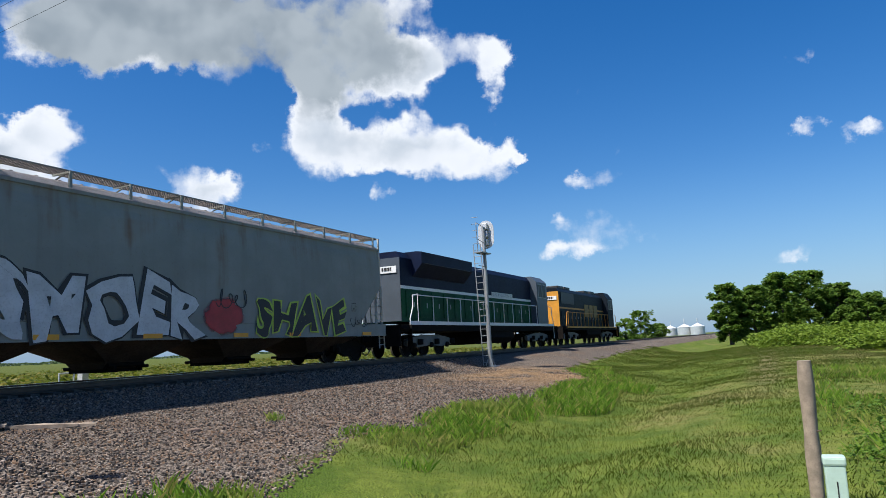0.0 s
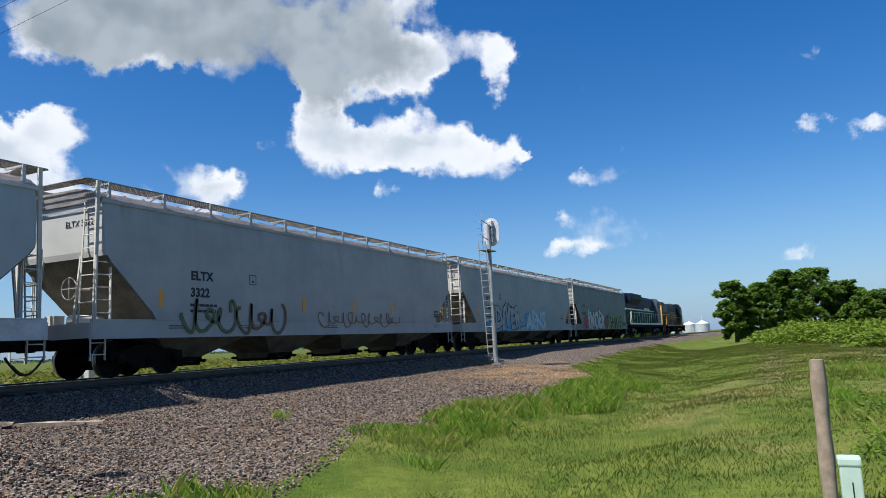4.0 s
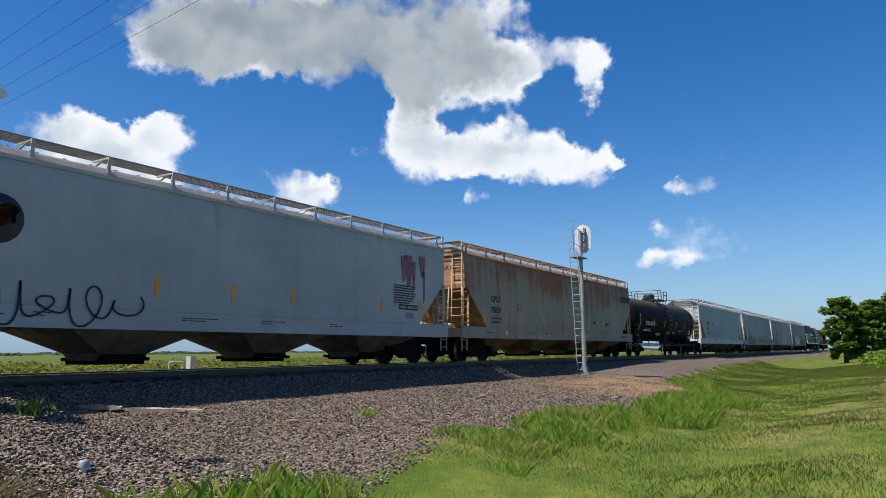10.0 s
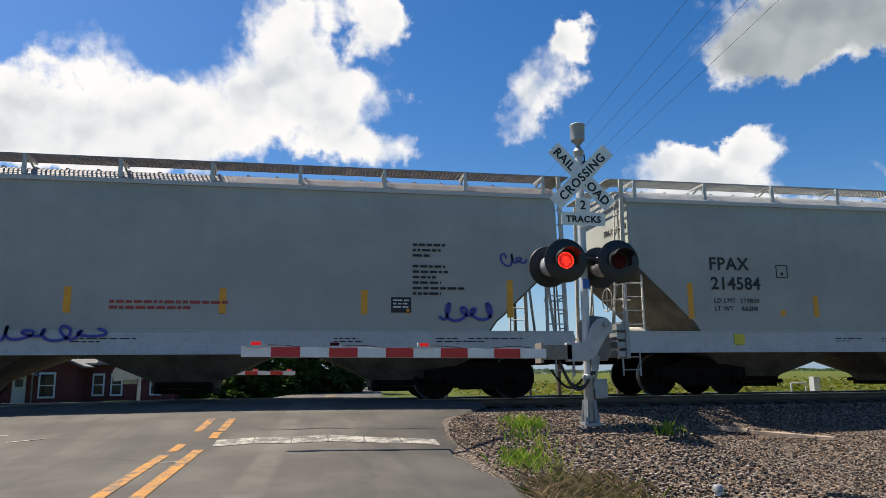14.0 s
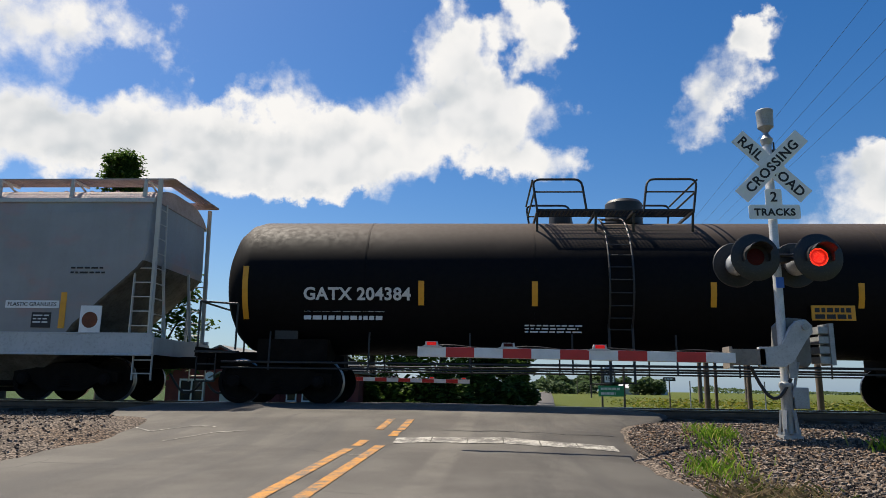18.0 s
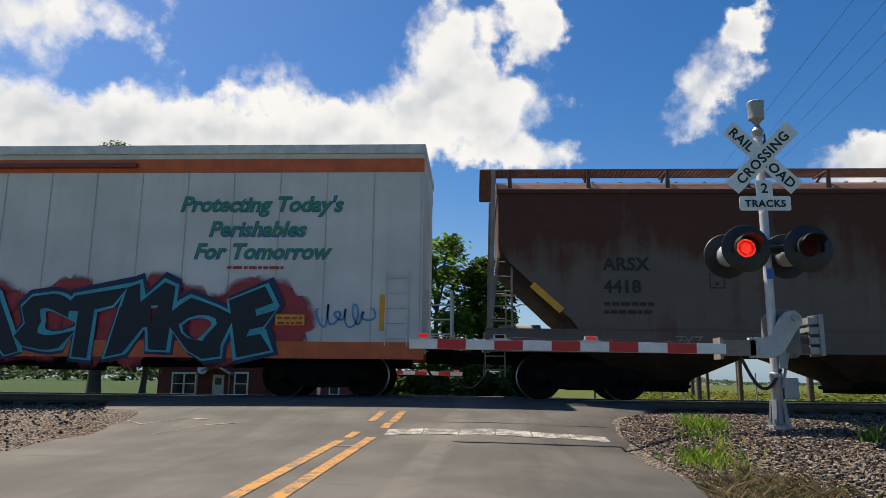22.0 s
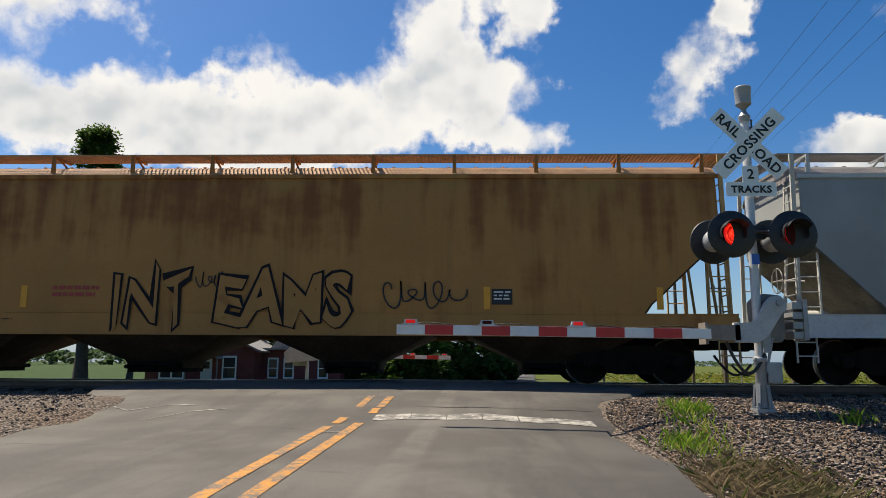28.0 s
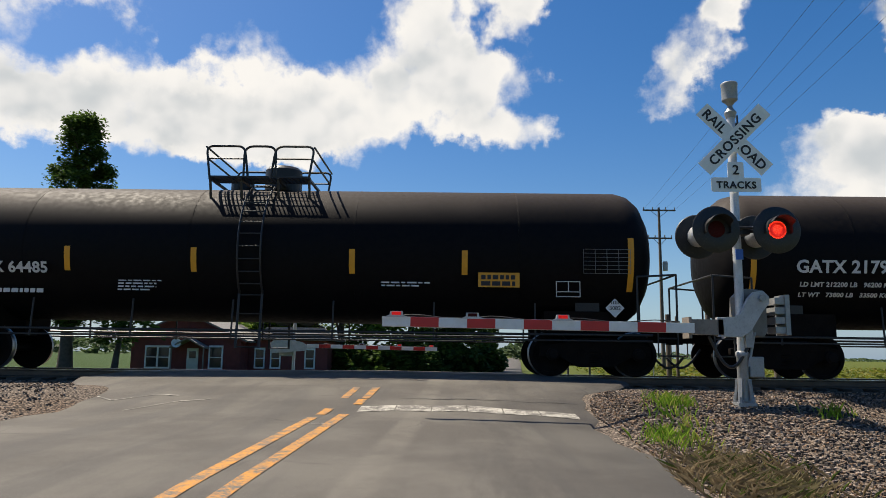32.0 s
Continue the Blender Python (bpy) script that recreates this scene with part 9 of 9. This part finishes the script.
def tree(name, label, x, y, top, width, trunk_h, seed, mat, trunk_r=0.35, n=5200, leaf=0.22, lean=0.0, group="", cat="tree", base=None):
    z = gz(x, y) if base is None else base
    rng = np.random.default_rng(seed)
    rnd = random.Random(seed)
    t = thing(name, label, cat, group, at=(x, y, z))
    H = top - z
    bm = bmesh.new()
    pts = [Vector((lean * f * H + 0.15 * math.sin(4 * f + seed), 0.12 * math.sin(3 * f), H * f * 0.8 - 0.2)) for f in np.linspace(0, 1, 7)]
    for k, (p, q) in enumerate(zip(pts, pts[1:])):
        bar(bm, p, q, trunk_r * (1 - 0.14 * k) * (1.25 if k == 0 else 1), 10, trunk_r * (1 - 0.14 * (k + 1)))
    part("trunk", bm, M_BARK, t, smooth=True)
    ends = []
    for i in range(11):
        f = rnd.uniform(trunk_h / H, 0.85)
        k = min(5, int(f / 0.8 * 6))
        p = pts[min(6, k)]
        a = i * 2.4 + rnd.uniform(-0.4, 0.4)
        r = width / 2 * rnd.uniform(0.55, 0.95) * math.sin(math.pi * min(1, 0.25 + 0.75 * f)) ** 0.6
        q = Vector((p.x + r * math.cos(a), p.y + r * math.sin(a), p.z + rnd.uniform(0.08, 0.3) * H))
        q.z = min(q.z, H * 0.97)
        bm = bmesh.new()
        mid = p.lerp(q, 0.5) + Vector((0, 0, 0.06 * H))
        bar(bm, p, mid, trunk_r * 0.38, 7, trunk_r * 0.24)
        bar(bm, mid, q, trunk_r * 0.24, 7, trunk_r * 0.08)
        part("limb", bm, M_BARK, t)
        ends += [q, mid.lerp(q, 0.5)]
    ends.append(Vector((lean * H, 0, H * 0.92)))
    # crown: clumps of leaves in a ragged envelope, more of them near its skin
    f0 = max(0.05, (trunk_h - 0.3) / H)
    clumps = []
    for j in range(int(90 * max(1.0, H / width / 1.6))):
        f = f0 + (1 - f0) * rng.random()
        u = (f - f0) / (1 - f0)
        prof = (1 - abs(2 * u - 1) ** 3) ** 0.5 * (0.82 + 0.18 * math.sin(9 * u + seed)) if H > 2.2 * width else math.sin(math.pi * (0.12 + 0.83 * u) ** 0.85) ** 0.6
        a = rng.uniform(0, 6.28)
        r = width / 2 * prof * (0.86 + 0.16 * math.sin(3 * a + seed + 4 * u) + 0.08 * math.sin(7 * a + 11 * u)) * math.sqrt(rng.uniform(0.12, 1.0))
        clumps.append((np.array([lean * f * H + r * math.cos(a), r * math.sin(a), f * H]), min(width, 0.5 * H) * rng.uniform(0.09, 0.17)))
    for q in ends:
        clumps.append((np.array(q), width * 0.08))
    per = n // len(clumps)
    cs = []
    for c, r in clumps:
        d = rng.normal(0, 1, (per, 3))
        d /= np.linalg.norm(d, axis=1)[:, None]
        cs.append(c + d * r * rng.uniform(0.3, 1.25, (per, 1)) * np.array([1, 1, 0.8]))
    cs = np.concatenate(cs)
    cs = cs[cs[:, 2] > (trunk_h * 0.8 if trunk_h >= 1.0 else 0.05)]
    cs[:, 2] = np.minimum(cs[:, 2], H * (1.0 - 0.06 * rng.random(len(cs))))
    v, f = leaf_cards(rng, cs, leaf)
    part("crown", cloud_mesh("crown", v, f, mat), mat, t)
    return t


tree("shade_tree", "tall dark oak standing beside the red house", -24.3, 45.0, 16.0, 4.9, 3.4, 3, M_LEAF_OAK, 0.42, 38000, 0.115, group="trees near the house")
tree("shade_tree", "leaning dark tree next to the farmhouse", -20.6, 44.0, 8.0, 6.5, 2.2, 4, M_LEAF_OAK, 0.22, 4500, 0.18, 0.06, group="trees near the house")
tree("shade_tree", "spreading dark oak in the yard", -33.0, 48.0, 9.5, 10.0, 2.4, 5, M_LEAF_OAK, 0.35, 5500, 0.2, group="trees near the house")
for i, (x, y, top, w) in enumerate(((-15.6, 63, 11.2, 8.0), (-9.5, 62, 12.8, 10.5), (-3.2, 60, 13.0, 9.0), (0.9, 62, 11.2, 6.5), (-20, 72, 11.0, 9.0), (3.2, 74, 7.5, 4.5))):
    tree("shade_tree", "dense leafy green tree behind the far gate", x, y, top, w, 0.8, 20 + i, M_LEAF_OAK if i % 2 else M_LEAF_WOOD, 0.36, 8500, 0.23, group="trees beyond the crossing")


def grove():
    rng = random.Random(5)
    spots = [(101, 5.6, 5.9, 5.5), (104, 2.6, 5.6, 6), (108, -1.0, 7.2, 7), (112, -4.2, 7.4, 8), (113, -8.0, 5.6, 7.5), (108, -11.0, 4.0, 7), (114, -15, 3.2, 8), (118, -20, 2.4, 9), (126, 1, 6.6, 8), (126, -11, 5.2, 10)]
    for i, (x, y, top, w) in enumerate(spots):
        tree("grove_tree", "round dark green tree in the grove by the track", x, y, top * 1.12 + 0.1, w, 0.8, 50 + i, M_LEAF_WOOD, 0.25, 15000, 0.23, group="grove trees", base=-1.1)
    for i, (x, y, top, w) in enumerate(((150, 25.5, 5.5, 7), (160, 23.5, 2.8, 5), (157, 30, 4.2, 6))):
        tree("trackside_tree", "small green tree beside the distant track", x, y, top, w, 0.4, 80 + i, M_LEAF_WOOD, 0.15, 2200, 0.30, group="trackside trees", base=-1.1)


grove()


def bush(x, y, w, d, h, seed, mat, n=2600, leaf=0.13, label="bright green leafy bush in rough grass", group="bushes by the grove"):
    rng = np.random.default_rng(seed)
    t = thing("bush", label, "bush", group, at=(x, y, gz(x, y)))
    pts = rng.normal(0, 1, (n, 3))
    pts /= np.linalg.norm(pts, axis=1)[:, None]
    pts[:, 2] = np.abs(pts[:, 2])
    lob = 0.95 + 0.16 * np.sin(5 * np.arctan2(pts[:, 1], pts[:, 0]) + seed) + 0.14 * np.sin(9 * pts[:, 2] + 9 * pts[:, 0] + seed) + 0.10 * np.sin(17 * pts[:, 0] + 2 * seed) * np.sin(15 * pts[:, 1])
    pts *= (lob * rng.uniform(0.75, 1.05, n))[:, None] * np.array([w / 2, d / 2, h])
    v, f = leaf_cards(rng, pts, leaf)
    part("foliage", cloud_mesh("foliage", v, f, mat), mat, t)
    bm = bmesh.new()
    for k in range(5):
        a = 1.26 * k
        bar(bm, (0, 0, -0.1), (0.3 * w * math.cos(a), 0.3 * d * math.sin(a), 0.6 * h), 0.03, 5, 0.01)
    part("stems", bm, M_BARK, t)


rb = random.Random(12)
for i in range(16):
    bush(64 + rb.uniform(0, 26), rb.uniform(-9, 5.5) - i * 0.35, rb.uniform(6, 10), rb.uniform(4, 7), rb.uniform(1.1, 1.75), 100 + i, M_LEAF_SHRUB, 4200)
for i in range(5):
    bush(44 + rb.uniform(0, 14), -7.5 - 2.5 * i + rb.uniform(-1, 1), rb.uniform(5, 8), rb.uniform(4, 6), rb.uniform(1.0, 1.6), 130 + i, M_LEAF_SHRUB, 4200)


for i, (bx, by, bw, bh) in enumerate(((-13.0, 59.0, 8.0, 2.8), (-7.5, 58.0, 7.0, 2.4), (-2.5, 57.0, 6.5, 2.6), (1.8, 59.0, 5.0, 2.0))):
    bush(bx, by, bw, 4.5, bh, 150 + i, M_LEAF_OAK, 5000, 0.22, "dark green bush under the yard trees", "bushes beyond the crossing")


def far_woods():
    """Tree lines on the horizon, too far to count."""
    rng = np.random.default_rng(7)
    cs = []
    for az0, az1, dist, h0, h1, n in ((-48, -20, 420, 5, 9, 5000), (5.2, 11.5, 420, 7, 12, 3500), (2, 9, 330, 3, 7, 2000), (11.5, 14, 330, 4, 7.5, 1500), (16, 20, 900, 5, 9, 1200), (20, 40, 1500, 3, 6, 6000), (40, 80, 1800, 3, 6, 7000)):
        a = np.radians(rng.uniform(az0, az1, n))
        d = dist * rng.uniform(0.95, 1.1, n)
        prof = h0 + (h1 - h0) * (0.5 + 0.3 * np.sin(a * 90) + 0.2 * np.sin(a * 231 + 1))
        cs.append((np.stack([d * np.sin(a), d * np.cos(a), -1.2 + prof * np.sqrt(rng.random(n))], -1), dist * (0.0036 if dist < 800 else 0.0013)))
    vs, fs, o = [], [], 0
    for c, s in cs:
        v, f = leaf_cards(rng, c, s, 0.8)
        vs.append(v)
        fs.append(f + o)
        o += len(v)
    m = leaf_look("far_leaves", (0.05, 0.085, 0.035), (0.09, 0.13, 0.055))
    tagged(new("far_woods", cloud_mesh("far_woods", np.concatenate(vs), np.concatenate(fs), m)), "hazy green tree lines on the horizon", "woods", kind="stuff")


far_woods()


def blades(rng, x, y, length, width, lean=0.5, z=None):
    """Grass blades: one bent strip of three triangles at each place."""
    n = len(x)
    z = ground_z(x, y) if z is None else z
    a = rng.uniform(0, 2 * math.pi, n)
    L = length * rng.uniform(0.55, 1.35, n)
    b = lean * rng.uniform(0.2, 1.2, n) * L
    w = width * rng.uniform(0.7, 1.3, n)
    base = np.stack([x, y, z - 0.01], -1)
    out = np.stack([np.cos(a), np.sin(a), np.zeros(n)], -1)
    side = np.stack([-np.sin(a), np.cos(a), np.zeros(n)], -1)
    up = np.array([0, 0, 1.0])
    mid = base + out * (b * 0.35)[:, None] + up * (L * 0.6)[:, None]
    tip = base + out * b[:, None] + up * L[:, None]
    p = np.stack([base - side * w[:, None], base + side * w[:, None], mid + side * (w * 0.7)[:, None], tip, mid - side * (w * 0.7)[:, None]], 1)
    i = np.arange(n)[:, None] * 5
    return p.reshape(-1, 3), (i + np.array([[0, 1, 2, 3, 4]])).reshape(n, 5)


def stuff(name, label, cat, v, f, mat):
    return tagged(new(name, cloud_mesh(name, v, f, mat)), label, cat, kind="stuff")


def scatter(rng, n, x0, x1, y0, y1, power=1.0):
    """Places that crowd towards the camera."""
    x = x0 + (x1 - x0) * rng.random(n) ** power
    return x, rng.uniform(y0, y1, n)


def grass():
    rng = np.random.default_rng(21)
    x, y = scatter(rng, 270000, 3.2, 75, -9, 12.0, 2.0)
    noise_edge = 0.5 * np.sin(2.3 * x) + 0.35 * np.sin(5.1 * x + 1.0)
    keep = (y < gravel_edge(x) + noise_edge * 0.6) & (x > road_mid(y) + 4.6)
    x, y = x[keep], y[keep]
    d = np.hypot(x, y)
    L = (0.045 + 0.022 * np.sin(0.7 * x + 0.4 * y) * np.sin(0.9 * y)) * (0.8 + d / 50)
    v, f = blades(rng, x, y, L, 0.0020 + 0.00030 * d, 0.9)
    stuff("grass", "mown green grass of the ditch and verge", "grass", v, f, M_GRASS)
    # lush tall grass along the gravel edge and in the ditch
    x, y = scatter(rng, 110000, 5.0, 40, 0, 9, 1.4)
    clump = np.sin(1.1 * x + 0.6) * np.sin(1.7 * y + 0.4 * x) + 0.5 * np.sin(2.9 * x) + 0.9 * np.exp(-((x - 20.0) / 6.0) ** 2)
    e = gravel_edge(x)
    keep = (y < e + 0.1) & (y > e - 1.9) & (x > 9.5) & (clump > 0.0) & (rng.random(len(x)) < 0.35 + 0.6 * np.clip(clump, 0, 1))
    x, y = x[keep], y[keep]
    v, f = blades(rng, x, y, 0.17 + 0.12 * np.exp(-((x - 21.0) / 6.0) ** 2), 0.0016 + 0.00022 * np.hypot(x, y), 0.85)
    stuff("tall_grass", "lush taller grass along the edge of the gravel", "grass", v, f, M_GRASS_TALL)
    # tufts by the mast and dry grass at the road edge
    x = np.concatenate([rng.normal(2.95, 0.15, 260), rng.normal(2.35, 0.16, 220), rng.normal(2.75, 0.13, 60)])
    y = np.concatenate([rng.normal(9.7, 0.22, 260), rng.normal(7.7, 0.3, 220), rng.normal(8.6, 0.35, 60)])
    v, f = blades(rng, x, y, 0.13, 0.0035, 0.8)
    stuff("grass_tuft", "green weedy tufts on the gravel by the mast", "grass", v, f, M_GRASS_TALL)
    x, y = rng.normal(2.4, 0.3, 1500), rng.normal(6.0, 0.5, 1500)
    keep = x > road_mid(y) + ROAD_HALF_R + 0.1
    v, f = blades(rng, x[keep], y[keep], 0.11, 0.004, 1.8)
    stuff("dry_grass", "dry straw-coloured grass at the road edge", "grass", v, f, M_GRASS_DRY)
    cx, cy = rng.uniform(3.4, 8.0, 26), rng.normal(4.1, 0.35, 26)
    pick = rng.integers(0, 26, 700)
    x = np.concatenate([cx[pick] + rng.normal(0, 0.07, 700), rng.uniform(2.5, 4.7, 600)])
    y = np.concatenate([cy[pick] + rng.normal(0, 0.07, 700), rng.normal(4.15, 0.22, 600)])
    v, f = blades(rng, x, y, 0.2, 0.0035, 0.7)
    stuff("roadside_grass", "long green grass beside the gravel", "grass", v, f, M_GRASS_TALL)
    # weeds on the ballast
    xs, ys = [], []
    for k in range(9):
        cx, cy = rng.uniform(4.5, 22), rng.uniform(5.5, 11)
        m = int(rng.integers(15, 55))
        xs.append(rng.normal(cx, 0.09, m))
        ys.append(rng.normal(cy, 0.09, m))
    v, f = blades(rng, np.concatenate(xs), np.concatenate(ys), 0.16, 0.006, 0.7)
    stuff("weeds", "sparse weeds growing through the ballast", "weeds", v, f, M_GRASS_TALL)
    # coarse grass and leafy weeds round the post
    x, y = rng.uniform(7.0, 30, 26000), rng.uniform(-9, -0.7, 26000)
    keep = np.sin(1.3 * x) * np.sin(1.7 * y + x) + 0.4 * np.sin(4.1 * x + 2 * y) > 0.25
    v, f = blades(rng, x[keep], y[keep], 0.20, 0.005, 0.7)
    stuff("coarse_grass", "coarse tall grass around the post", "grass", v, f, M_GRASS_TALL)
    cx, cy = rng.uniform(5.6, 16, 230), -0.75 - 5.5 * rng.random(230)
    pick = rng.integers(0, 230, 15000)
    up = rng.random(15000)
    x = cx[pick] + rng.normal(0, 0.16, 15000) * (1.1 - up)
    y = cy[pick] + rng.normal(0, 0.16, 15000) * (1.1 - up)
    z = ground_z(x, y) + 0.04 + up * (0.10 + 0.035 * (pick % 8))
    v, f = leaf_cards(rng, np.stack([x, y, z], -1), 0.032, 0.55)
    stuff("leafy_weeds", "dark leafy weeds in rough grass by the post", "weeds", v, f, leaf_look("weed_leaves", (0.06, 0.13, 0.015), (0.17, 0.27, 0.035)))


grass()


def crops():
    rng = np.random.default_rng(31)
    n = 42000
    y = 26.5 + 60 * rng.random(n) ** 1.6
    x = 8.5 + 0.1 * (y - 26) + (70 + y) * rng.random(n)
    z = ground_z(x, y) + rng.uniform(0.1, 0.72, n) + 0.08 * np.sin(x * 0.8)
    v, f = leaf_cards(rng, np.stack([x, y, z], -1), 0.17, 0.5)
    stuff("crop_field", "yellow-green crop rows across the flat field", "crops", v, f, M_CROP)
    n = 9000
    x, y = rng.uniform(-60, 4, n), rng.uniform(20.5, 40, n)
    keep = np.abs(x - road_mid(y)) > 4.5
    v, f = blades(rng, x[keep], y[keep], 0.25, 0.02, 0.6)
    stuff("far_verge_grass", "green grass verge beyond the track", "grass", v, f, leaf_look("verge_blades", (0.05, 0.10, 0.015), (0.12, 0.19, 0.03)))


crops()


def stones():
    """Loose ballast: small angular lumps strewn on the slope and shoulder."""
    rng = np.random.default_rng(41)
    n = 74000
    x = np.concatenate([2.0 + 30 * rng.random(n) ** 1.75, rng.uniform(-16, -4.6, 5000)])
    y = np.concatenate([rng.uniform(4.5, 14.6, n), rng.uniform(7.0, 14.6, 5000)])
    keep = np.where(x > 0, (y > gravel_edge(x) - 0.3) & (x > road_mid(y) + ROAD_HALF_R + 0.15 + 1.2 * np.exp(-((y - 14.2) / 2.2) ** 2)), x < road_mid(y) - ROAD_HALF_L - 0.2 - 1.7 * np.exp(-((y - 14) / 2.6) ** 2))
    x, y = x[keep], y[keep]
    n = len(x)
    s = rng.uniform(0.012, 0.027, n) * (1 + 0.017 * np.maximum(0, x))
    c = np.stack([x, y, ground_z(x, y) + 0.25 * s], -1)
    dirs = np.array([[1, 1, 1], [-1, 1, 0.9], [-1, -1, 1], [1, -1, 0.8], [1, 1, -1], [-1, 1, -1], [-1, -1, -1], [1, -1, -1]]) * 0.62
    p = dirs[None] * s[:, None, None] * rng.uniform(0.55, 1.25, (n, 8, 3))
    a = rng.uniform(0, 6.28, n)
    ca, sa = np.cos(a)[:, None], np.sin(a)[:, None]
    q = np.stack([p[..., 0] * ca - p[..., 1] * sa, p[..., 0] * sa + p[..., 1] * ca, p[..., 2]], -1) + c[:, None, :]
    quads = np.array([[0, 1, 2, 3], [7, 6, 5, 4], [4, 5, 1, 0], [5, 6, 2, 1], [6, 7, 3, 2], [7, 4, 0, 3]])
    f = (np.arange(n)[:, None, None] * 8 + quads[None]).reshape(-1, 4)
    stuff("loose_ballast", "grey and tan crushed stone ballast", "gravel", q.reshape(-1, 3), f, M_STONE)


stones()

FLASH = 0.5948


def motions():
    for car in CARS:
        x = car["place"]
        del car["place"]
        walk(car, [(t, pose(x + s, TRACK_Y, 0)) for t, s in RUN])
    # the crossing lamps flash in turn, about fifty times a minute each
    for lens, (x, y, z), right in FLASHING:
        turns = [k for k in range(-18, 36) if 0.1 < 11.13 + FLASH * k < 31.95]
        at = 180.0 * (turns[0] - 1 + right)
        rows = [(0.0, pose(x, y, z, 0, 0, at))]
        for k in turns:
            t = 11.13 + FLASH * k
            rows += [(t + d, pose(x, y, z, 0, 0, at + a)) for d, a in ((-0.021, 0), (-0.007, 60), (0.007, 120), (0.021, 180))]
            at += 180.0
        walk(lens, rows + [(32.0, pose(x, y, z, 0, 0, at))])


motions()
